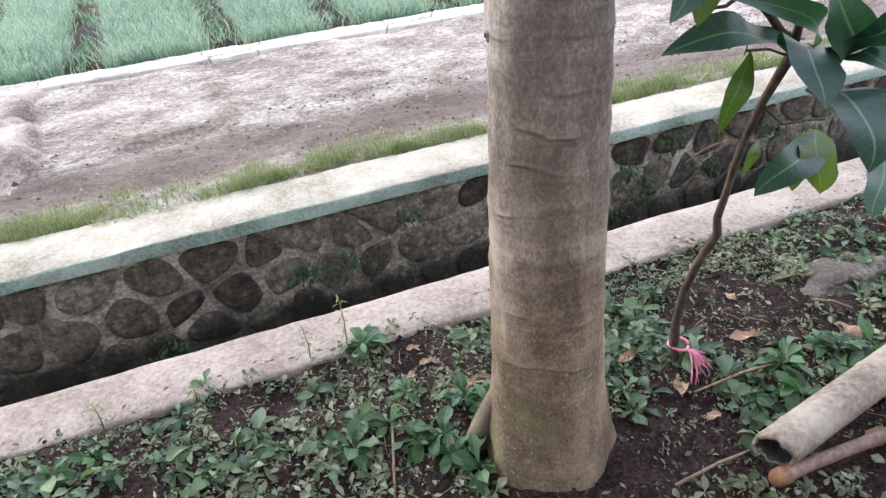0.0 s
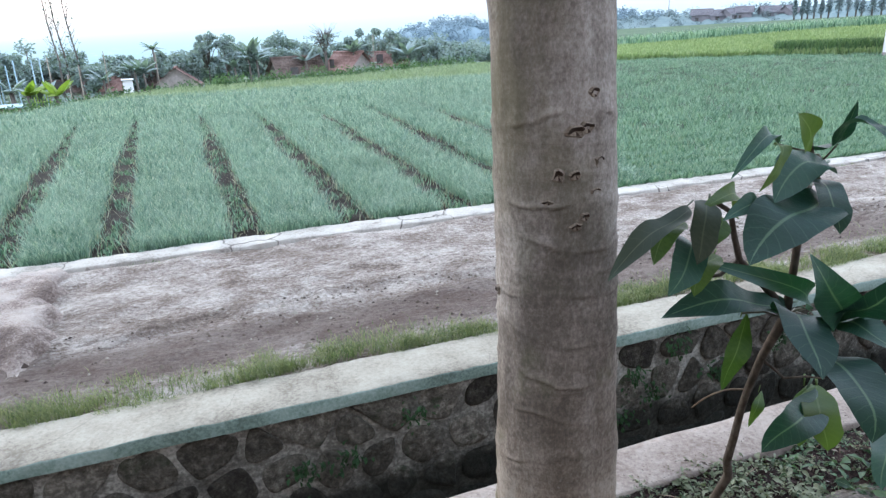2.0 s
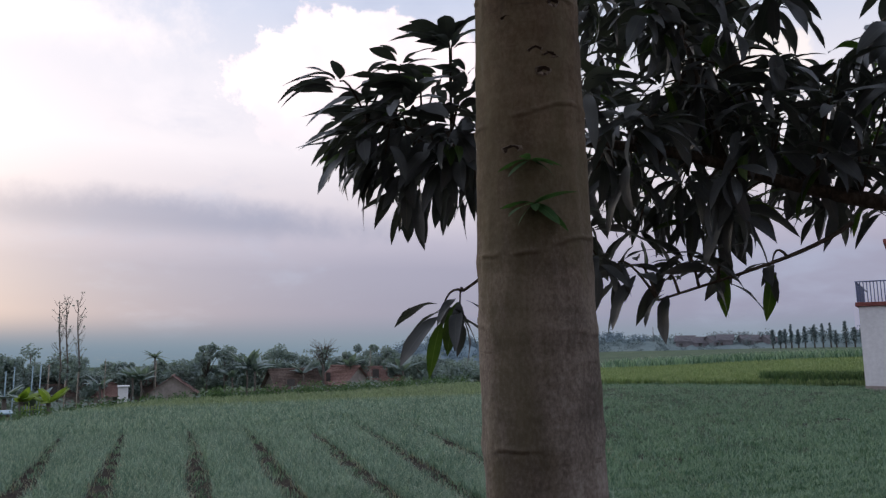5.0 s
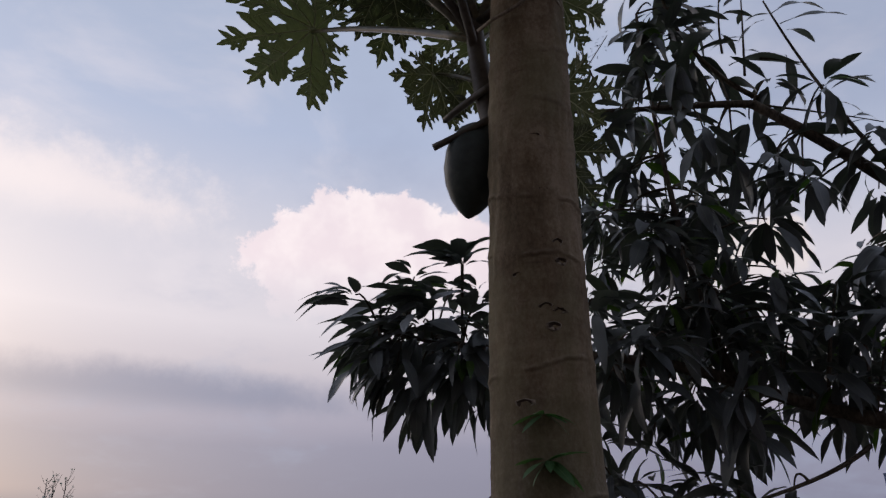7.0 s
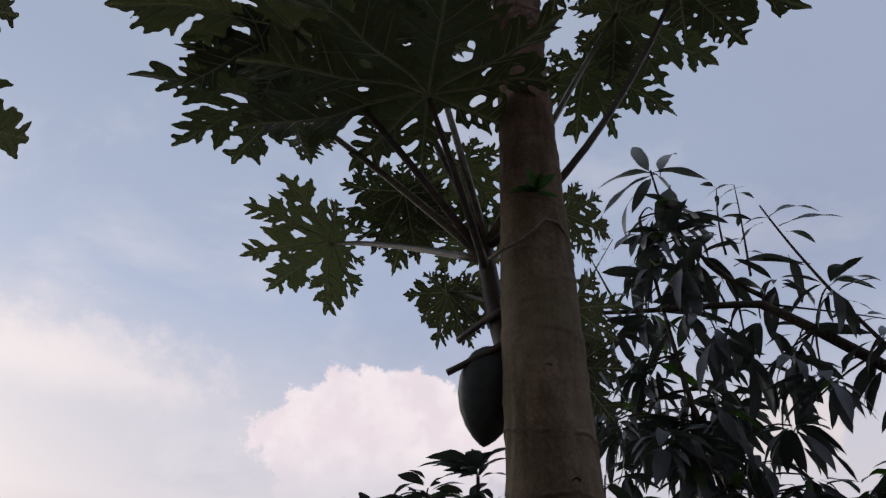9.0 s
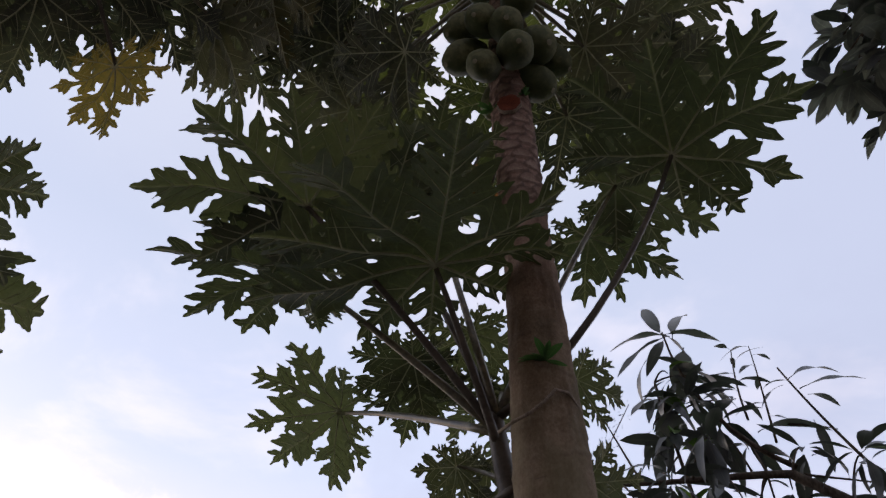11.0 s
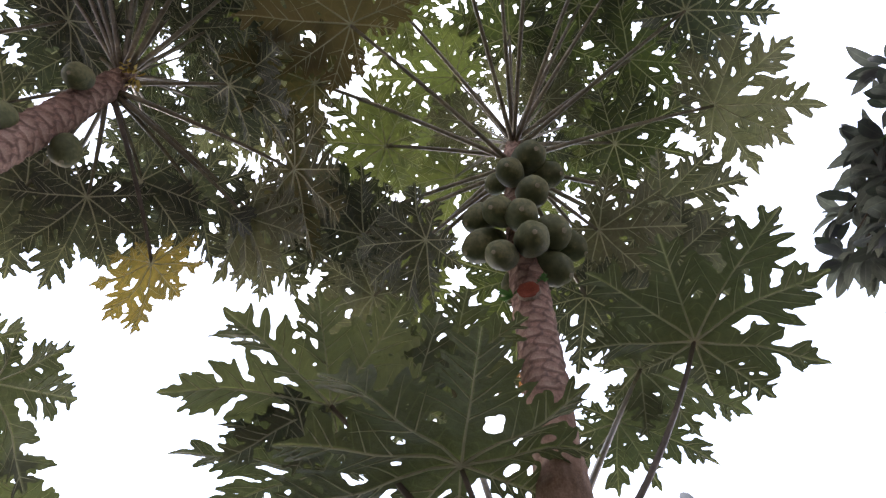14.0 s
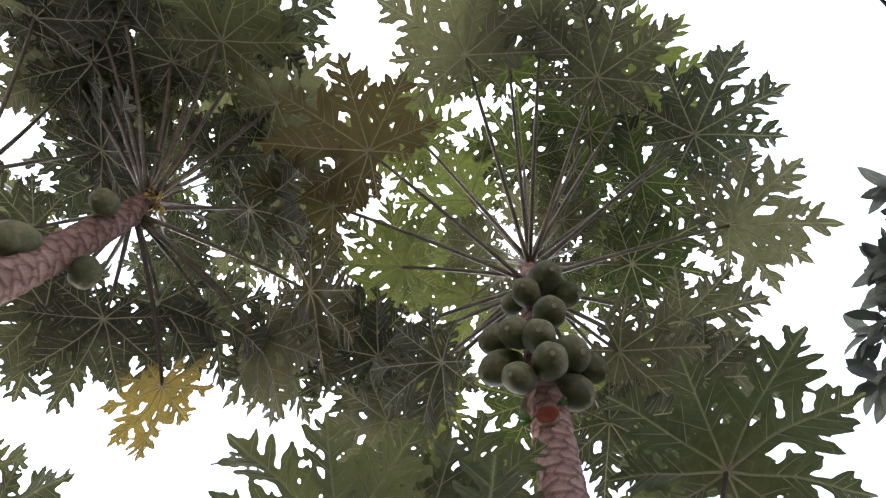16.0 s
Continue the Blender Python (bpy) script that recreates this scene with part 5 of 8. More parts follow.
CROWN_FILL = ((0.33, 1.28, 4.66, 0.36, 40, 0, "papaya_leaf"), (-0.70, 1.06, 5.05, 0.44, 24, 0, "papaya_leaf"), (0.42, 1.06, 4.88, 0.42, 34, 0, "papaya_leaf"), (-0.38, 1.02, 4.85, 0.40, 36, 0, "papaya_leaf"))
CROWN_BACK = ((0.5, 1.40, 5.25, 0.47, 22, 0, "papaya_leaf_high"), (-0.25, 1.05, 5.75, 0.42, 0, 0, "papaya_leaf_high"), (0.72, 0.45, 5.62, 0.43, 2, 0, "papaya_leaf_high"),
              (0.80, 1.25, 4.92, 0.42, 34, 6, "papaya_leaf"), (-0.66, 1.30, 4.85, 0.42, 36, -6, "papaya_leaf"), (0.30, 0.55, 5.95, 0.36, -25, 0, "papaya_leaf_high"))
for i, (x, y, z, size, tilt, roll, kind) in enumerate(CROWN + CROWN_TOP + CROWN_MORE + CROWN_FILL + CROWN_BACK):
    a = math.atan2(y - 0.8, x - 0.085)
    level = 5.18 + 0.28 * smooth(z, 4.9, 5.8)
    c, rad = axis_point(AXIS, level)
    root = c + Vector((math.cos(a), math.sin(a), 0)) * rad * 0.8
    papaya_leaf(papaya, root, (x, y, z), size * 0.99, kind, tilt, roll, i % 8, 0.0095, 0.05)

for i in range(6):
    a = i * 2.4 + 0.6
    q, z = 0.40 + 0.05 * (i % 4), 5.98 - 0.035 * i
    c, rad = axis_point(AXIS, 5.40)
    papaya_leaf(papaya, c, (c.x + math.cos(a) * q, c.y + math.sin(a) * q, z), 0.40 + 0.02 * (i % 3), "papaya_leaf_high", -8 + 2 * i, 0, i % 6, 0.0065, 0.03)

# side shoot behind the trunk with its own leaves
SHOOT = [(0.03, 1.22, 2.55), (-0.02, 1.27, 2.75), (-0.05, 1.29, 2.92), (-0.055, 1.30, 3.08)]
part("side_shoot", tube(curve_points(*SHOOT, 10), [0.034 - 0.0012 * i for i in range(11)], 12).mesh("side_shoot", "petiole_dark"), papaya)
SHOOT_LEAVES = ((-0.20, 1.02, 3.36, 0.56, 6, 0, "papaya_leaf_low", -115), (-0.57, 0.92, 3.54, 0.45, 0, 6, "papaya_leaf_low", -125), (-0.65, 1.19, 3.55, 0.42, -4, -6, "papaya_leaf_low", -160), (-0.40, 1.22, 3.92, 0.46, 0, 0, "papaya_leaf_low", -100),
                (0.54, 0.97, 3.81, 0.48, 0, -8, "papaya_leaf_low", -70), (0.43, 1.24, 4.04, 0.42, 8, 0, "papaya_leaf_low", -20), (-0.64, 1.88, 3.54, 0.38, -10, 20, "papaya_leaf_low", 172), (-0.30, 1.72, 3.58, 0.30, 0, 0, "papaya_leaf_low", 150))
SHOOT_SMALL = ((-0.02, 1.80, 3.55, 0.32, 0, 0, "papaya_leaf_low", 100), (0.24, 1.68, 3.50, 0.21, 50, 0, "papaya_leaf_low", 30), (-0.16, 1.42, 3.0, 0.17, 70, 0, "papaya_leaf_low", 130), (-0.08, 1.50, 3.05, 0.16, 72, 10, "papaya_leaf_low", 100),
               (0.20, 1.55, 3.02, 0.22, 60, 0, "papaya_leaf_low", 40), (0.17, 1.50, 2.80, 0.20, 70, 0, "papaya_leaf_low", 60), (-0.26, 1.15, 3.95, 0.42, -5, 0, "papaya_leaf_low", -110), (0.36, 1.52, 4.1, 0.36, 5, 0, "papaya_leaf_low", 60), (-0.12, 1.56, 3.62, 0.27, 20, 0, "papaya_leaf_low", 80), (-0.32, 1.55, 3.5, 0.26, 25, 0, "papaya_leaf_low", 120))
for i, (x, y, z, size, tilt, roll, kind, heading) in enumerate(SHOOT_LEAVES + SHOOT_SMALL):
    root = Vector((-0.05, 1.29, 2.86 + 0.2 * smooth(z, 2.8, 3.9)))
    papaya_leaf(papaya, root, (x, y, z), size, kind, tilt, roll, (i + 2) % 8, 0.0088 if size > 0.3 else 0.0045, -0.17 if i == 4 else 0.03, "petiole_dark" if i in (0, 1, 3, 4) else "petiole", heading)

# thin vine round the trunk, and little sprigs rooted in the bark
vine = thing("vine", (-0.043, 1.10, 2.88), "thin pale vine stem slung across the papaya trunk", "vine")
line = [(-0.05, 1.13, 2.90), (-0.02, 1.075, 2.885), (0.021, 1.05, 2.892), (0.055, 1.047, 2.92), (0.083, 1.05, 2.953), (0.112, 1.066, 2.956), (0.14, 1.11, 2.94), (0.155, 1.17, 2.90)]
part("stem", tube(line, 0.0045, 6).mesh("stem", "notch_pale"), vine)


def sprig(at, n, size, seed, label, drop=35):
    r = random.Random(seed)
    ob = thing("sprig", at, label, "sprig", "sprigs on the papaya trunk")
    for i in range(n):
        a = radians(r.uniform(170, 370))
        s = Shape()
        add_strip(s, (0, 0), 0.0, size * r.uniform(0.7, 1.2), LANCE, 5, 0, 0.25, 0.1)
        m = Matrix.Translation(at) @ Matrix.Rotation(a, 4, "Z") @ Matrix.Rotation(radians(r.uniform(-20, drop)), 4, "Y") @ Matrix.Rotation(r.uniform(-0.5, 0.5), 4, "X")
        part("leaf", s.mesh("leaf", "weed_lush"), ob, m)
    return ob


sprig(tuple(on_trunk(0.055, 1.945, 0.0)[0]), 9, 0.07, 5, "small fresh green sprig growing from the trunk")
sprig(tuple(on_trunk(0.05, 2.02, 0.0)[0]), 6, 0.055, 6, "small fresh green sprig growing from the trunk")
sprig(tuple(on_trunk(0.07, 3.05, 0.0)[0]), 9, 0.075, 7, "small green sprig above the vine", 10)
sprig(tuple(on_trunk(-0.03, 4.30, 0.0)[0]), 7, 0.06, 8, "yellowish green sprig under the fruit")

sprig(tuple(on_trunk(0.115, 4.33, 0.0)[0]), 8, 0.045, 9, "yellowish green flower sprig under the fruit")
c, rad = axis_point(AXIS, 4.36)
papaya_leaf(papaya, c, (-0.10, 1.20, 4.12), 0.15, "papaya_leaf_dead", 70, 0, 2, 0.005, 0.05, "petiole_dark")
c, rad = axis_point(AXIS, 4.30)
papaya_leaf(papaya, c, (-0.03, 1.26, 4.06), 0.12, "papaya_leaf_dead", 80, 20, 5, 0.005, 0.05, "petiole_dark")

# the second papaya
AXIS2 = [(-1.78, 0.26, -0.05, 0.115), (-1.78, 0.26, 1.0, 0.092), (-1.79, 0.27, 3.0, 0.074), (-1.79, 0.265, 4.0, 0.070), (-1.745, 0.235, 4.6, 0.066), (-1.69, 0.195, 5.0, 0.054), (-1.68, 0.18, 5.15, 0.032)]
FRUITS2 = ((-1.67, 0.11, 4.72, 0.85), (-1.78, 0.14, 4.28, 1.15), (-1.67, 0.34, 4.45, 1.0))
papaya2 = thing("papaya_tree", (-1.78, 0.26, -0.03), "papaya tree with scarred reddish trunk and a yellowing leaf", "papaya tree", "papaya trees")
part("trunk", papaya_trunk(AXIS2, 8, 2.9, [0.3 + 0.14 * i for i in range(18)], 0.007, 84, 0.05).mesh("trunk", "bark"), papaya2)
CROWN2 = ((-1.27, -0.50, 5.30, 0.47, 10, 0, "papaya_leaf_high"), (-1.70, 0.66, 5.0, 0.45, 24, 0, "papaya_leaf"), (-1.57, 0.92, 4.62, 0.35, 58, 0, "papaya_leaf_yellow"),
          (-1.96, -0.49, 5.4, 0.45, 5, 0, "papaya_leaf_high"), (-1.58, -0.44, 5.42, 0.45, 5, 0, "papaya_leaf"), (-1.11, -0.18, 5.50, 0.45, 4, 0, "papaya_leaf"), (-0.96, 0.655, 4.95, 0.45, 38, 5, "papaya_leaf_brown"))
CROWN2_LOW = ((-1.47, 0.72, 5.0, 0.42, 28, 0, "papaya_leaf"), (-1.21, 0.85, 4.9, 0.40, 36, 0, "papaya_leaf"), (-1.22, 0.28, 5.15, 0.42, 18, 0, "papaya_leaf"),
              (-1.93, 0.68, 4.9, 0.44, 34, 0, "papaya_leaf"), (-2.2, 0.60, 4.9, 0.45, 30, 0, "papaya_leaf"), (-2.3, 0.25, 5.1, 0.45, 20, 0, "papaya_leaf"), (-1.35, 0.05, 5.65, 0.40, -15, 0, "papaya_leaf_high"), (-1.85, 0.2, 5.7, 0.4, -20, 0, "papaya_leaf_high"))
CROWN2_MORE = ((-1.17, 0.95, 5.0, 0.42, 26, 0, "papaya_leaf"), (-1.50, -0.41, 5.55, 0.44, 2, 0, "papaya_leaf"), (-1.94, -0.25, 5.52, 0.44, 2, 0, "papaya_leaf_high"), (-2.3, 0.75, 5.2, 0.44, 22, 0, "papaya_leaf"),
               (-1.1, -0.55, 5.45, 0.44, 8, 0, "papaya_leaf"), (-1.75, -0.75, 5.4, 0.46, 10, 0, "papaya_leaf_high"))
CROWN2_TOP = ((-2.0, -0.3, 5.55, 0.45, 0, 0, "papaya_leaf"), (-2.12, -0.45, 5.45, 0.46, 6, 0, "papaya_leaf"), (-1.9, -0.72, 5.42, 0.46, 6, 0, "papaya_leaf"), (-1.72, -0.33, 5.72, 0.42, -10, 0, "papaya_leaf_high"), (-2.05, 0.08, 5.5, 0.44, 2, 0, "papaya_leaf"), (-1.5, -0.16, 5.75, 0.42, -8, 0, "papaya_leaf"))
CROWN2_SIDE = ((-1.76, 0.92, 3.78, 0.44, 45, 0, "papaya_leaf_low"), (-1.80, 1.15, 3.52, 0.42, 55, 0, "papaya_leaf_low"), (-2.05, 0.85, 3.95, 0.42, 40, 0, "papaya_leaf_low"))
for i, (x, y, z, size, tilt, roll, kind) in enumerate(CROWN2 + CROWN2_LOW + CROWN2_MORE + CROWN2_TOP + CROWN2_SIDE):
    a = math.atan2(y - 0.19, x + 1.69)
    level = 4.95 + 0.15 * smooth(z, 4.9, 5.5) if z > 4.2 else 3.35
    c, rad = axis_point(AXIS2, level)
    papaya_leaf(papaya2, c + Vector((math.cos(a), math.sin(a), 0)) * rad * 0.8, (x, y, z), size, kind, tilt, roll, (i + 4) % 8, 0.0088, 0.05, "petiole_dark" if kind == "papaya_leaf_yellow" else "petiole")
for i in range(6):
    a = i * 2.4 + 1.1
    q, z = 0.38 + 0.05 * (i % 4), 5.72 - 0.035 * i
    c, rad = axis_point(AXIS2, 5.13)
    papaya_leaf(papaya2, c, (c.x + math.cos(a) * q, c.y + math.sin(a) * q, z), 0.40 + 0.02 * (i % 3), "papaya_leaf", -8 + 2 * i, 0, i % 6, 0.0065, 0.03)
for top_axis, tree, level in ((AXIS, papaya, 5.40), (AXIS2, papaya2, 5.12)):  # young leaves standing at the very top
    for i in range(7):
        a = i * 2.4
        c, rad = axis_point(top_axis, level)
        papaya_leaf(tree, c, (c.x + math.cos(a) * (0.13 + 0.025 * i), c.y + math.sin(a) * (0.13 + 0.025 * i), level + 0.48 - 0.03 * i), 0.22 + 0.012 * i, "papaya_leaf", -20 + 3 * i, 0, (i + 1) % 6, 0.005, 0.02)
for i, (x, y, z, size) in enumerate(FRUITS2):
    hang_fruit(papaya2, (x, y, z), AXIS2, size, i, 0.4)
# a third papaya, of which the crown reaches in
AXIS3 = [(-2.62, 0.02, -0.05, 0.11), (-2.62, 0.02, 1.0, 0.09), (-2.60, 0.01, 3.0, 0.074), (-2.54, -0.02, 4.2, 0.066), (-2.46, -0.05, 5.0, 0.052), (-2.45, -0.06, 5.2, 0.032)]
papaya3 = thing("papaya_tree", (-2.62, 0.02, -0.03), "papaya tree with dark spreading leaves beside the others", "papaya tree", "papaya trees")
part("trunk", papaya_trunk(AXIS3, 12, 2.9, [0.3 + 0.14 * i for i in range(18)], 0.011, 48, 0.05).mesh("trunk", "bark"), papaya3)
CROWN3 = ((-2.17, -0.72, 5.35, 0.47, 12, 0, "papaya_leaf"), (-2.02, -0.06, 5.35, 0.44, 14, 0, "papaya_leaf"), (-2.62, -0.72, 5.35, 0.46, 10, 0, "papaya_leaf"), (-2.32, 0.50, 5.15, 0.45, 22, 0, "papaya_leaf"),
          (-3.0, 0.35, 5.2, 0.45, 18, 0, "papaya_leaf"), (-3.1, -0.25, 5.25, 0.45, 15, 0, "papaya_leaf"), (-2.3, -0.35, 5.6, 0.42, -5, 0, "papaya_leaf"), (-2.7, 0.2, 5.65, 0.42, -8, 0, "papaya_leaf"))
for i, (x, y, z, size, tilt, roll, kind) in enumerate(CROWN3):
    a = math.atan2(y + 0.06, x + 2.45)
    c, rad = axis_point(AXIS3, 4.98 + 0.15 * smooth(z, 5.1, 5.6))
    papaya_leaf(papaya3, c + Vector((math.cos(a), math.sin(a), 0)) * rad * 0.8, (x, y, z), size, kind, tilt, roll, (i + 3) % 8, 0.0088, 0.05)
r = random.Random(12)
fl = Shape()
for i in range(26):
    a, q = r.uniform(0, 6.28), r.uniform(0.01, 0.055)
    add_strip(fl, (0, 0), a, 0.022, LANCE, 2, 0)
    fl.v[-9:] = [v + Vector((math.cos(a) * q, math.sin(a) * q, r.uniform(-0.03, 0.03))) for v in fl.v[-9:]]
part("flower", fl.moved(pose(-1.59, 0.17, 5.0)).mesh("flower", "flower"), papaya2)


# overhead cable, its near end on the added wall
cable = curve_points((0.30, -2.55, 5.92), (1.5, -1.12, 6.4), (3.2, 0.62, 6.44), (6.5, 4.2, 6.8), 24)
single("overhead_cable", tube(cable, 0.011, 8).mesh("overhead_cable", "cable"), Matrix(), "dark overhead cable slung from the added wall over the garden", "cable")


# ---- mango leaves ----
def mango_leaf_mesh(seed, mat, fold=0.18, flat=1.0, arch=0.0, wave=0.0):
    """A long pointed leaf, 1 long along x, its faces up."""
    r = random.Random(seed)
    s = Shape()
    add_strip(s, (0.0, 0), 0.0, 1.0, LANCE, 14 if arch else 9, 0, r.uniform(0.25, 0.6) * flat, fold, r.uniform(0.08, 0.2) + wave, r.uniform(0, 6))
    if arch:
        s.v = [Vector((p[0], p[1] + 0.06 * math.sin(p[0] * 4 + seed), p[2] + arch * 3.2 * p[0] * (1 - p[0]) + 0.02 * math.sin(p[0] * 11 + seed))) for p in s.v]
    stalk = tube([(-0.13, 0, 0.0), (-0.06, 0, 0.008), (0.06, 0, 0.0)], [0.011, 0.009, 0.006], 5)
    s.add(stalk.v, stalk.f, [(0.5, 0.5)] * len(stalk.v))
    return s.mesh("leaf", mat)


MANGO = {k: [mango_leaf_mesh(20 + i, k) for i in range(4)] for k in ("mango_leaf", "mango_leaf_young", "mango_leaf_sapling", "mango_leaf_dull")}
FLATTER = {k: [mango_leaf_mesh(20 + i, k, 0.32, 0.1, 0.17 + 0.07 * i, 0.16 + 0.05 * i) for i in range(4)] for k in ("mango_leaf_young", "mango_leaf_sapling", "mango_leaf_dull")}


def leaf_pose(base, tip, half_width, normal=UP, roll=0.0):
    """The pose that lays a leaf from base to tip, scaled to its length and width."""
    base, tip = Vector(base), Vector(tip)
    x = tip - base
    length = x.length
    x.normalize()
    z = Vector(normal) - x * Vector(normal).dot(x)
    z = z.normalized() if z.length > 1e-3 else x.orthogonal().normalized()
    y = z.cross(x)
    m = Matrix((x, y, z)).transposed().to_4x4()
    return Matrix.Translation(base) @ m @ Matrix.Rotation(roll, 4, "X") @ Matrix.Diagonal((length, half_width / 0.13, length, 1))


# ---- sapling ----
sapling = thing("mango_sapling", (0.497, 1.425, -0.02), "young mango sapling with crooked brown stem and glossy dark leaves", "sapling")
stem = [Vector(p) for p in ((0.497, 1.425, -0.04), (0.490, 1.425, 0.024), (0.470, 1.390, 0.157), (0.460, 1.340, 0.310), (0.472, 1.310, 0.417), (0.491, 1.280, 0.513), (0.477, 1.262, 0.565), (0.477, 1.240, 0.636), (0.472, 1.210, 0.721),
                            (0.470, 1.185, 0.783), (0.477, 1.155, 0.872), (0.483, 1.100, 0.974), (0.482, 1.090, 1.034), (0.476, 1.075, 1.088), (0.467, 1.055, 1.165), (0.461, 1.030, 1.243), (0.454, 1.020, 1.282), (0.447, 1.015, 1.306))]
part("stem", tube(stem, [0.019, 0.0155, 0.0122, 0.0105, 0.0096, 0.0108, 0.009, 0.0082, 0.0076, 0.0074, 0.008, 0.0095, 0.0070, 0.0065, 0.006, 0.005, 0.004, 0.0025], 10).mesh("stem", "mango_bark"), sapling)
TWIGS = (((0.486, 1.100, 0.985), (0.428, 1.080, 1.050), (0.381, 1.070, 1.097), (0.363, 1.060, 1.148), (0.351, 1.050, 1.188), (0.323, 1.040, 1.206)),
         ((0.381, 1.070, 1.097), (0.347, 1.060, 1.075), (0.307, 1.040, 1.078)), ((0.478, 1.155, 0.866), (0.511, 1.130, 0.838), (0.536, 1.100, 0.857), (0.545, 1.060, 0.874)),
         ((0.449, 1.020, 1.287), (0.412, 0.990, 1.298), (0.377, 0.970, 1.310)), ((0.458, 1.025, 1.258), (0.460, 0.990, 1.284), (0.453, 0.950, 1.310)))
for line, rad in zip(TWIGS, (0.0075, 0.0045, 0.003, 0.002, 0.0022)):
    part("branch", tube([Vector(p) for p in line], [rad * (1.0 - 0.5 * i / (len(line) - 1)) for i in range(len(line))], 7).mesh("branch", "mango_bark"), sapling)
part("dry_twig", tube(curve_points((0.47, 1.185, 0.783), (0.440, 1.185, 0.788), (0.410, 1.195, 0.783), (0.370, 1.205, 0.733), 6), 0.0018, 5).mesh("dry_twig", "twig"), sapling)
SAP_WHORL = ((0.485, 1.115, 0.997, 0.251, 1.005, 1.020, 0.029), (0.398, 1.080, 0.996, 0.358, 1.030, 0.871, 0.018), (0.490, 1.085, 0.974, 0.445, 0.915, 0.966, 0.043), (0.515, 1.085, 0.984, 0.471, 0.985, 1.137, 0.034),
           (0.527, 1.085, 0.980, 0.571, 0.935, 1.124, 0.032), (0.547, 1.085, 0.966, 0.596, 0.935, 0.986, 0.031), (0.530, 1.125, 0.981, 0.302, 1.035, 1.117, 0.016))
SAP_LOW = ((0.539, 1.095, 0.844, 0.440, 0.995, 0.758, 0.035), (0.541, 1.115, 0.837, 0.513, 1.045, 0.745, 0.029), (0.559, 1.105, 0.836, 0.545, 1.035, 0.745, 0.036), (0.522, 1.015, 0.943, 0.503, 0.875, 0.875, 0.051),
           (0.562, 0.945, 0.864, 0.548, 0.845, 0.806, 0.029), (0.469, 1.135, 0.811, 0.440, 1.095, 0.756, 0.010))
SAP_LEFT = ((0.266, 1.015, 1.205, 0.127, 0.865, 1.147, 0.017), (0.263, 1.025, 1.182, 0.204, 0.945, 1.138, 0.019), (0.301, 1.015, 1.215, 0.257, 0.935, 1.145, 0.024), (0.300, 1.025, 1.132, 0.217, 0.945, 1.098, 0.028),
           (0.332, 1.055, 1.181, 0.298, 1.005, 1.130, 0.019), (0.332, 1.055, 1.114, 0.282, 0.985, 1.068, 0.021), (0.372, 1.085, 1.168, 0.277, 0.985, 1.216, 0.014))
SAP_TOP = ((0.439, 0.993, 1.232, 0.323, 0.838, 1.169, 0.045), (0.463, 1.000, 1.269, 0.353, 0.900, 1.240, 0.030), (0.460, 1.000, 1.248, 0.450, 0.920, 1.189, 0.026), (0.452, 0.950, 1.310, 0.468, 0.850, 1.325, 0.015),
           (0.442, 1.020, 1.283, 0.399, 0.960, 1.344, 0.021), (0.453, 1.030, 1.292, 0.467, 0.940, 1.371, 0.009), (0.378, 0.970, 1.310, 0.278, 0.880, 1.285, 0.010), (0.375, 0.970, 1.308, 0.327, 0.900, 1.260, 0.008),
           (0.387, 0.980, 1.212, 0.284, 0.880, 1.224, 0.014), (0.467, 1.020, 1.277, 0.451, 1.000, 1.246, 0.016))
young = {("whorl", 1), ("low", 1), ("low", 2), ("low", 5), ("left", 1), ("left", 4), ("left", 5), ("left", 6), ("top", 4), ("top", 7)}
for name, rows in (("low", SAP_LOW), ("left", SAP_LEFT), ("top", SAP_TOP), ("whorl", SAP_WHORL)):
    for i, (a, b, c, d, e, f, half) in enumerate(rows):
        kind = "mango_leaf_young" if (name, i) in young else "mango_leaf_dull" if (name, i) in {("left", 2), ("left", 0)} else "mango_leaf_sapling"
        steep = abs(f - c) > 0.55 * math.hypot(d - a, e - b)
        normal = Vector((0.1, -1.0, 0.35)) if steep else Vector((0.05, -0.8, 1.0))
        part("leaf", FLATTER[kind][i % 4], sapling, leaf_pose((a, b, c), (d, e, f), half * 1.06, normal), "yellow-green young leaf" if kind == "mango_leaf_young" else "")
# leaf stalks of the topmost leaves
for p, q in (((0.483, 1.100, 0.974), (0.398, 1.080, 0.996)), ((0.461, 1.030, 1.243), (0.439, 0.993, 1.232)), ((0.454, 1.020, 1.282), (0.463, 1.000, 1.269)), ((0.461, 1.030, 1.243), (0.460, 1.000, 1.248)), ((0.483, 1.100, 0.974), (0.522, 1.015, 0.943)), ((0.483, 1.100, 0.974), (0.485, 1.115, 0.997)), ((0.483, 1.100, 0.974), (0.490, 1.085, 0.974)), ((0.483, 1.100, 0.974), (0.515, 1.085, 0.984)), ((0.483, 1.100, 0.974), (0.527, 1.085, 0.980)), ((0.483, 1.100, 0.974), (0.547, 1.085, 0.966)), ((0.483, 1.100, 0.974), (0.530, 1.125, 0.981))):
    part("stalk", tube([Vector(p), Vector(p).lerp(Vector(q), 0.5) + UP * 0.008, Vector(q)], 0.0028, 5).mesh("stalk", "petiole"), sapling)

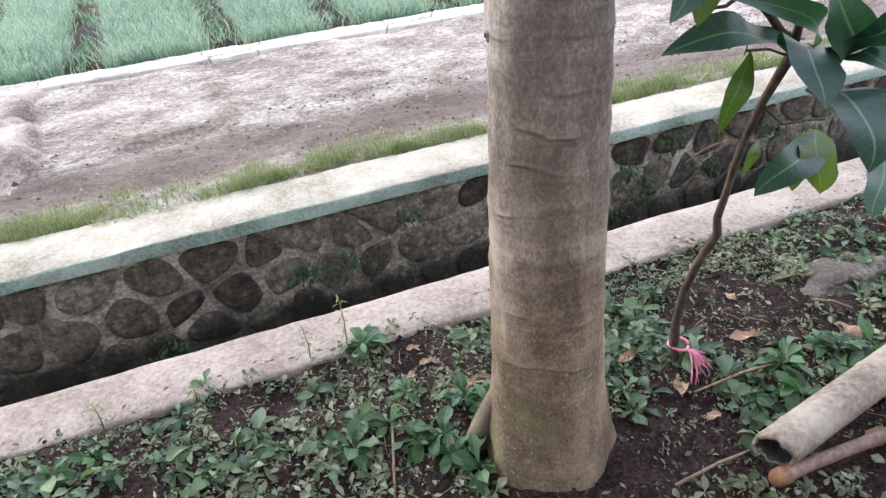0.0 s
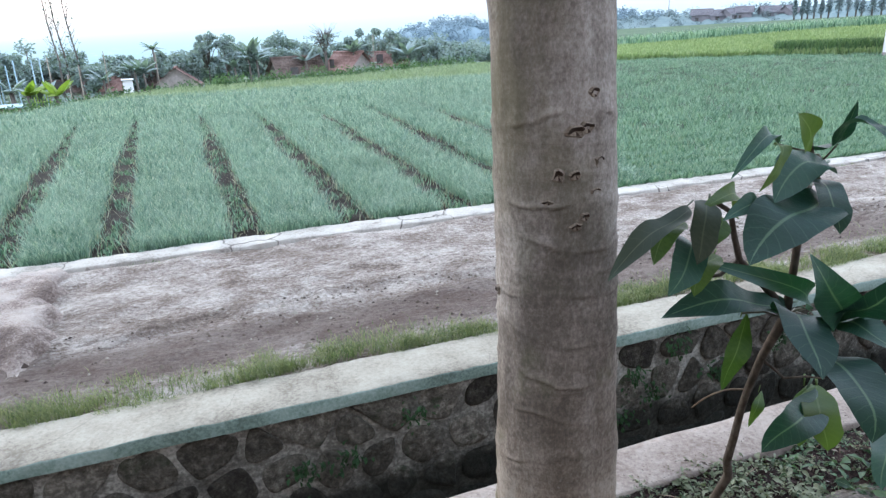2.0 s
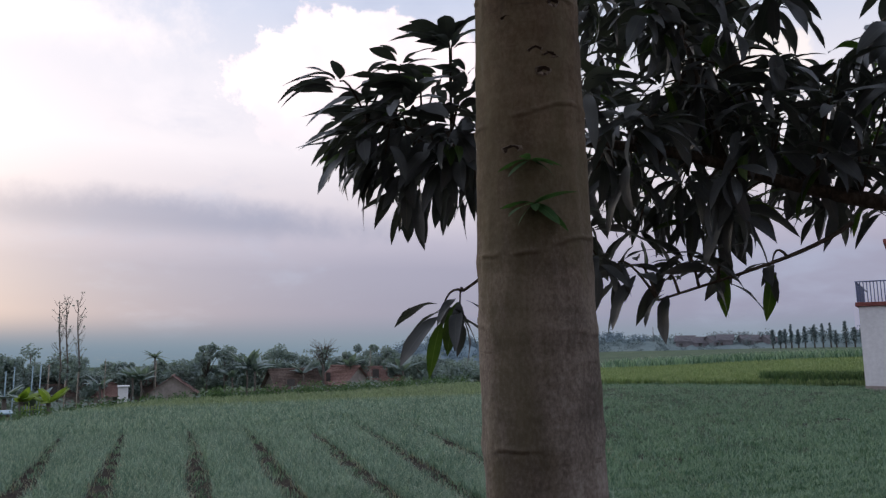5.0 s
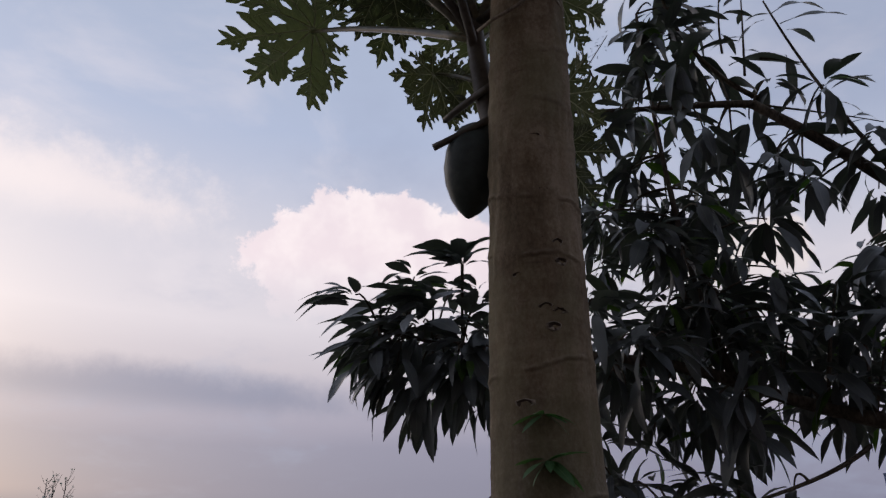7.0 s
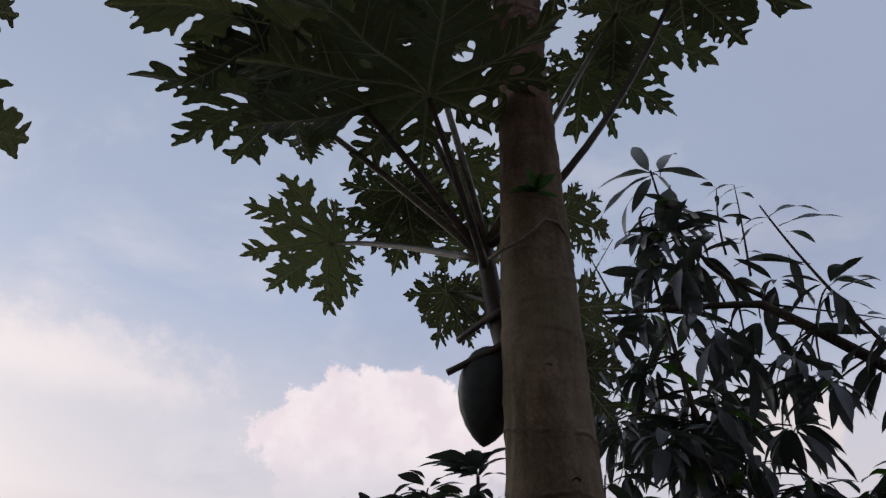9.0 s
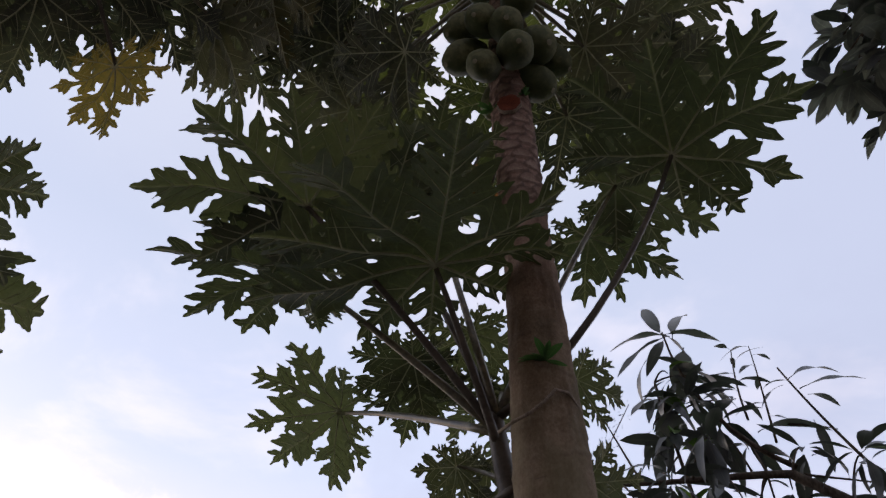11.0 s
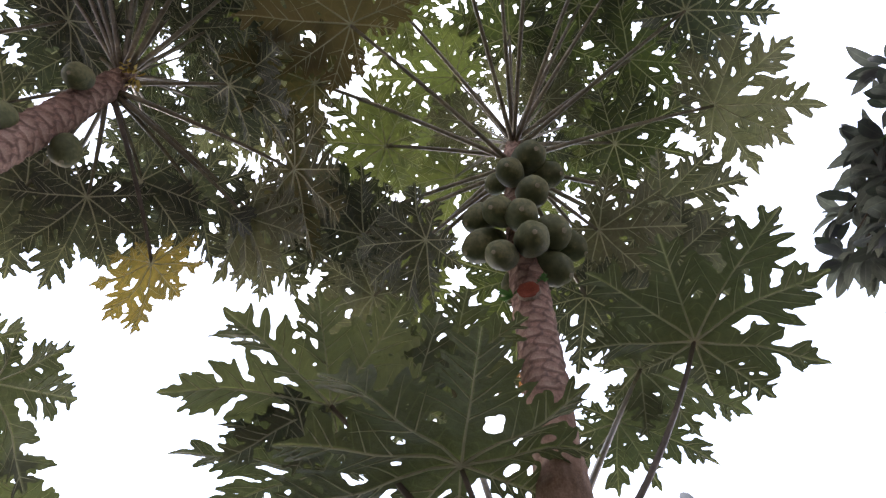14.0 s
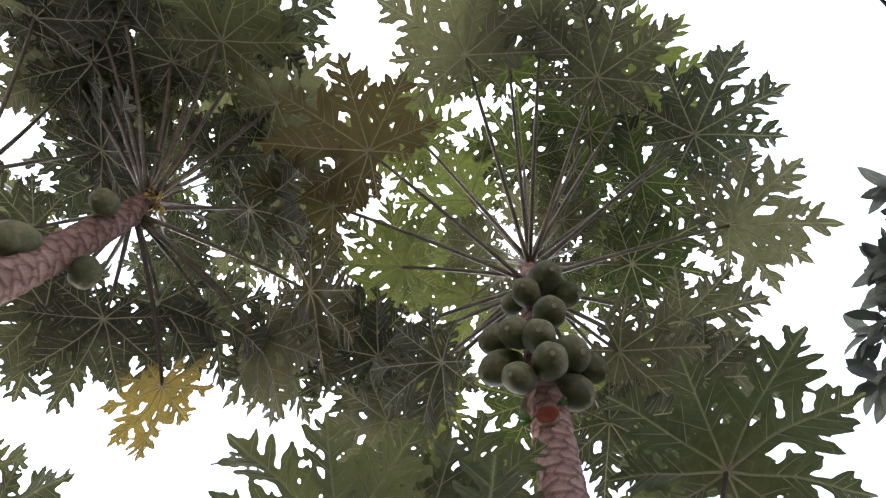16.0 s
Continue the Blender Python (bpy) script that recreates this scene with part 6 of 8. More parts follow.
# ---- the big mango tree whose boughs reach in behind the papaya ----
mango = thing("mango_tree", (2.75, 2.05, -0.05), "spreading mango tree with dark hanging leaves over the canal's edge", "mango tree")
BOUGHS = (((2.75, 2.05, -0.05), (2.72, 2.1, 0.7), (2.7, 2.15, 1.3), (2.45, 2.2, 1.95), 0.15, 0.09), ((2.45, 2.2, 1.95), (2.2, 2.25, 2.4), (1.9, 2.3, 3.0), (1.13, 2.3, 3.5), 0.045, 0.02),
         ((1.13, 2.3, 3.5), (0.95, 2.3, 3.51), (0.7, 2.32, 3.48), (0.36, 2.35, 3.5), 0.018, 0.008), ((1.62, 2.3, 3.2), (1.5, 2.3, 3.42), (1.37, 2.3, 3.68), (1.265, 2.3, 4.05), 0.011, 0.004),
         ((2.45, 2.2, 1.95), (2.1, 2.25, 2.15), (1.5, 2.3, 2.1), (0.9, 2.35, 2.35), 0.05, 0.02), ((0.9, 2.35, 2.35), (0.5, 2.4, 2.5), (0.0, 2.45, 2.45), (-0.40, 2.4, 2.55), 0.024, 0.008),
         ((1.3, 2.3, 2.12), (1.1, 2.2, 2.0), (0.9, 2.25, 1.95), (0.62, 2.3, 1.86), 0.009, 0.004), ((0.9, 2.35, 2.35), (0.8, 2.4, 2.7), (0.75, 2.4, 3.2), (0.72, 2.38, 4.05), 0.018, 0.006),
         ((2.45, 2.2, 1.95), (2.5, 1.9, 2.8), (2.2, 1.4, 3.7), (1.55, 0.8, 4.6), 0.06, 0.014), ((0.5, 2.42, 2.42), (0.3, 2.4, 2.2), (0.1, 2.35, 2.0), (-0.05, 2.32, 1.9), 0.010, 0.005))
limb_lines = []
for i, (a, b, c, d, r0, r1) in enumerate(BOUGHS):
    pts = curve_points(a, b, c, d, 12)
    limb_lines.append(pts)
    part("trunk" if i == 0 else "branch", tube(pts, [r0 + (r1 - r0) * k / 12 for k in range(13)], 10 if i < 2 else 7).mesh("limb", "mango_bark"), mango)
mr = random.Random(31)
twig_ends = []


def fill(n, xs, ys, zs, keep):
    made = 0
    while made < n:
        p = Vector((mr.uniform(*xs), mr.uniform(*ys), mr.uniform(*zs)))
        if keep(p.x, p.z) and all((p - q).length > 0.055 for q in twig_ends):
            twig_ends.append(p)
            made += 1


upper = knots((0.3, 3.45), (0.6, 3.62), (0.95, 3.62), (1.3, 3.5), (1.6, 3.25), (2.2, 3.0), (3.2, 2.8))
lower = knots((0.2, 2.05), (0.5, 2.05), (0.9, 2.06), (1.3, 2.12), (2.0, 2.2))
fill(118, (0.33, 1.85), (2.0, 3.0), (1.9, 3.6), lambda x, z: lower(x) + 0.1 < z < upper(x))
fill(66, (0.36, 1.95), (2.2, 3.2), (2.1, 3.0), lambda x, z: lower(x) + 0.12 < z < 2.85)
fill(42, (-0.52, 0.12), (2.2, 2.75), (2.30, 3.0), lambda x, z: (x + 0.2) ** 2 / 0.085 + (z - 2.58 - 0.06 * x) ** 2 / 0.06 < 1)
fill(26, (1.85, 3.3), (1.5, 2.9), (2.3, 3.4), lambda x, z: z < upper(x) + 0.3)
HIGH_TIPS = ((0.80, 2.40, 4.12), (0.92, 2.38, 4.06), (0.72, 2.40, 3.96), (1.0, 2.40, 3.94), (0.66, 2.40, 3.80), (0.83, 2.36, 3.92), (0.94, 2.36, 3.80), (0.96, 2.36, 3.69), (1.05, 2.4, 3.72), (1.22, 2.3, 3.62), (0.7, 2.3, 3.68), (0.88, 2.3, 3.64))
LOW_TIPS = ((-0.06, 2.34, 1.86), (-0.12, 2.33, 1.84), (-0.36, 2.4, 2.42), (0.0, 2.4, 2.32), (0.42, 2.32, 2.02), (0.57, 2.34, 1.98), (0.66, 2.3, 1.93), (0.75, 2.36, 2.02), (0.84, 2.3, 1.97), (1.02, 2.3, 1.99), (0.5, 2.35, 2.0))
for p in HIGH_TIPS + LOW_TIPS:
    twig_ends.append(Vector(p))
bough_tips = [Vector((1.68, 0.84, 4.6)) + Vector((mr.uniform(-0.27, 0.5), mr.uniform(-0.42, 0.5), mr.uniform(-0.25, 0.25))) for _ in range(84)]
made, rest = 0, {"mango_leaf": Shape(), "mango_leaf_young": Shape(), "mango_leaf_pale": Shape()}
leaf_source = {}
for k in rest:
    leaf_source[k] = []
    for i in range(4):
        q = Shape()
        rr = random.Random(60 + i)
        add_strip(q, (0.0, 0), 0.0, 1.0, LANCE, 7, 0, rr.uniform(0.25, 0.6), rr.uniform(0.15, 0.5), rr.uniform(0.08, 0.2), rr.uniform(0, 6))
        leaf_source[k].append(q)
for index, end in enumerate(twig_ends + bough_tips):
    bough = index >= len(twig_ends)
    line = min(limb_lines, key=lambda pts: min((p - end).length for p in pts))
    near = min(line, key=lambda p: (p - end).length)
    if (near - end).length > 0.02:
        t = tube(curve_points(near, near.lerp(end, 0.4) + UP * 0.04, near.lerp(end, 0.8) + UP * 0.05, end, 5), [0.006, 0.005, 0.0045, 0.004, 0.0035, 0.003], 5)
        part("twig", t.mesh("twig", "mango_bark"), mango)
    n = mr.randint(8, 12)
    sparse = end.z > 3.62 and not bough
    ahead = (end - near).normalized() if (near - end).length > 0.02 else UP
    for j in range(mr.randint(6, 10) if sparse or end.z < 2.05 else n):
        a = mr.uniform(0, 2 * math.pi)
        hang = mr.uniform(-0.5, 0.9) if sparse else mr.uniform(-0.45, 1.05) if not bough else mr.uniform(-0.5, 0.4)
        length = mr.uniform(0.13, 0.22) if sparse else mr.uniform(0.10, 0.22) if not bough else mr.uniform(0.09, 0.15)
        way_out = (Vector((math.cos(a) * math.cos(hang), math.sin(a) * math.cos(hang), -math.sin(hang))) + ahead * 0.35 + (end - Vector((0.02, 2.5, 2.45))).normalized() * (0.9 if end.x < 0.12 and end.z > 2.1 else 0.0)).normalized()
        if end.x < 0.12:  # these tips bow under their leaves
            way_out.z = min(way_out.z, 0.3)
        base = end + way_out * 0.025 + Vector((0, 0, mr.uniform(-0.05, 0.03)))
        m = leaf_pose(base, base + way_out * length, length * mr.uniform(0.10, 0.16) * (1.6 if bough else 1.0), UP, mr.uniform(-0.6, 0.6))
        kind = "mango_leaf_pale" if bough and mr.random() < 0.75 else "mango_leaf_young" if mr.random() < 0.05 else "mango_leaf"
        in_view = end.x < 1.8
        if made < 300 and in_view and not bough and (j % 2 == 0 or end.x < 0.1):
            part("leaf", MANGO[kind][mr.randint(0, 3)], mango, m)
            made += 1
        else:
            q = leaf_source[kind][mr.randint(0, 3)]
            rest[kind].add([m @ p for p in q.v], q.f, q.uv)
for k, q in rest.items():
    if q.v:
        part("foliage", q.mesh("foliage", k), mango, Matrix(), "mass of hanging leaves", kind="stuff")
# long outer shoots with single leaves, standing clear of the mass
SHOOTS_OUT = (((1.19, 2.36, 3.57), (0.98, 2.36, 3.69), (0.82, 2.36, 3.96), (0.82, 2.36, 4.35)),
              ((1.15, 2.36, 3.69), (1.17, 2.36, 3.86), (1.20, 2.36, 4.09), (1.21, 2.36, 4.24)),
              ((1.07, 2.36, 3.81), (1.07, 2.36, 3.96), (1.09, 2.36, 4.09), (1.12, 2.36, 4.22)),
              ((1.18, 2.36, 3.54), (1.36, 2.36, 3.51), (1.52, 2.36, 3.49), (1.69, 2.36, 3.45)),
              ((0.54, 2.36, 3.54), (0.50, 2.36, 3.65), (0.47, 2.36, 3.76), (0.44, 2.36, 3.84)),
              ((1.23, 2.36, 3.78), (1.29, 2.36, 3.78), (1.37, 2.36, 3.77), (1.43, 2.36, 3.75)))
ROSETTE = ((0.82, 4.33, 0.58, 4.39, 38), (0.81, 4.31, 0.53, 4.16, 30), (0.81, 4.29, 0.70, 4.15, 31), (0.85, 4.34, 1.06, 4.36, 30), (0.85, 4.31, 1.00, 4.16, 36), (0.81, 4.35, 0.75, 4.59, 38), (0.87, 4.34, 0.94, 4.61, 42))
STEM_LEAVES = ((0.89, 4.22, 0.81, 4.01, 63), (0.77, 4.03, 0.65, 3.91, 46), (0.81, 4.03, 0.69, 3.83, 26), (0.69, 4.15, 0.57, 4.00, 29), (0.91, 4.09, 1.05, 4.02, 39), (0.93, 3.96, 1.06, 3.83, 47), (0.84, 3.96, 0.96, 3.73, 47), (0.77, 3.86, 0.68, 3.68, 51))
SHOOT_TIPS = ((1.27, 3.99, 1.15, 3.96, 22), (1.35, 4.05, 1.56, 4.20, 25), (1.39, 3.99, 1.65, 4.08, 20), (1.39, 3.94, 1.51, 3.97, 27), (1.35, 3.78, 1.36, 3.60, 26), (1.49, 3.64, 1.68, 3.77, 33), (1.54, 3.55, 1.61, 3.49, 27), (1.12, 3.76, 1.34, 3.87, 37))
for i, line in enumerate(SHOOTS_OUT):
    pts = curve_points(*line, 8)
    thick = 0.013 if i == 0 else 0.006
    part("branch", tube(pts, [thick * (1 - 0.08 * k) for k in range(9)], 6).mesh("branch", "mango_bark"), mango)
    for k in range(2, 9) if i in (1, 2, 3) else ():
        a = 2.6 * k + i
        way_out = Vector((math.cos(a), 0.5 * math.sin(a), mr.uniform(-0.2, 0.5))).normalized()
        base = pts[k] + way_out * 0.02
        length = mr.uniform(0.07, 0.13)
        part("leaf", MANGO["mango_leaf"][k % 4], mango, leaf_pose(base, base + way_out * length, length * mr.uniform(0.12, 0.2), Vector((0, -0.6, 1)), mr.uniform(-0.8, 0.8)))
for i, (x0, z0, x1, z1, half) in enumerate(ROSETTE + STEM_LEAVES + SHOOT_TIPS):
    depth = mr.uniform(-0.05, 0.05)
    part("leaf", MANGO["mango_leaf"][i % 4], mango, leaf_pose(Vector((x0, 2.36, z0)), Vector((x1, 2.36 + depth, z1)), half / 1100, Vector((0.3 * math.sin(i), -0.45, 1.0)), mr.uniform(-0.5, 0.5)))
# flower spike standing up behind the trunk
spike = Shape()
for i in range(60):
    t = mr.random()
    p = Vector((0.36, 2.35, 3.55)).lerp(Vector((0.55, 2.32, 3.86)), t) + Vector((mr.gauss(0, 0.02), mr.gauss(0, 0.02), mr.gauss(0, 0.02)))
    add_strip(spike, (0, 0), mr.uniform(0, 6), 0.014, LANCE, 2, 0)
    spike.v[-9:] = [v + p for v in spike.v[-9:]]
t = tube([(0.34, 2.36, 3.50), (0.45, 2.34, 3.7), (0.56, 2.32, 3.88)], [0.004, 0.003, 0.002], 5)
spike.add(t.v, t.f)
part("flower_spike", spike.mesh("flower_spike", "twig"), mango)


# ---- garden floor ----
gr = random.Random(9)


def oval_leaf(s, at, heading, length, half, rise, roll=0.0, seg=5):
    q = Shape()
    oval = knots((0, 0.03), (0.2, half * 0.28), (0.45, half * 0.75), (0.7, half), (0.88, half * 0.72), (1, 0.0))
    add_strip(q, (0.0, 0), 0.0, length, oval, seg, 0, 0.25 + 0.5 * abs(math.sin(heading * 7 + length * 300)), 0.15 + 0.5 * abs(math.sin(heading * 3 + length * 170)), 0.38, heading)
    m = Matrix.Translation(at) @ Matrix.Rotation(heading, 4, "Z") @ Matrix.Rotation(-rise, 4, "Y") @ Matrix.Rotation(roll, 4, "X")
    s.add([m @ p for p in q.v], q.f, q.uv)


def weed_plant(s, at, size, leaves, r, seg=5):
    for i in range(leaves):
        a = i * 2.4 + r.uniform(-0.5, 0.5)
        lift = r.uniform(0.0, 0.5) * size
        oval_leaf(s, Vector(at) + Vector((math.cos(a), math.sin(a), 0)) * size * 0.12 + UP * lift, a, size * r.uniform(0.4, 1.3), r.uniform(0.2, 0.38), r.uniform(-0.3, 1.0), r.uniform(-0.9, 0.9), seg)


def bare(u, v):
    """Where the soil lies open between the weeds."""
    spots = ((-0.17, 1.50, 0.13, 0.09), (0.36, 1.50, 0.12, 0.10), (0.78, 0.88, 0.25, 0.13), (0.92, 1.02, 0.14, 0.08), (1.40, 1.16, 0.30, 0.13), (1.18, 1.32, 0.12, 0.07), (1.25, 0.72, 0.35, 0.09), (0.50, 0.88, 0.2, 0.1), (1.95, 0.85, 0.3, 0.2), (1.27, 1.34, 0.20, 0.10), (1.15, 1.24, 0.15, 0.08))
    return any(((u - a) / c) ** 2 + ((v - b) / d) ** 2 < 1 for a, b, c, d in spots)


weeds, dusty = Shape(), Shape()
trunk_u, trunk_v = CU * 0.105 + SU * 1.165, -SU * 0.105 + CU * 1.165
count = 0
while count < 2700:
    u, v = gr.uniform(-1.5, 2.6), gr.uniform(0.35, 1.66)
    if bare(u, v) or math.hypot(u - trunk_u, v - trunk_v) < 0.2:
        if gr.random() > 0.06 or math.hypot(u - trunk_u, v - trunk_v) < 0.2:
            continue
    if v > 1.6 and gr.random() > 0.35:
        continue
    if noise.noise(Vector((u * 3.1, v * 3.1, 2.0))) < -0.22 and gr.random() > 0.2:
        continue
    dust = noise.noise(Vector((u * 1.7, v * 1.7, 5.0))) + gr.uniform(-0.25, 0.25) > -0.08
    small = dust or v > 1.45
    p = land(u, v, ground_z(u, v) + 0.002)
    weed_plant(dusty if dust else weeds, p, gr.uniform(0.014, 0.032) if small else gr.uniform(0.022, 0.052), gr.randint(5, 9), gr)
    count += 1
for i in range(3800):  # creeping tiny leaves between them
    u, v = gr.uniform(-1.5, 2.6), gr.uniform(0.35, 1.64)
    if math.hypot(u - trunk_u, v - trunk_v) < 0.2 or (bare(u, v) and gr.random() > 0.15):
        continue
    weed_plant(dusty if gr.random() < 0.6 else weeds, land(u, v, ground_z(u, v) + 0.002), gr.uniform(0.009, 0.018), 4, gr)
for i in range(5200):  # the finest seedlings, thick about the sapling and along the canal's edge
    u, v = (gr.gauss(1.05, 0.30), gr.gauss(1.22, 0.2)) if i % 3 else (gr.uniform(-1.4, 2.4), gr.gauss(1.52, 0.1))
    if not 0.4 < v < 1.66 or math.hypot(u - trunk_u, v - trunk_v) < 0.17 or (bare(u, v) and gr.random() > 0.25):
        continue
    weed_plant(dusty if gr.random() < 0.75 else weeds, land(u, v, ground_z(u, v) + 0.002), gr.uniform(0.006, 0.014), 4, gr, 3)
for i in range(1700):  # thinner growth over the rest of the garden
    u, v = gr.uniform(-5.5, 7.5), gr.uniform(-2.2, 1.6)
    if -1.5 < u < 2.6 and v > 0.35 or math.hypot(u - trunk_u, v - trunk_v) < 0.2:
        continue
    weed_plant(dusty if gr.random() < 0.5 else weeds, land(u, v, ground_z(u, v) + 0.002), gr.uniform(0.03, 0.07), 6, gr)
single("weed_cover", weeds.mesh("weed_cover", "weed"), Matrix(), "low green broad-leaved weeds covering the garden soil", "weeds", kind="stuff")
single("dusty_weeds", dusty.mesh("dusty_weeds", "weed_dusty"), Matrix(), "small dusty grey-green weeds on the soil", "weeds", kind="stuff")
# bigger rosettes that stand out
for u, v, size, n in ((0.20, 1.60, 0.11, 12), (0.52, 1.50, 0.10, 11), (0.42, 1.18, 0.12, 12), (0.33, 1.02, 0.11, 11), (1.28, 1.02, 0.10, 12), (1.42, 0.97, 0.10, 10), (1.75, 1.02, 0.10, 12), (1.93, 1.05, 0.12, 12),
                      (1.14, 1.42, 0.09, 9), (1.0, 1.33, 0.09, 8), (-0.35, 1.55, 0.10, 10), (-0.75, 1.45, 0.10, 10), (0.02, 1.48, 0.09, 9), (1.62, 0.86, 0.09, 9), (2.1, 1.2, 0.1, 9)):
    s = Shape()
    weed_plant(s, (0, 0, 0), size * 0.50, n + 9, gr)
    plant = single("weed_plant", s.mesh("weed_plant", "weed_lush" if size > 0.1 else "weed"), Matrix.Translation(land(u, v, ground_z(u, v) + 0.003)), "bushy green weed standing out of the low cover", "weed", "weeds in the garden")
for i, (u, v) in enumerate(((0.17, 1.25), (0.22, 1.17), (0.29, 1.15), (0.25, 1.34), (0.30, 1.08), (1.24, 0.98), (1.38, 1.00), (1.38, 0.90), (1.52, 0.94), (1.09, 0.93), (0.39, 1.25), (0.06, 1.21), (-0.57, 1.49), (-0.66, 1.45), (1.20, 0.88))):
    s = Shape()
    weed_plant(s, (0, 0, 0), 0.042 + 0.010 * (i % 3), 18 + i % 4, gr)
    single("weed_plant", s.mesh("weed_plant", "weed_lush"), Matrix.Translation(land(u, v, ground_z(u, v) + 0.003)), "lush bright green weed clump in the garden", "weed", "weeds in the garden")
# thin upright seed stalks
for u, v, tall in ((0.16, 1.64, 0.20), (0.04, 1.63, 0.12), (-0.55, 1.60, 0.10), (-0.3, 1.6, 0.07)):
    base = land(u, v, -0.02)
    st = thing("weed_stalk", tuple(base), "thin upright flowering weed stalk at the canal's edge", "weed", "weed stalks")
    part("stem", tube([base, base + Vector((0.004, 0, tall * 0.5)), base + Vector((-0.004, 0.003, tall))], [0.0022, 0.0017, 0.001], 5).mesh("stem", "grass"), st)
    s = Shape()
    for i in range(16):
        oval_leaf(s, base + Vector((0, 0, tall * (0.25 + 0.75 * i / 16))), i * 2.4, 0.022, 0.12, gr.uniform(0.2, 0.9))
    part("foliage", s.mesh("foliage", "grass"), st)

# clods and pebbles of the soil, dry straw
clods = Shape()
for i in range(4200):
    u, v = gr.uniform(-1.4, 2.5), gr.uniform(0.4, 1.62)
    rad = gr.uniform(0.0025, 0.010) * (1.6 if gr.random() < 0.05 else 1.0)
    c = land(u, v, ground_z(u, v) + rad * 0.3)
    ring = [c + Vector((math.cos(k * 1.257 + i) * rad * gr.uniform(0.7, 1.2), math.sin(k * 1.257 + i) * rad * gr.uniform(0.7, 1.2), 0)) for k in range(5)]
    clods.add(ring + [c + UP * rad * gr.uniform(0.6, 1.1)], [(k, (k + 1) % 5, 5) for k in range(5)])
single("soil_clods", clods.mesh("soil_clods", "soil", False), Matrix(), "dark crumbs and clods lying on the soil", "soil", kind="stuff")
straw = Shape()
for i in range(260):
    u, v = gr.uniform(-1.3, 2.4), gr.uniform(0.45, 1.66)
    a, l = gr.uniform(0, 6.28), gr.uniform(0.02, 0.09)
    p = land(u, v, ground_z(u, v) + 0.006)
    d = Vector((math.cos(a), math.sin(a), gr.uniform(-0.05, 0.15))) * l
    t = tube([p, p + d * 0.5 + UP * 0.004, p + d], 0.0012, 4)
    straw.add(t.v, t.f)
single("straw", straw.mesh("straw", "twig"), Matrix(), "dry straw and little twigs strewn about", "straw", kind="stuff")


litter = Shape()
for i in range(6500):
    u, v = gr.uniform(-1.4, 2.5), gr.uniform(0.4, 1.68)
    l, a = gr.uniform(0.002, 0.006) if i % 3 else gr.uniform(0.005, 0.014), gr.uniform(0, 6.28)
    p = land(u, v, (ground_z(u, v) if v < 1.6 else -0.006) + 0.006)
    x, y = Vector((math.cos(a), math.sin(a), gr.uniform(-0.3, 0.3))) * l, Vector((-math.sin(a), math.cos(a), gr.uniform(-0.3, 0.3))) * l * gr.uniform(0.2, 0.5)
    litter.add([p - x, p - y + UP * 0.002, p + x, p + y], [(0, 1, 2, 3)])
single("leaf_litter", litter.mesh("leaf_litter", "litter"), Matrix(), "crumbled pale dry leaf bits scattered over the soil", "litter", kind="stuff")


def dry_leaf(u, v, length, half, turn, curl, lift=0.012, mat="dry_leaf"):
    s = Shape()
    prof = knots((0, 0.02), (0.2, half * 0.7), (0.5, half), (0.8, half * 0.6), (1, 0.0))
    add_strip(s, (-length / 2, 0), 0.0, length, prof, 8, 0.0, 0.12, curl, 0.5, turn)
    tri = s.mesh("dry_leaf", mat)
    return single("dry_leaf", tri, Matrix.Translation(land(u, v, ground_z(u, v) + lift)) @ Matrix.Rotation(turn, 4, "Z") @ Matrix.Rotation(gr.uniform(-0.2, 0.2), 4, "Y"),
                  "curled brown dry leaf lying on the soil", "dry leaf", "dry leaves")


for row in ((0.44, 1.31, 0.13, 0.17, 0.5, 0.5), (0.30, 1.43, 0.07, 0.22, 1.2, 0.6), (0.36, 1.45, 0.06, 0.25, 0.3, 0.6), (1.24, 1.12, 0.11, 0.22, 0.1, 0.5), (1.52, 1.02, 0.10, 0.25, 2.0, 0.7), (0.88, 1.19, 0.09, 0.25, 0.6, 0.6),
            (0.93, 1.03, 0.07, 0.3, 1.3, 0.6), (1.38, 0.80, 0.13, 0.28, -0.3, 0.5), (1.27, 0.70, 0.10, 0.3, 0.4, 0.6), (0.34, 1.52, 0.05, 0.3, 0.0, 0.6), (1.33, 1.3, 0.05, 0.3, 2.0, 0.5), (1.8, 1.22, 0.06, 0.25, 1.0, 0.5), (0.95, 0.92, 0.05, 0.3, 0.4, 0.4)):
    dry_leaf(*row)
# straight dry sticks
for a, b, rad in (((0.11, 1.02), (0.20, 1.31), 0.0035), ((1.48, 1.28), (1.62, 1.26), 0.003), ((1.52, 1.16), (1.60, 1.08), 0.004), ((0.95, 1.0), (1.25, 0.99), 0.0035), ((0.72, 0.78), (0.98, 0.80), 0.004)):
    p, q = land(*a, ground_z(*a) + 0.016), land(*b, ground_z(*b) + 0.012)
    single("stick", tube([p, p.lerp(q, 0.5) + UP * 0.01, q], rad, 6).mesh("stick", "twig"), Matrix(), "thin dry stick lying on the ground", "stick", "sticks")

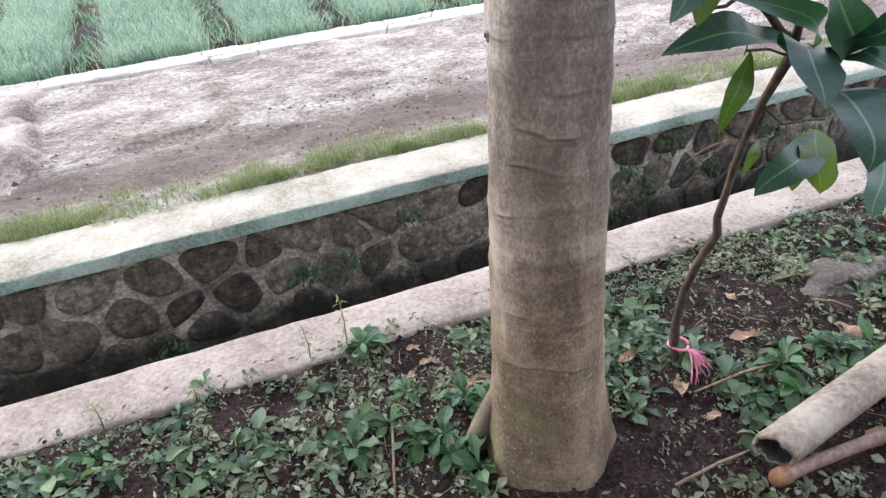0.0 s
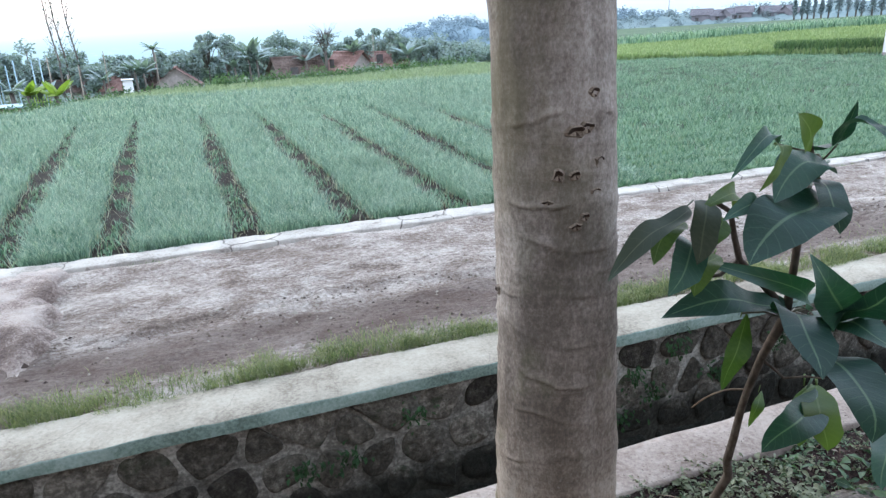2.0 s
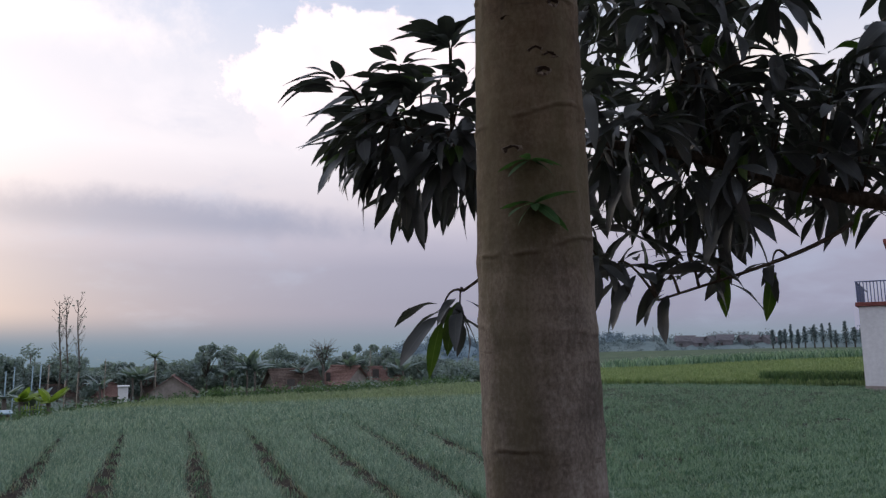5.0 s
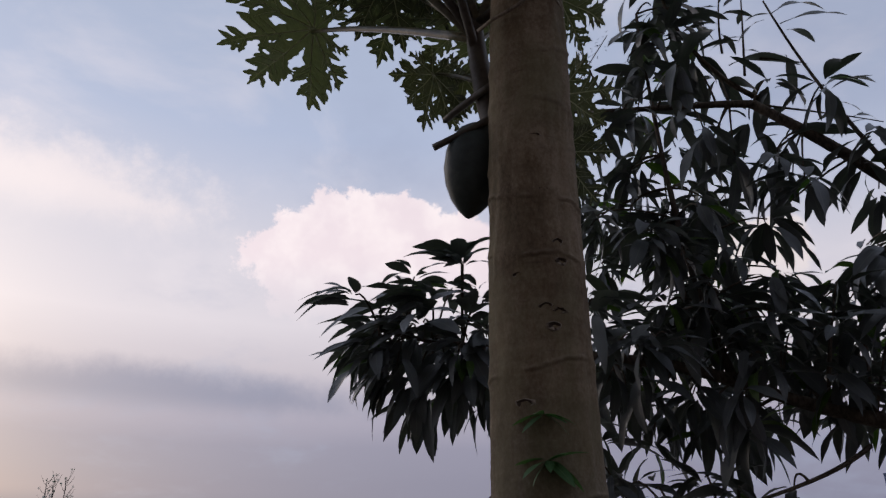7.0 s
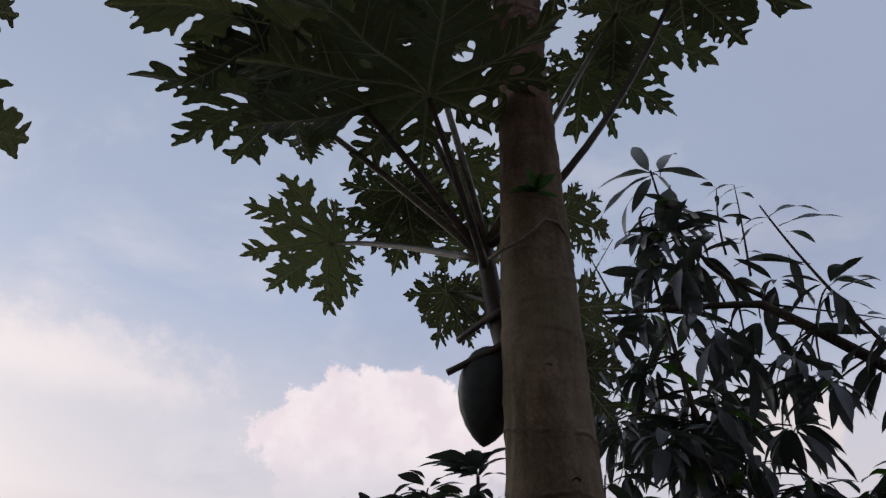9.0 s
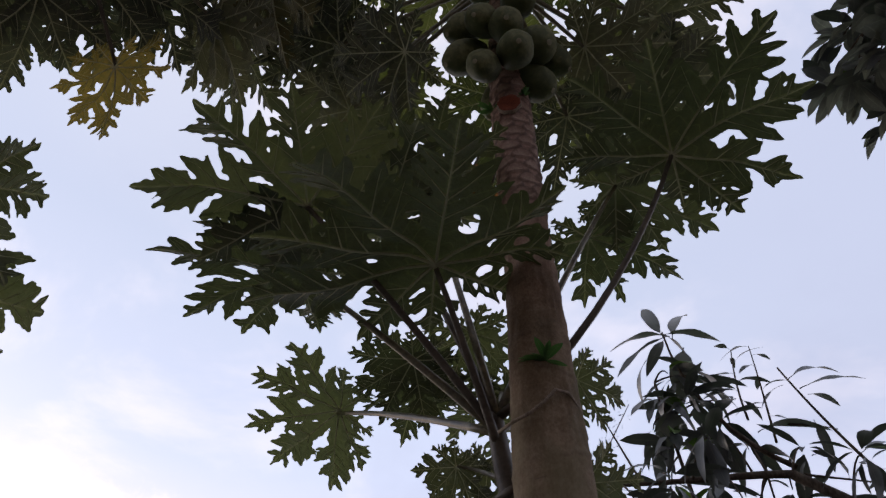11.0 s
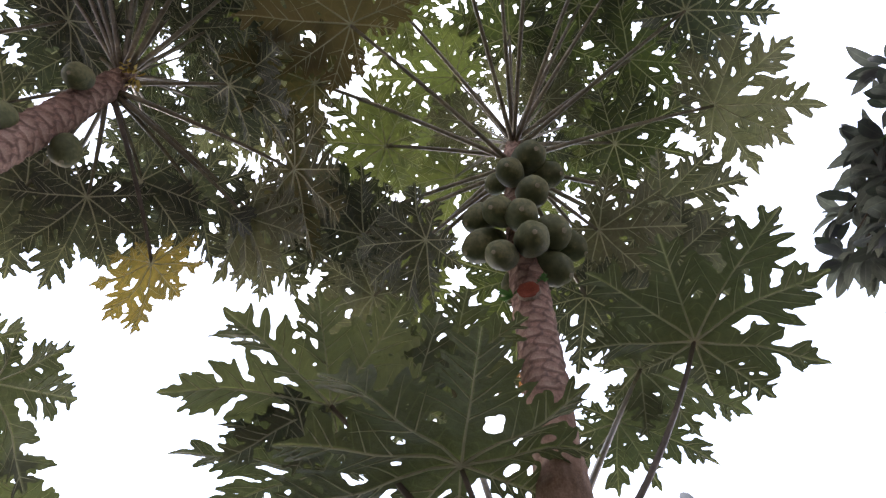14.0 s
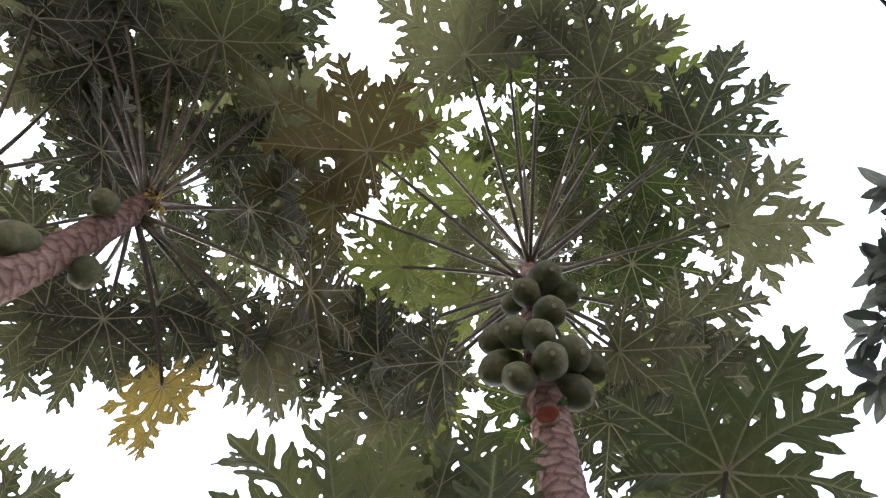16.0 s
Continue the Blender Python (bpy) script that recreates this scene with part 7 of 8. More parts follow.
# flat garden stone
bm = bmesh.new()
bmesh.ops.create_icosphere(bm, subdivisions=4, radius=1.0)
for v in bm.verts:
    d = 1 + hump(v.co * 1.0, 1.4, 0.35) + hump(v.co * 1.0, 5.0, 0.06)
    v.co = Vector((v.co.x * 0.235 * d, v.co.y * 0.085 * d, v.co.z * 0.034 * d))
me = bpy.data.meshes.new("stone")
bm.to_mesh(me)
bm.free()
me.materials.append(MAT["boulder"])
me.polygons.foreach_set("use_smooth", [True] * len(me.polygons))
single("garden_stone", me, pose(1.16, 1.80, -0.02, 0, 0, 18), "flat grey-brown stone half sunk in the soil", "stone")

# bamboo pole with a broken hollow end
bamboo = thing("bamboo_pole", (0.60, 1.03, 0.0), "old dry bamboo pole with split hollow end on the soil", "bamboo pole")
p0, p1 = Vector((0.605, 1.035, 0.062)), Vector((1.66, 1.70, 0.075))
ax = (p1 - p0).normalized()
side = ax.cross(UP).normalized()
top = side.cross(ax)
s = Shape()
sides, rows = 28, 60
verts, uvs = [], []
for shell in (0, 1):
    for i in range(rows + 1):
        t = i / rows
        d = t * (p1 - p0).length
        for k in range(sides):
            a = 2 * math.pi * k / sides
            rr = 0.047 + 0.0015 * math.sin(k * 1.7) + 0.005 * sum(math.exp(-((d - z) / 0.006) ** 2) for z in (0.075, 0.40, 0.74, 1.08))
            if shell:
                rr -= 0.009
            back = (0.014 * math.sin(a + 2.2) + 0.004 * math.sin(a * 5) + 0.003 * math.sin(a * 9 + 1)) if i == 0 else 0.0
            verts.append(p0 + ax * (d + back) + (side * math.cos(a) + top * math.sin(a)) * rr)
            uvs.append((k / sides, t))
n1 = (rows + 1) * sides
faces = [(i * sides + k, i * sides + (k + 1) % sides, (i + 1) * sides + (k + 1) % sides, (i + 1) * sides + k) for i in range(rows) for k in range(sides)]
inner = [(n1 + i * sides + (k + 1) % sides, n1 + i * sides + k, n1 + (i + 1) * sides + k, n1 + (i + 1) * sides + (k + 1) % sides) for i in range(rows) for k in range(sides)]
lip = [(k, n1 + k, n1 + (k + 1) % sides, (k + 1) % sides) for k in range(sides)]
s.add(verts, faces + lip + inner, uvs)
s.m = [0] * (len(faces) + len(lip)) + [1] * len(inner)
part("culm", s.mesh("culm", ["bamboo", "bamboo_inside"]), bamboo)
plug = Shape()
c = p0 + ax * 0.055
plug.add([c] + [c + (side * math.cos(2 * math.pi * k / 20) + top * math.sin(2 * math.pi * k / 20)) * 0.04 + ax * 0.01 * math.sin(k * 2) for k in range(20)], [(0, 1 + k, 1 + (k + 1) % 20) for k in range(20)])
part("node_wall", plug.mesh("node_wall", "bamboo_inside"), bamboo, Matrix(), "mouldy pale node wall inside the pole")
# papaya leaf stalk beside it
stalk = thing("fallen_stalk", (0.60, 0.99, 0.0), "fallen purplish brown papaya leaf stalk with an orange cut end", "leaf stalk")
part("stalk", tube(curve_points((0.608, 0.99, 0.026), (0.72, 1.035, 0.03), (0.86, 1.07, 0.035), (1.15, 1.18, 0.05), 12), [0.022, 0.018, 0.017] + [0.016] * 10, 12).mesh("stalk", "stalk"), stalk)
part("cut_end", tube([(0.590, 0.983, 0.025), (0.600, 0.987, 0.025), (0.628, 0.998, 0.026)], [0.014, 0.021, 0.0225], 12).mesh("cut_end", "stalk_end"), stalk, Matrix(), "ragged orange-brown cut end")
# pink raffia tied round the sapling's foot
raffia = thing("raffia_string", (0.515, 1.385, 0.0), "knot of frayed pink plastic raffia at the sapling's foot", "plastic string")
part("knot", tube([(0.497 + 0.027 * math.cos(a / 2), 1.42 + 0.027 * math.sin(a / 2), 0.06 + 0.004 * math.sin(a)) for a in range(13)], 0.004, 5).mesh("knot", "pink"), raffia)
for i in range(22):
    a = gr.uniform(-2.2, 0.2)
    q = Vector((0.535 + gr.uniform(-0.02, 0.03), 1.365 + gr.uniform(-0.03, 0.03), 0.012))
    end = q + Vector((math.cos(a) * gr.uniform(0.01, 0.05), math.sin(a) * gr.uniform(0.01, 0.05), gr.uniform(-0.005, 0.035)))
    part("strand", tube(curve_points((0.518, 1.40, 0.055), (0.525 + gr.uniform(-0.01, 0.02), 1.385, 0.075), q + UP * 0.04, end, 5), 0.0016, 4).mesh("strand", "pink"), raffia)

# ---- village, ridge and far hills ----
def polar(azimuth, far, z=None):
    """A place by bearing and distance; without a height it lies on the ground."""
    a = radians(azimuth)
    x, y = far * math.sin(a), far * math.cos(a)
    return Vector((x, y, ground_z(CU * x + SU * y, -SU * x + CU * y) - 0.05 if z is None else z))


def leaf_clumps(s, centre, radius, count, leaf, r, flat=0.8):
    for i in range(count):
        d = Vector((r.gauss(0, 1), r.gauss(0, 1), r.gauss(0, 1) * flat))
        d = d.normalized() * radius * (r.random() ** 0.45)
        p = centre + d
        a, b = r.uniform(0, 6.28), r.uniform(-0.9, 0.9)
        x = Vector((math.cos(a), math.sin(a), b)).normalized() * leaf * r.uniform(0.6, 1.3)
        y = x.cross(Vector((r.gauss(0, 1), r.gauss(0, 1), r.gauss(0, 1)))).normalized() * leaf * 0.45
        s.add([p - x * 0.5, p + y * 0.5, p + x * 0.5 + UP * -0.05, p - y * 0.5], [(0, 1, 2, 3)])


def far_tree(azimuth, far, top_z, tall, wide, seed, label, group="trees round the village", dense=1.0, mat="tree_leaf"):
    r = random.Random(seed)
    foot = polar(azimuth, far)
    if top_z is not None:
        tall = top_z - foot.z
    ob = thing("tree", tuple(foot), label, "tree", group)
    trunk = Shape()
    t = tube(curve_points(foot, foot + UP * tall * 0.2, foot + Vector((r.uniform(-0.3, 0.3), 0, tall * 0.4)), foot + Vector((r.uniform(-0.4, 0.4), 0, tall * 0.75)), 6), [0.02 * tall * (1 - 0.12 * k) for k in range(7)], 7)
    trunk.add(t.v, t.f)
    crown = Shape()
    n = r.randint(12, 17)
    for i in range(n):
        rise = r.uniform(0.30, 0.92)
        reach = wide * (0.62 - 0.35 * abs(rise - 0.55))
        c = foot + Vector((r.uniform(-1, 1) * reach, r.uniform(-0.5, 0.5) * wide, tall * rise))
        b = tube([foot + UP * tall * 0.35, (foot + UP * tall * 0.45).lerp(c, 0.6), c], [0.01 * tall, 0.006 * tall, 0.003 * tall], 5)
        trunk.add(b.v, b.f)
        leaf_clumps(crown, c, wide * r.uniform(0.18, 0.32), int(150 * dense), 0.26 * (far / 55), r)
    part("trunk", trunk.mesh("trunk", "tree_bark"), ob)
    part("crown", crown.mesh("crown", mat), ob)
    return ob


def palm(azimuth, far, base, tall, spread_, seed, label, mat="tree_leaf", name="palm_tree", wide=0.10, n=13):
    r = random.Random(seed)
    foot = polar(azimuth, far)
    tall = base - foot.z
    ob = thing(name, tuple(foot), label, name.replace("_", " "), "palms and bananas")
    part("trunk", tube([foot, foot + Vector((0.1, 0, tall * 0.5)), foot + Vector((0.0, 0, tall))], [0.14, 0.11, 0.09], 7).mesh("trunk", "tree_bark"), ob)
    top_ = foot + UP * tall
    for i in range(n):
        a, up = r.uniform(0, 6.28), r.uniform(0.2, 1.2) if wide < 0.15 else r.uniform(0.55, 1.35)
        s = Shape()
        add_strip(s, (0, 0), 0.0, spread_ * r.uniform(0.7, 1.1), knots((0, 0.03), (0.2, wide), (0.7, wide * 0.9), (1, 0)), 6, 0, 0.55, -0.5)
        part("frond", s.mesh("frond", mat), ob, Matrix.Translation(top_) @ Matrix.Rotation(a, 4, "Z") @ Matrix.Rotation(-up, 4, "Y"))
    return ob


# bearing, elevation of the top, breadth in degrees
TREES = ((-34.4, -0.4, 2.6), (-31.8, 0.75, 2.6), (-33.2, -0.7, 2.0), (-30.2, -0.9, 1.8), (-29.0, -0.5, 1.6), (-28.3, -1.6, 1.6), (-26.5, -0.9, 1.7), (-25.6, -1.5, 1.6), (-24.4, -1.3, 1.6), (-22.9, -0.8, 1.7), (-21.7, -0.9, 1.8), (-20.6, 0.0, 2.0), (-19.9, 0.65, 1.4),
         (-18.5, 0.35, 2.0), (-17.5, -0.5, 1.8), (-16.0, -0.6, 2.0), (-14.7, 0.05, 2.0), (-13.3, -0.6, 1.7), (-12.2, -0.9, 1.6), (-9.6, -0.8, 1.6), (-8.4, -0.5, 1.4), (-7.5, 0.2, 1.7), (-6.0, -0.1, 2.4), (-4.9, -0.7, 1.6), (-3.0, -0.65, 2.6), (-1.6, -1.2, 2.0), (0.2, -1.35, 2.8), (1.8, -1.6, 2.2))
for i, (az, el, wide) in enumerate(TREES):
    far = 76 + 7 * ((i * 0.618) % 1.0)
    far_tree(az, far, 1.6 + far * math.tan(radians(el)), 0, wide * far * 0.0175, 200 + i, "leafy green tree standing among the village houses")
tr = random.Random(91)
for i in range(34):  # smaller trees filling the line between them
    az = -36 + 37.0 * (i + tr.uniform(0.1, 0.9)) / 34
    far = tr.uniform(80, 92)
    far_tree(az, far, 1.6 + far * math.tan(radians(tr.uniform(-2.0, -0.9))), 0, tr.uniform(1.3, 2.2) * far * 0.0175, 260 + i, "green tree in the line behind the village houses, haze painted in", dense=0.8)
for i, (az, el) in enumerate(((-30.35, 3.5), (-29.9, 3.5), (-29.15, 3.6))):
    foot = polar(az + 0.25, 70)
    tall = 1.6 + 70 * math.tan(radians(el)) - foot.z
    ob = thing("slim_tree", tuple(foot), "tall slim tree with nearly bare branches above the village", "tree", "slim bare trees")
    r = random.Random(300 + i)
    s = tube([foot, foot + Vector((0.15, 0, tall * 0.4)), foot + Vector((-0.25, 0, tall * 0.75)), foot + Vector((-0.35, 0, tall))], [0.10, 0.08, 0.05, 0.02], 6)
    crown = Shape()
    for k in range(26):
        h = tall * (0.46 + 0.0205 * k)
        p = foot + Vector((-0.25 * h / tall, 0, h))
        q = p + Vector((r.uniform(-0.75, 0.75), r.uniform(-0.3, 0.3), r.uniform(0.5, 1.2)))
        t = tube([p, p.lerp(q, 0.5) - UP * 0.12, q], [0.028, 0.018, 0.010], 4)
        s.add(t.v, t.f)
        if k % 2 == 0:
            leaf_clumps(crown, q, 0.13, 8, 0.16, r)
    if i > 0:
        for k in range(6):
            leaf_clumps(crown, foot + Vector((r.uniform(-0.8, 0.8), 0, tall * r.uniform(0.32, 0.46))), 0.5, 40, 0.3, r, 0.4)
    part("trunk", s.mesh("trunk", "tree_bark"), ob)
    part("crown", crown.mesh("crown", "tree_leaf"), ob)
# an open, twiggy tree by the red roofs
foot = polar(-10.9, 74)
ob = thing("twiggy_tree", tuple(foot), "round twiggy tree with thin foliage near the red roofs", "tree", "slim bare trees")
r = random.Random(77)
crown_z = 1.6 - 0.6 - foot.z
s, crown = tube([foot, foot + UP * crown_z], [0.2, 0.13], 6), Shape()
for k in range(90):
    a = r.uniform(0, 6.28)
    q = foot + UP * crown_z + Vector((math.cos(a) * r.uniform(0.3, 2.1), math.sin(a) * 1.2, r.uniform(-1.0, 1.7)))
    t = tube([foot + UP * (crown_z - r.uniform(0.2, 1.6)), (foot + UP * (crown_z + 0.1)).lerp(q, 0.5), q], [0.05, 0.03, 0.012], 4)
    s.add(t.v, t.f)
    if q.z < foot.z + crown_z + 0.4:
        leaf_clumps(crown, q, 0.3, 9, 0.26, r)
part("trunk", s.mesh("trunk", "tree_bark"), ob)
part("crown", crown.mesh("crown", "tree_leaf"), ob)
for i, (az, el, wide) in enumerate(((-16.9, -1.0, 2.2), (-16.3, -1.2, 1.9), (-25.2, -1.5, 1.5), (-24.6, -1.7, 1.5), (-12.5, -1.4, 1.6), (-8.7, -0.9, 1.8), (-4.4, -1.3, 1.8), (-27.4, -2.0, 1.4), (-18.0, -1.6, 1.4))):
    palm(az, 74, 0.7 + 74 * math.tan(radians(el)), 0, wide * 1.15, 400 + i, "banana with long ragged leaves in the village", wide=0.15, n=12)
palm(-23.7, 78, 1.6 - 78 * 0.0125, 0, 1.5, 411, "slender coconut palm over the roofs", wide=0.10, n=15)
for i, (az, far, z) in enumerate(((-32.4, 34, 0.05), (-30.7, 34, -0.05), (-31.7, 35, -0.2), (-33.4, 36, 0.1))):
    palm(az, far, z - 0.55, 0, 0.95 if i < 2 else 1.1, 430 + i, "young banana plant with bright yellow-green leaves at the field's edge", "banana" if i < 2 else "tree_leaf", "banana_plant", 0.22, 8)
# hedge of low shrubs at the end of the field
r = random.Random(55)
hedge = Shape()
for i in range(420):
    az = r.uniform(-36, 1)
    rise = r.uniform(0.0, 0.45) if az > -20 else r.uniform(-0.3, 0.25)
    far = field_end(az) + r.uniform(0.5, 3.0)
    base = polar(az, far)
    leaf_clumps(hedge, Vector((base.x, base.y, max(base.z, -0.95) + rise)), 0.4, 30, 0.15, r)
single("field_hedge", hedge.mesh("field_hedge", "bank"), Matrix(), "low green shrubs along the far end of the field", "hedge", kind="stuff")
# low bushes filling the dip before the houses
bush = Shape()
for i in range(260):
    az = r.uniform(-37, 2)
    far = r.uniform(58, 72)
    leaf_clumps(bush, polar(az, far) + UP * r.uniform(0.1, 0.9), 0.8, 26, 0.34, r)
single("village_shrubs", bush.mesh("village_shrubs", "tree_leaf"), Matrix(), "shrubs and gardens round the village houses", "shrubs", kind="stuff")


def village_house(azimuth, far, top_z, wide, deep, eaves, peak, turn, roof_mat, label, wall_mat="plaster"):
    foot = polar(azimuth, far)
    ridge = top_z - foot.z
    wall = ridge - peak + eaves
    m = Matrix.Translation(foot) @ Matrix.Rotation(radians(turn), 4, "Z")
    ob = thing("village_house", tuple(foot), label, "house", "village houses", turn=turn)
    s = box(-wide / 2, wide / 2, -deep / 2, deep / 2, 0, wall)
    part("wall", s.mesh("wall", wall_mat, False), ob, m)
    for x in (-wide / 2, wide / 2):
        g = Shape().add([(x, -deep / 2, wall), (x, deep / 2, wall), (x, 0, ridge)], [(0, 1, 2)])
        part("gable", g.mesh("gable", wall_mat, False), ob, m)
    ov = 0.45
    slope = (ridge - wall) / (deep / 2)
    for side in (1, -1):
        rows = Shape()
        n = 14
        line = []
        for i in range(n):
            y0, y1 = side * (deep / 2 + ov) * (1 - i / n), side * (deep / 2 + ov) * (1 - (i + 1) / n)
            line += [(y0, ridge - slope * abs(y0) + 0.08), (y1, ridge - slope * abs(y1) + 0.0)]
        rows.add([(x, y, z) for y, z in line for x in (-wide / 2 - ov, wide / 2 + ov)], [(2 * i, 2 * i + 1, 2 * i + 3, 2 * i + 2) for i in range(len(line) - 1)])
        part("roof", rows.mesh("roof", roof_mat, False), ob, m)
    part("ridge_cap", tube([(-wide / 2 - ov, 0, ridge + 0.05), (0, 0, ridge + 0.03), (wide / 2 + ov, 0, ridge + 0.05)], 0.12, 7).mesh("ridge_cap", roof_mat), ob, m)
    w_ = box(-wide * 0.3, -wide * 0.12, -deep / 2 - 0.03, -deep / 2 + 0.02, 0.9, 1.9)
    win = part("window", w_.mesh("window", "dark_pane", False), ob, m)
    return ob


village_house(-22.3, 75, -1.15, 2.6, 4.0, 0.0, 1.45, 108, "roof_tile", "small plastered house with a red-edged gable roof")
village_house(-24.9, 82, -1.6, 5.6, 3.6, 0.0, 1.2, 18, "roof_old", "long low house under an old dark tiled roof")
village_house(-27.5, 78, -1.9, 2.6, 3.0, 0.0, 1.0, 30, "roof_tile", "low brick house with a dull red roof behind shrubs")
village_house(-29.6, 80, -2.0, 4.0, 3.0, 0.0, 0.9, 20, "roof_old", "low house with an old dark roof behind shrubs")
village_house(-13.3, 75, -0.75, 4.6, 3.8, 0.0, 1.6, 35, "roof_old", "house with a dark brown tiled roof among trees")
village_house(-9.1, 75, -0.5, 3.4, 3.6, 0.0, 1.5, -35, "roof_tile", "house with a brownish red tiled roof and plastered gable")
village_house(-6.0, 79, -0.75, 4.0, 3.0, 0.0, 1.2, 6, "roof_tile", "house with a bright red tiled roof behind the field", "white_wall")
# little sheds of pale sheet metal
for az, far, wide, top_ in ((-25.8, 70, 0.85, -1.85), (-34.4, 31, 1.5, -0.75)):
    foot = polar(az, far)
    tall = top_ - foot.z
    ob = thing("shed", tuple(foot), "little shed of pale sheet metal at the field's end", "shed", "sheds")
    m = Matrix.Translation(foot) @ Matrix.Rotation(radians(-az), 4, "Z")
    part("wall", box(-wide / 2, wide / 2, 0, 1.2, 0, tall).mesh("wall", "white_wall" if far > 40 else "pole_wood", False), ob, m)
    part("roof", box(-wide / 2 - 0.1, wide / 2 + 0.1, -0.2, 1.4, tall + 0.004, tall + 0.07, 0.02).mesh("roof", "white_wall" if far > 40 else "pole_blue", False), ob, m)
# blue-painted poles and wooden posts: bearing, distance, elevation of the top
for i, (az, far, el, kind) in enumerate(((-34.1, 36, -0.9, "pole_blue"), (-33.9, 36, -1.1, "pole_blue"), (-33.4, 36, -1.4, "pole_blue"), (-32.9, 37, -1.1, "pole_blue"), (-31.8, 37, -1.1, "pole_blue"), (-31.3, 37, -1.0, "pole_blue"), (-30.8, 38, -1.0, "pole_wood"), (-28.9, 46, -1.6, "pole_wood"), (-29.7, 46, -2.2, "pole_wood"),
                                         (-27.1, 60, -0.7, "pole_wood"), (-23.6, 66, -0.9, "pole_wood"), (-7.1, 60, -0.3, "pole_wood"))):
    foot = polar(az, far)
    tall = 1.6 + far * math.tan(radians(el)) - foot.z
    single("pole", tube([foot, foot + UP * tall * 0.5, foot + UP * tall], [0.032, 0.03, 0.026], 7).mesh("pole", kind), Matrix(), "pale blue upright pole beyond the field" if kind == "pole_blue" else "weathered wooden post beyond the field", "pole", "poles")
# a scrap of bamboo fence before the bananas
fence = thing("bamboo_fence", tuple(polar(-31.7, 30)), "short fence of yellow bamboo stakes at the field's end", "fence")
for i in range(7):
    p = polar(-32.3 + 0.19 * i, 30)
    p.z = -0.9
    part("stake", tube([p, p + UP * 0.3, p + UP * (0.50 + 0.07 * (i % 3))], 0.022, 6).mesh("stake", "banana"), fence)
part("rail", tube([polar(-32.4, 29.95, -0.55), polar(-31.7, 29.95, -0.53), polar(-31.0, 29.95, -0.55)], 0.018, 6).mesh("rail", "banana"), fence)

# white house with a balcony at the edge of the field
hx, hy = polar(30.25, 38, 0).x, polar(30.25, 38, 0).y
house = thing("white_house", (hx, hy, -0.6), "white rendered house with maroon trim and a railed balcony", "house", turn=-34)
m = Matrix.Translation((hx, hy, -0.6)) @ Matrix.Rotation(radians(-34), 4, "Z")
part("wall", box(0, 9, 0, 8, -0.3, 3.95, 0.01).mesh("wall", "white_wall", False), house, m)
part("floor_slab", box(-0.12, 9.1, -0.12, 8.1, 3.955, 4.15, 0.02).mesh("floor_slab", "maroon", False), house, m)
part("upper_wall", box(1.6, 9, 1.6, 8, 4.155, 7.0, 0.01).mesh("upper_wall", "white_wall", False), house, m)
part("roof", box(1.2, 9.4, 1.2, 8.4, 7.004, 7.25, 0.03).mesh("roof", "maroon", False), house, m)
part("skirting", box(-0.02, 9.02, -0.02, 8.02, -0.3, 0.25, 0.01).mesh("skirting", "plaster", False), house, m)
rail = part("railing", box(-0.06, 9, -0.05, 0.0, 5.10, 5.16, 0.01).mesh("railing", "rail_blue", False), house, m)
part("railing", box(-0.06, 0.0, 0.0, 8, 5.10, 5.16, 0.01).mesh("railing", "rail_blue", False), house, m)
bar = box(-0.02, 0.02, -0.02, 0.02, 4.15, 5.11).mesh("baluster", "rail_blue", False)
for i in range(40):
    part("baluster", bar, rail, m @ Matrix.Translation((0.0 + i * 0.14, -0.025, 0)))
for i in range(1, 40):
    part("baluster", bar, rail, m @ Matrix.Translation((-0.03, i * 0.14, 0)))
for x in (2.0, 5.5):
    win = part("window", box(x, x + 1.2, -0.035, 0.01, 1.0, 2.3, 0.01).mesh("window", "rail_blue", False), house, m)


def hill(name, az0, az1, far, base, profile, rough, mat, label, n=160, depth=120.0, trees=0, tree_size=6.0, seed=1):
    """A long wooded rise whose skyline follows profile (azimuth to height over base)."""
    r = random.Random(seed)
    s = Shape()
    rows = 6
    verts = []
    for i in range(n + 1):
        az = az0 + (az1 - az0) * i / n
        h = profile(az)
        for j in range(rows + 1):
            t = j / rows
            rise = math.sin(t * math.pi / 2)
            verts.append(polar(az, far + depth * t, base + h * rise + rough * rise * noise.fractal(Vector((az * 2.2, t * 3, seed)), 1.0, 2.0, 4)))
    s.add(verts, [(i * (rows + 1) + j, (i + 1) * (rows + 1) + j, (i + 1) * (rows + 1) + j + 1, i * (rows + 1) + j + 1) for i in range(n) for j in range(rows)])
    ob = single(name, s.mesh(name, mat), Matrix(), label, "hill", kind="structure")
    if trees:
        q = Shape()
        for i in range(trees):
            az = r.uniform(az0, az1)
            t = r.uniform(0.15, 1.0) ** 0.7
            p = polar(az, far + depth * t, base + profile(az) * math.sin(t * math.pi / 2))
            leaf_clumps(q, p + UP * tree_size * 0.2, tree_size * r.uniform(0.3, 0.6), 60, tree_size * 0.17, r, 0.8)
        single("hill_trees", q.mesh("hill_trees", mat), Matrix(), "trees covering the hill, bluish haze painted into their colour", "woods", kind="stuff")
    return ob


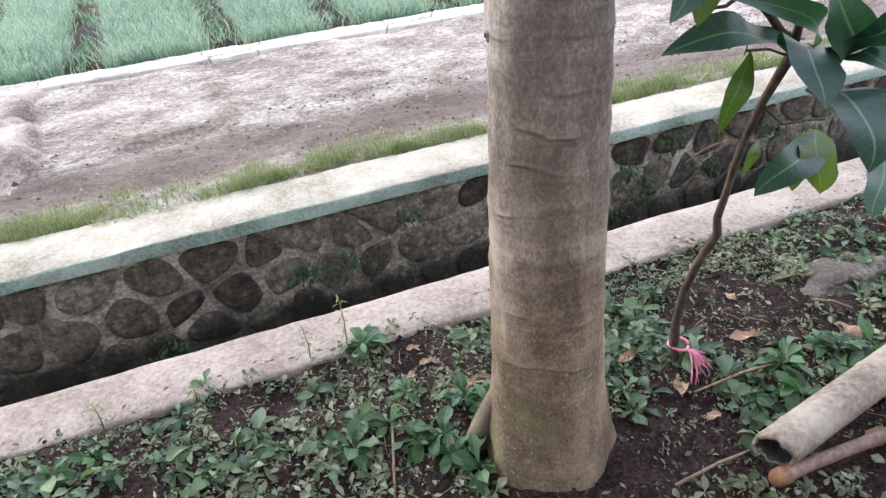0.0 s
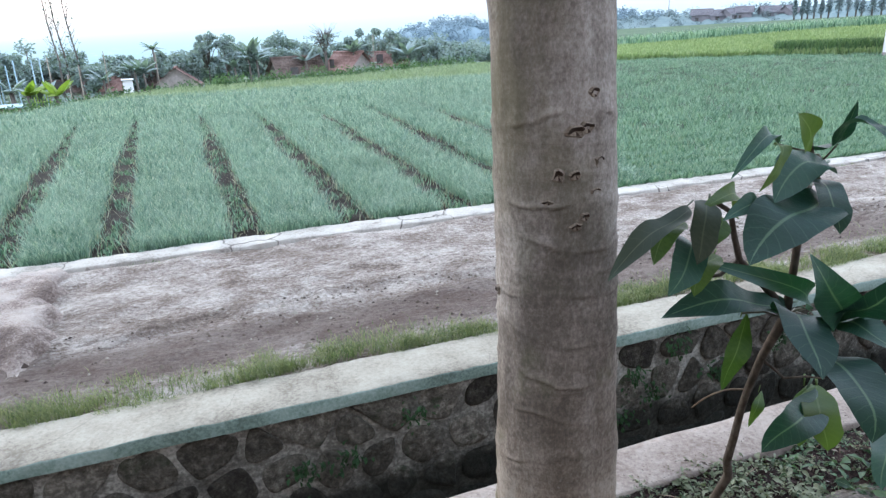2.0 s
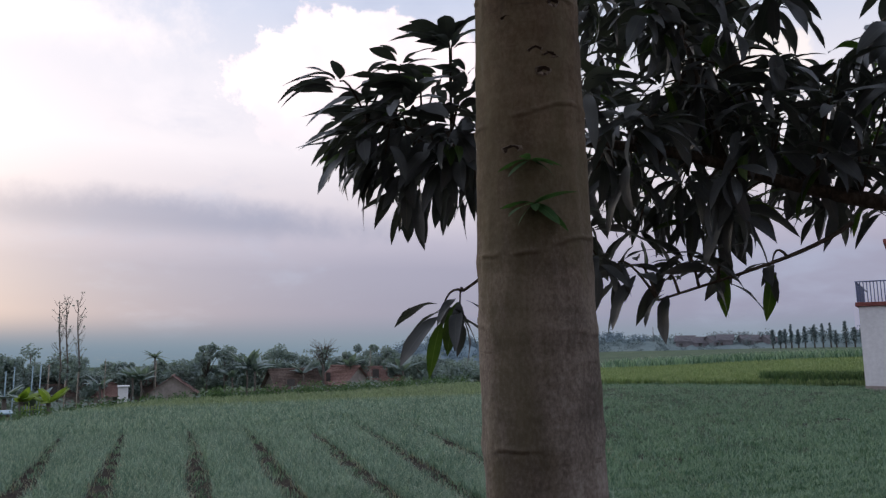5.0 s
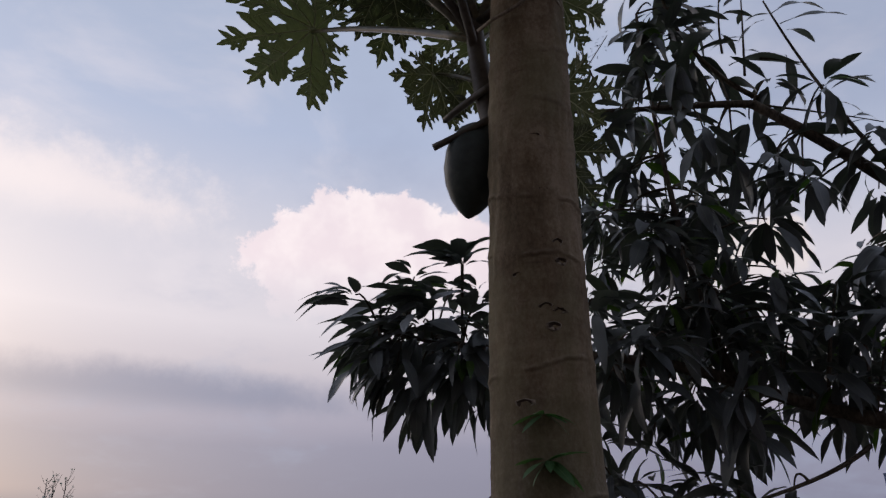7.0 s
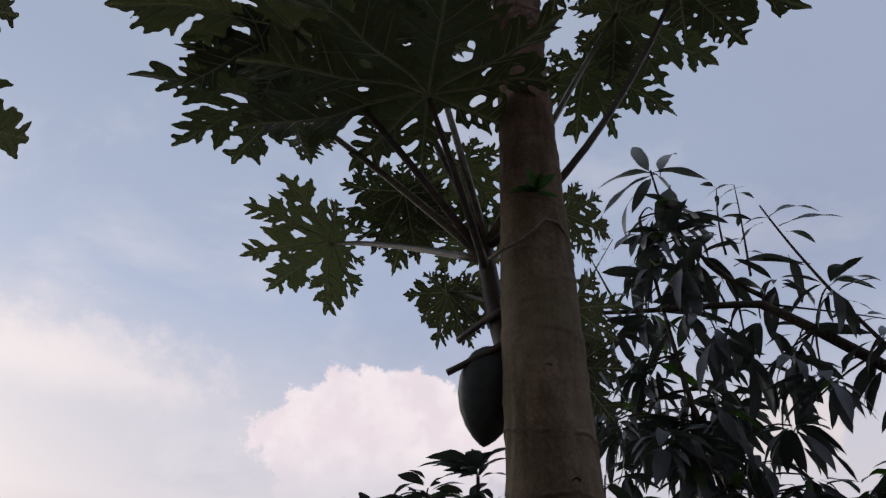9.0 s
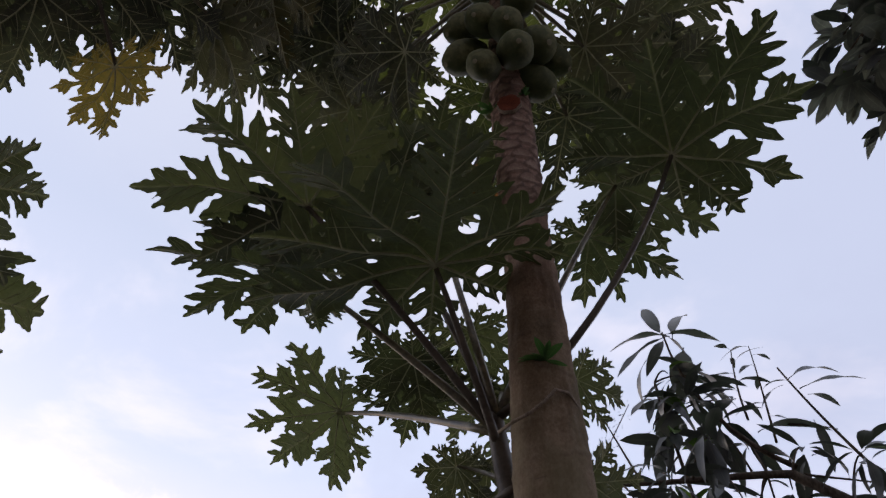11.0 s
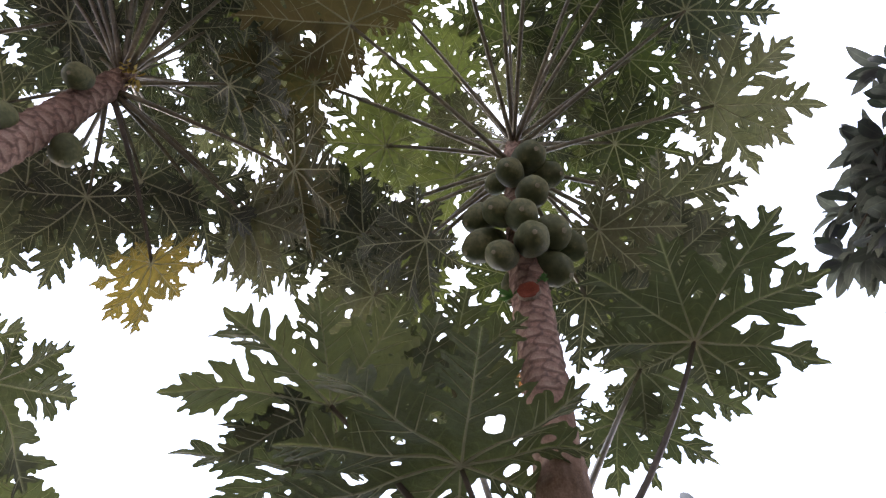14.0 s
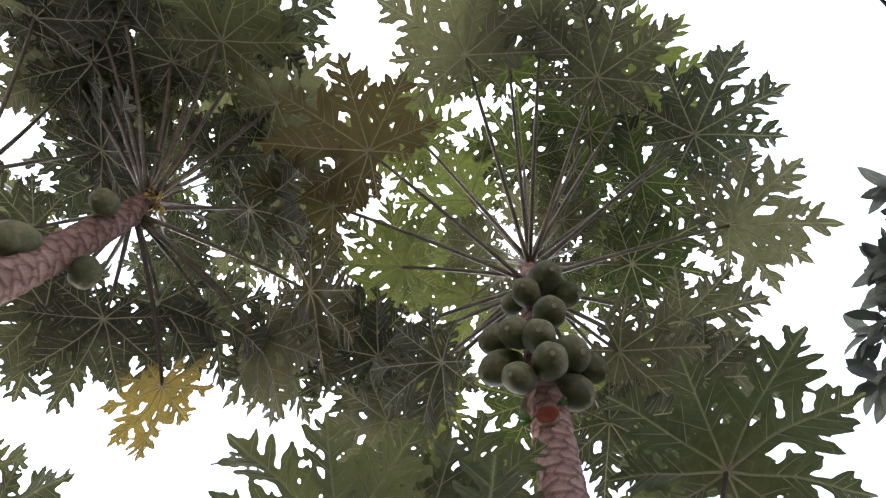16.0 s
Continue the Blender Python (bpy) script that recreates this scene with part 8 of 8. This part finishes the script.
hill("far_hill", -9, 22, 420, -30, knots((-9, 16), (-6, 24), (-4, 31), (-1, 36), (1, 35), (3, 31), (6, 30), (9, 33), (13, 36), (17, 31), (22, 26)), 4.0, "hill", "wooded hill, evening haze painted bluish into its colour", trees=420, tree_size=9.0, seed=3)
hill("near_ridge", 6, 40, 190, -6, knots((6, 4), (9, 6.5), (13, 8), (18, 8.6), (24, 9.4), (30, 10.2), (40, 11.5)), 0.8, "ridge", "green ridge, haze painted in, with houses and trees along the skyline", depth=40, trees=170, tree_size=3.6, seed=5)
for i, (az, wide, top_) in enumerate(((18.4, 5, 3.7), (19.6, 6, 3.3), (20.5, 5, 3.5), (21.3, 4, 3.9), (23.0, 5, 3.7), (24.3, 3.5, 3.6))):
    village_house(az, 215, top_, wide, 4.5, 0.0, 1.4, 25 * (i % 3 - 1), "roof_far", "tiled house on the ridge, haze painted into its grey", "roof_far")


def conifer(azimuth, far, el, wide, seed):
    r = random.Random(seed)
    foot = polar(azimuth, far)
    tall = 1.6 + far * math.tan(radians(el)) - foot.z
    ob = thing("conifer", tuple(foot), "slender conifer standing on the ridge, its haze painted in", "tree", "conifers on the ridge")
    part("trunk", tube([foot, foot + UP * tall * 0.5, foot + UP * tall * 0.96], [0.2, 0.12, 0.04], 6).mesh("trunk", "tree_bark"), ob)
    crown = Shape()
    for k in range(16):
        t = 0.3 + 0.7 * k / 15
        leaf_clumps(crown, foot + Vector((r.uniform(-0.1, 0.1), 0, tall * t)), wide * (0.5 if t < 0.6 else 0.5 - 0.9 * (t - 0.6)), 26, 0.55, r, 1.2)
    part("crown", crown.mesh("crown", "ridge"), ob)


for i, (az, el, wide) in enumerate(((24.6, 0.9, 1.5), (25.1, 0.85, 1.4), (25.45, 0.95, 0.9), (25.85, 1.3, 0.8), (26.3, 0.9, 1.2), (26.75, 1.1, 1.3), (27.35, 1.2, 1.8), (27.9, 1.3, 1.1), (28.4, 1.35, 0.7), (28.75, 0.8, 1.2), (29.35, 1.45, 1.5), (29.9, 1.0, 1.8), (30.4, 1.1, 1.8))):
    conifer(az, 190, el, wide, 500 + i)
mast = polar(16.0, 230)
single("radio_mast", tube([mast, mast + UP * 4, mast + UP * 7.5], [0.2, 0.16, 0.08], 6).mesh("radio_mast", "roof_far"), Matrix(), "thin radio mast on the skyline, its haze painted in", "mast")

# the plain far below: a glowing sheet with the haze painted in
plain = bpy.data.materials.new("hazy_plain")
n = Net(node_tree(plain))
gen = n.add("ShaderNodeTexCoord").outputs["Object"]
sep = n.add("ShaderNodeSeparateXYZ")
n.link(gen, sep.inputs[0])
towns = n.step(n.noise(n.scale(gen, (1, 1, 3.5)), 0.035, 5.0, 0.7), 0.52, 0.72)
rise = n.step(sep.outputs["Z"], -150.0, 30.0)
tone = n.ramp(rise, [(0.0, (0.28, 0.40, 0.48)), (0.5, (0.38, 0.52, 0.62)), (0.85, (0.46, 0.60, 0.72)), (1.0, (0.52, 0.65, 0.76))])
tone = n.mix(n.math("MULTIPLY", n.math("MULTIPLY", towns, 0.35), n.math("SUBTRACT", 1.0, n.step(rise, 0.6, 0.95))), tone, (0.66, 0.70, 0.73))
# emission gives the painted haze its brightness
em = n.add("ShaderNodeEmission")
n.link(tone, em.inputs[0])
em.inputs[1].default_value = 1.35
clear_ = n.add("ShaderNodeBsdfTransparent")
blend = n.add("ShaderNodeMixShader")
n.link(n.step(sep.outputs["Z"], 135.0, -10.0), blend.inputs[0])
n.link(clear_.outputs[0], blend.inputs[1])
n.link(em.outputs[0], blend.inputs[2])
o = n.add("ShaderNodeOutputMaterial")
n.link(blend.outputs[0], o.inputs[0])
MAT["hazy_plain"] = plain
s = Shape()
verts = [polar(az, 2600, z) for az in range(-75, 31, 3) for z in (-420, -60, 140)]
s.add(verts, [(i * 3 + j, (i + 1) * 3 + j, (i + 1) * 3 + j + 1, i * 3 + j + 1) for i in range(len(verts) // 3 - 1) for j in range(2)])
single("backdrop", s.mesh("backdrop", "hazy_plain"), Matrix(), "glowing backdrop of a wide plain and far hills in painted blue haze", "distance", kind="structure")

# ---- stones of the canal wall ----
def clip(poly, p, normal):
    """The part of a polygon on the far side of a line."""
    out = []
    for i, a in enumerate(poly):
        b = poly[(i + 1) % len(poly)]
        da, db = (a - p).dot(normal), (b - p).dot(normal)
        if da <= 0:
            out.append(a)
        if da * db < 0:
            out.append(a + (b - a) * (da / (da - db)))
    return out


sr = random.Random(17)
seeds = []
for row in range(4):
    for col in range(46):
        seeds.append(Vector((-3.6 + col * 0.30 + (row % 2) * 0.15 + sr.uniform(-0.11, 0.11), -0.78 - row * 0.255 + sr.uniform(-0.085, 0.085))))
for c in seeds:
    cell = [c + Vector(d) for d in ((-0.3, -0.3), (0.3, -0.3), (0.3, 0.3), (-0.3, 0.3))]
    for o_ in seeds:
        d = o_ - c
        if 0 < d.length < 0.75:
            cell = clip(cell, c + d * 0.5 - d.normalized() * 0.023, d.normalized())
    cell = [Vector((p.x, min(p.y, -0.655))) for p in cell]
    for _ in range(2):  # round the corners
        cell = [q for i, a in enumerate(cell) for q in (a.lerp(cell[(i + 1) % len(cell)], 0.25), a.lerp(cell[(i + 1) % len(cell)], 0.75))]
    mid = sum(cell, Vector((0, 0))) / len(cell)
    if len(cell) > 26:
        cell = cell[::2]
    k = len(cell)
    proud = sr.uniform(0.010, 0.026)
    verts = []
    for scale_, out_ in ((1.0, -0.02), (0.96, 0.6), (0.82, 0.95), (0.45, 1.0)):
        for p in cell:
            q = mid + (p - mid) * scale_ * (1 + 0.05 * noise.noise(Vector((p.x * 9, p.y * 9, scale_))))
            verts.append((q.x, 3.625 - proud * out_ + (0.016 * noise.noise(Vector((q.x * 17, q.y * 17, 2.0))) if out_ > 0 else 0), q.y))
    verts.append((mid.x, 3.625 - proud * 1.02, mid.y))
    faces = [(r_ * k + i, r_ * k + (i + 1) % k, (r_ + 1) * k + (i + 1) % k, (r_ + 1) * k + i) for r_ in range(3) for i in range(k)]
    faces += [(3 * k + i, 3 * k + (i + 1) % k, 4 * k) for i in range(k)]
    part("stone", Shape().add([Vector(v) for v in verts], faces).mesh("stone", "stone"), wall_north, LAND)
# ferns and moss rooted in the wall
moss = Shape()
for u, z in ((0.98, -0.78), (1.75, -0.82), (2.05, -0.95), (2.6, -0.9), (2.75, -1.05), (3.3, -1.0), (0.3, -1.0), (0.55, -0.98), (2.95, -0.72), (-0.6, -1.25), (3.9, -0.85), (2.5, -1.2)):
    for i in range(45):
        p = land(u + sr.gauss(0, 0.055), 3.57 - abs(sr.gauss(0, 0.012)), z + sr.gauss(0, 0.05))
        oval_leaf(moss, p, sr.uniform(3.6, 6.0), sr.uniform(0.02, 0.045), 0.3, sr.uniform(-0.6, 0.6))
single("wall_plants", moss.mesh("wall_plants", "fern"), Matrix(), "small dark ferns and moss rooted in the canal wall", "ferns", kind="stuff")
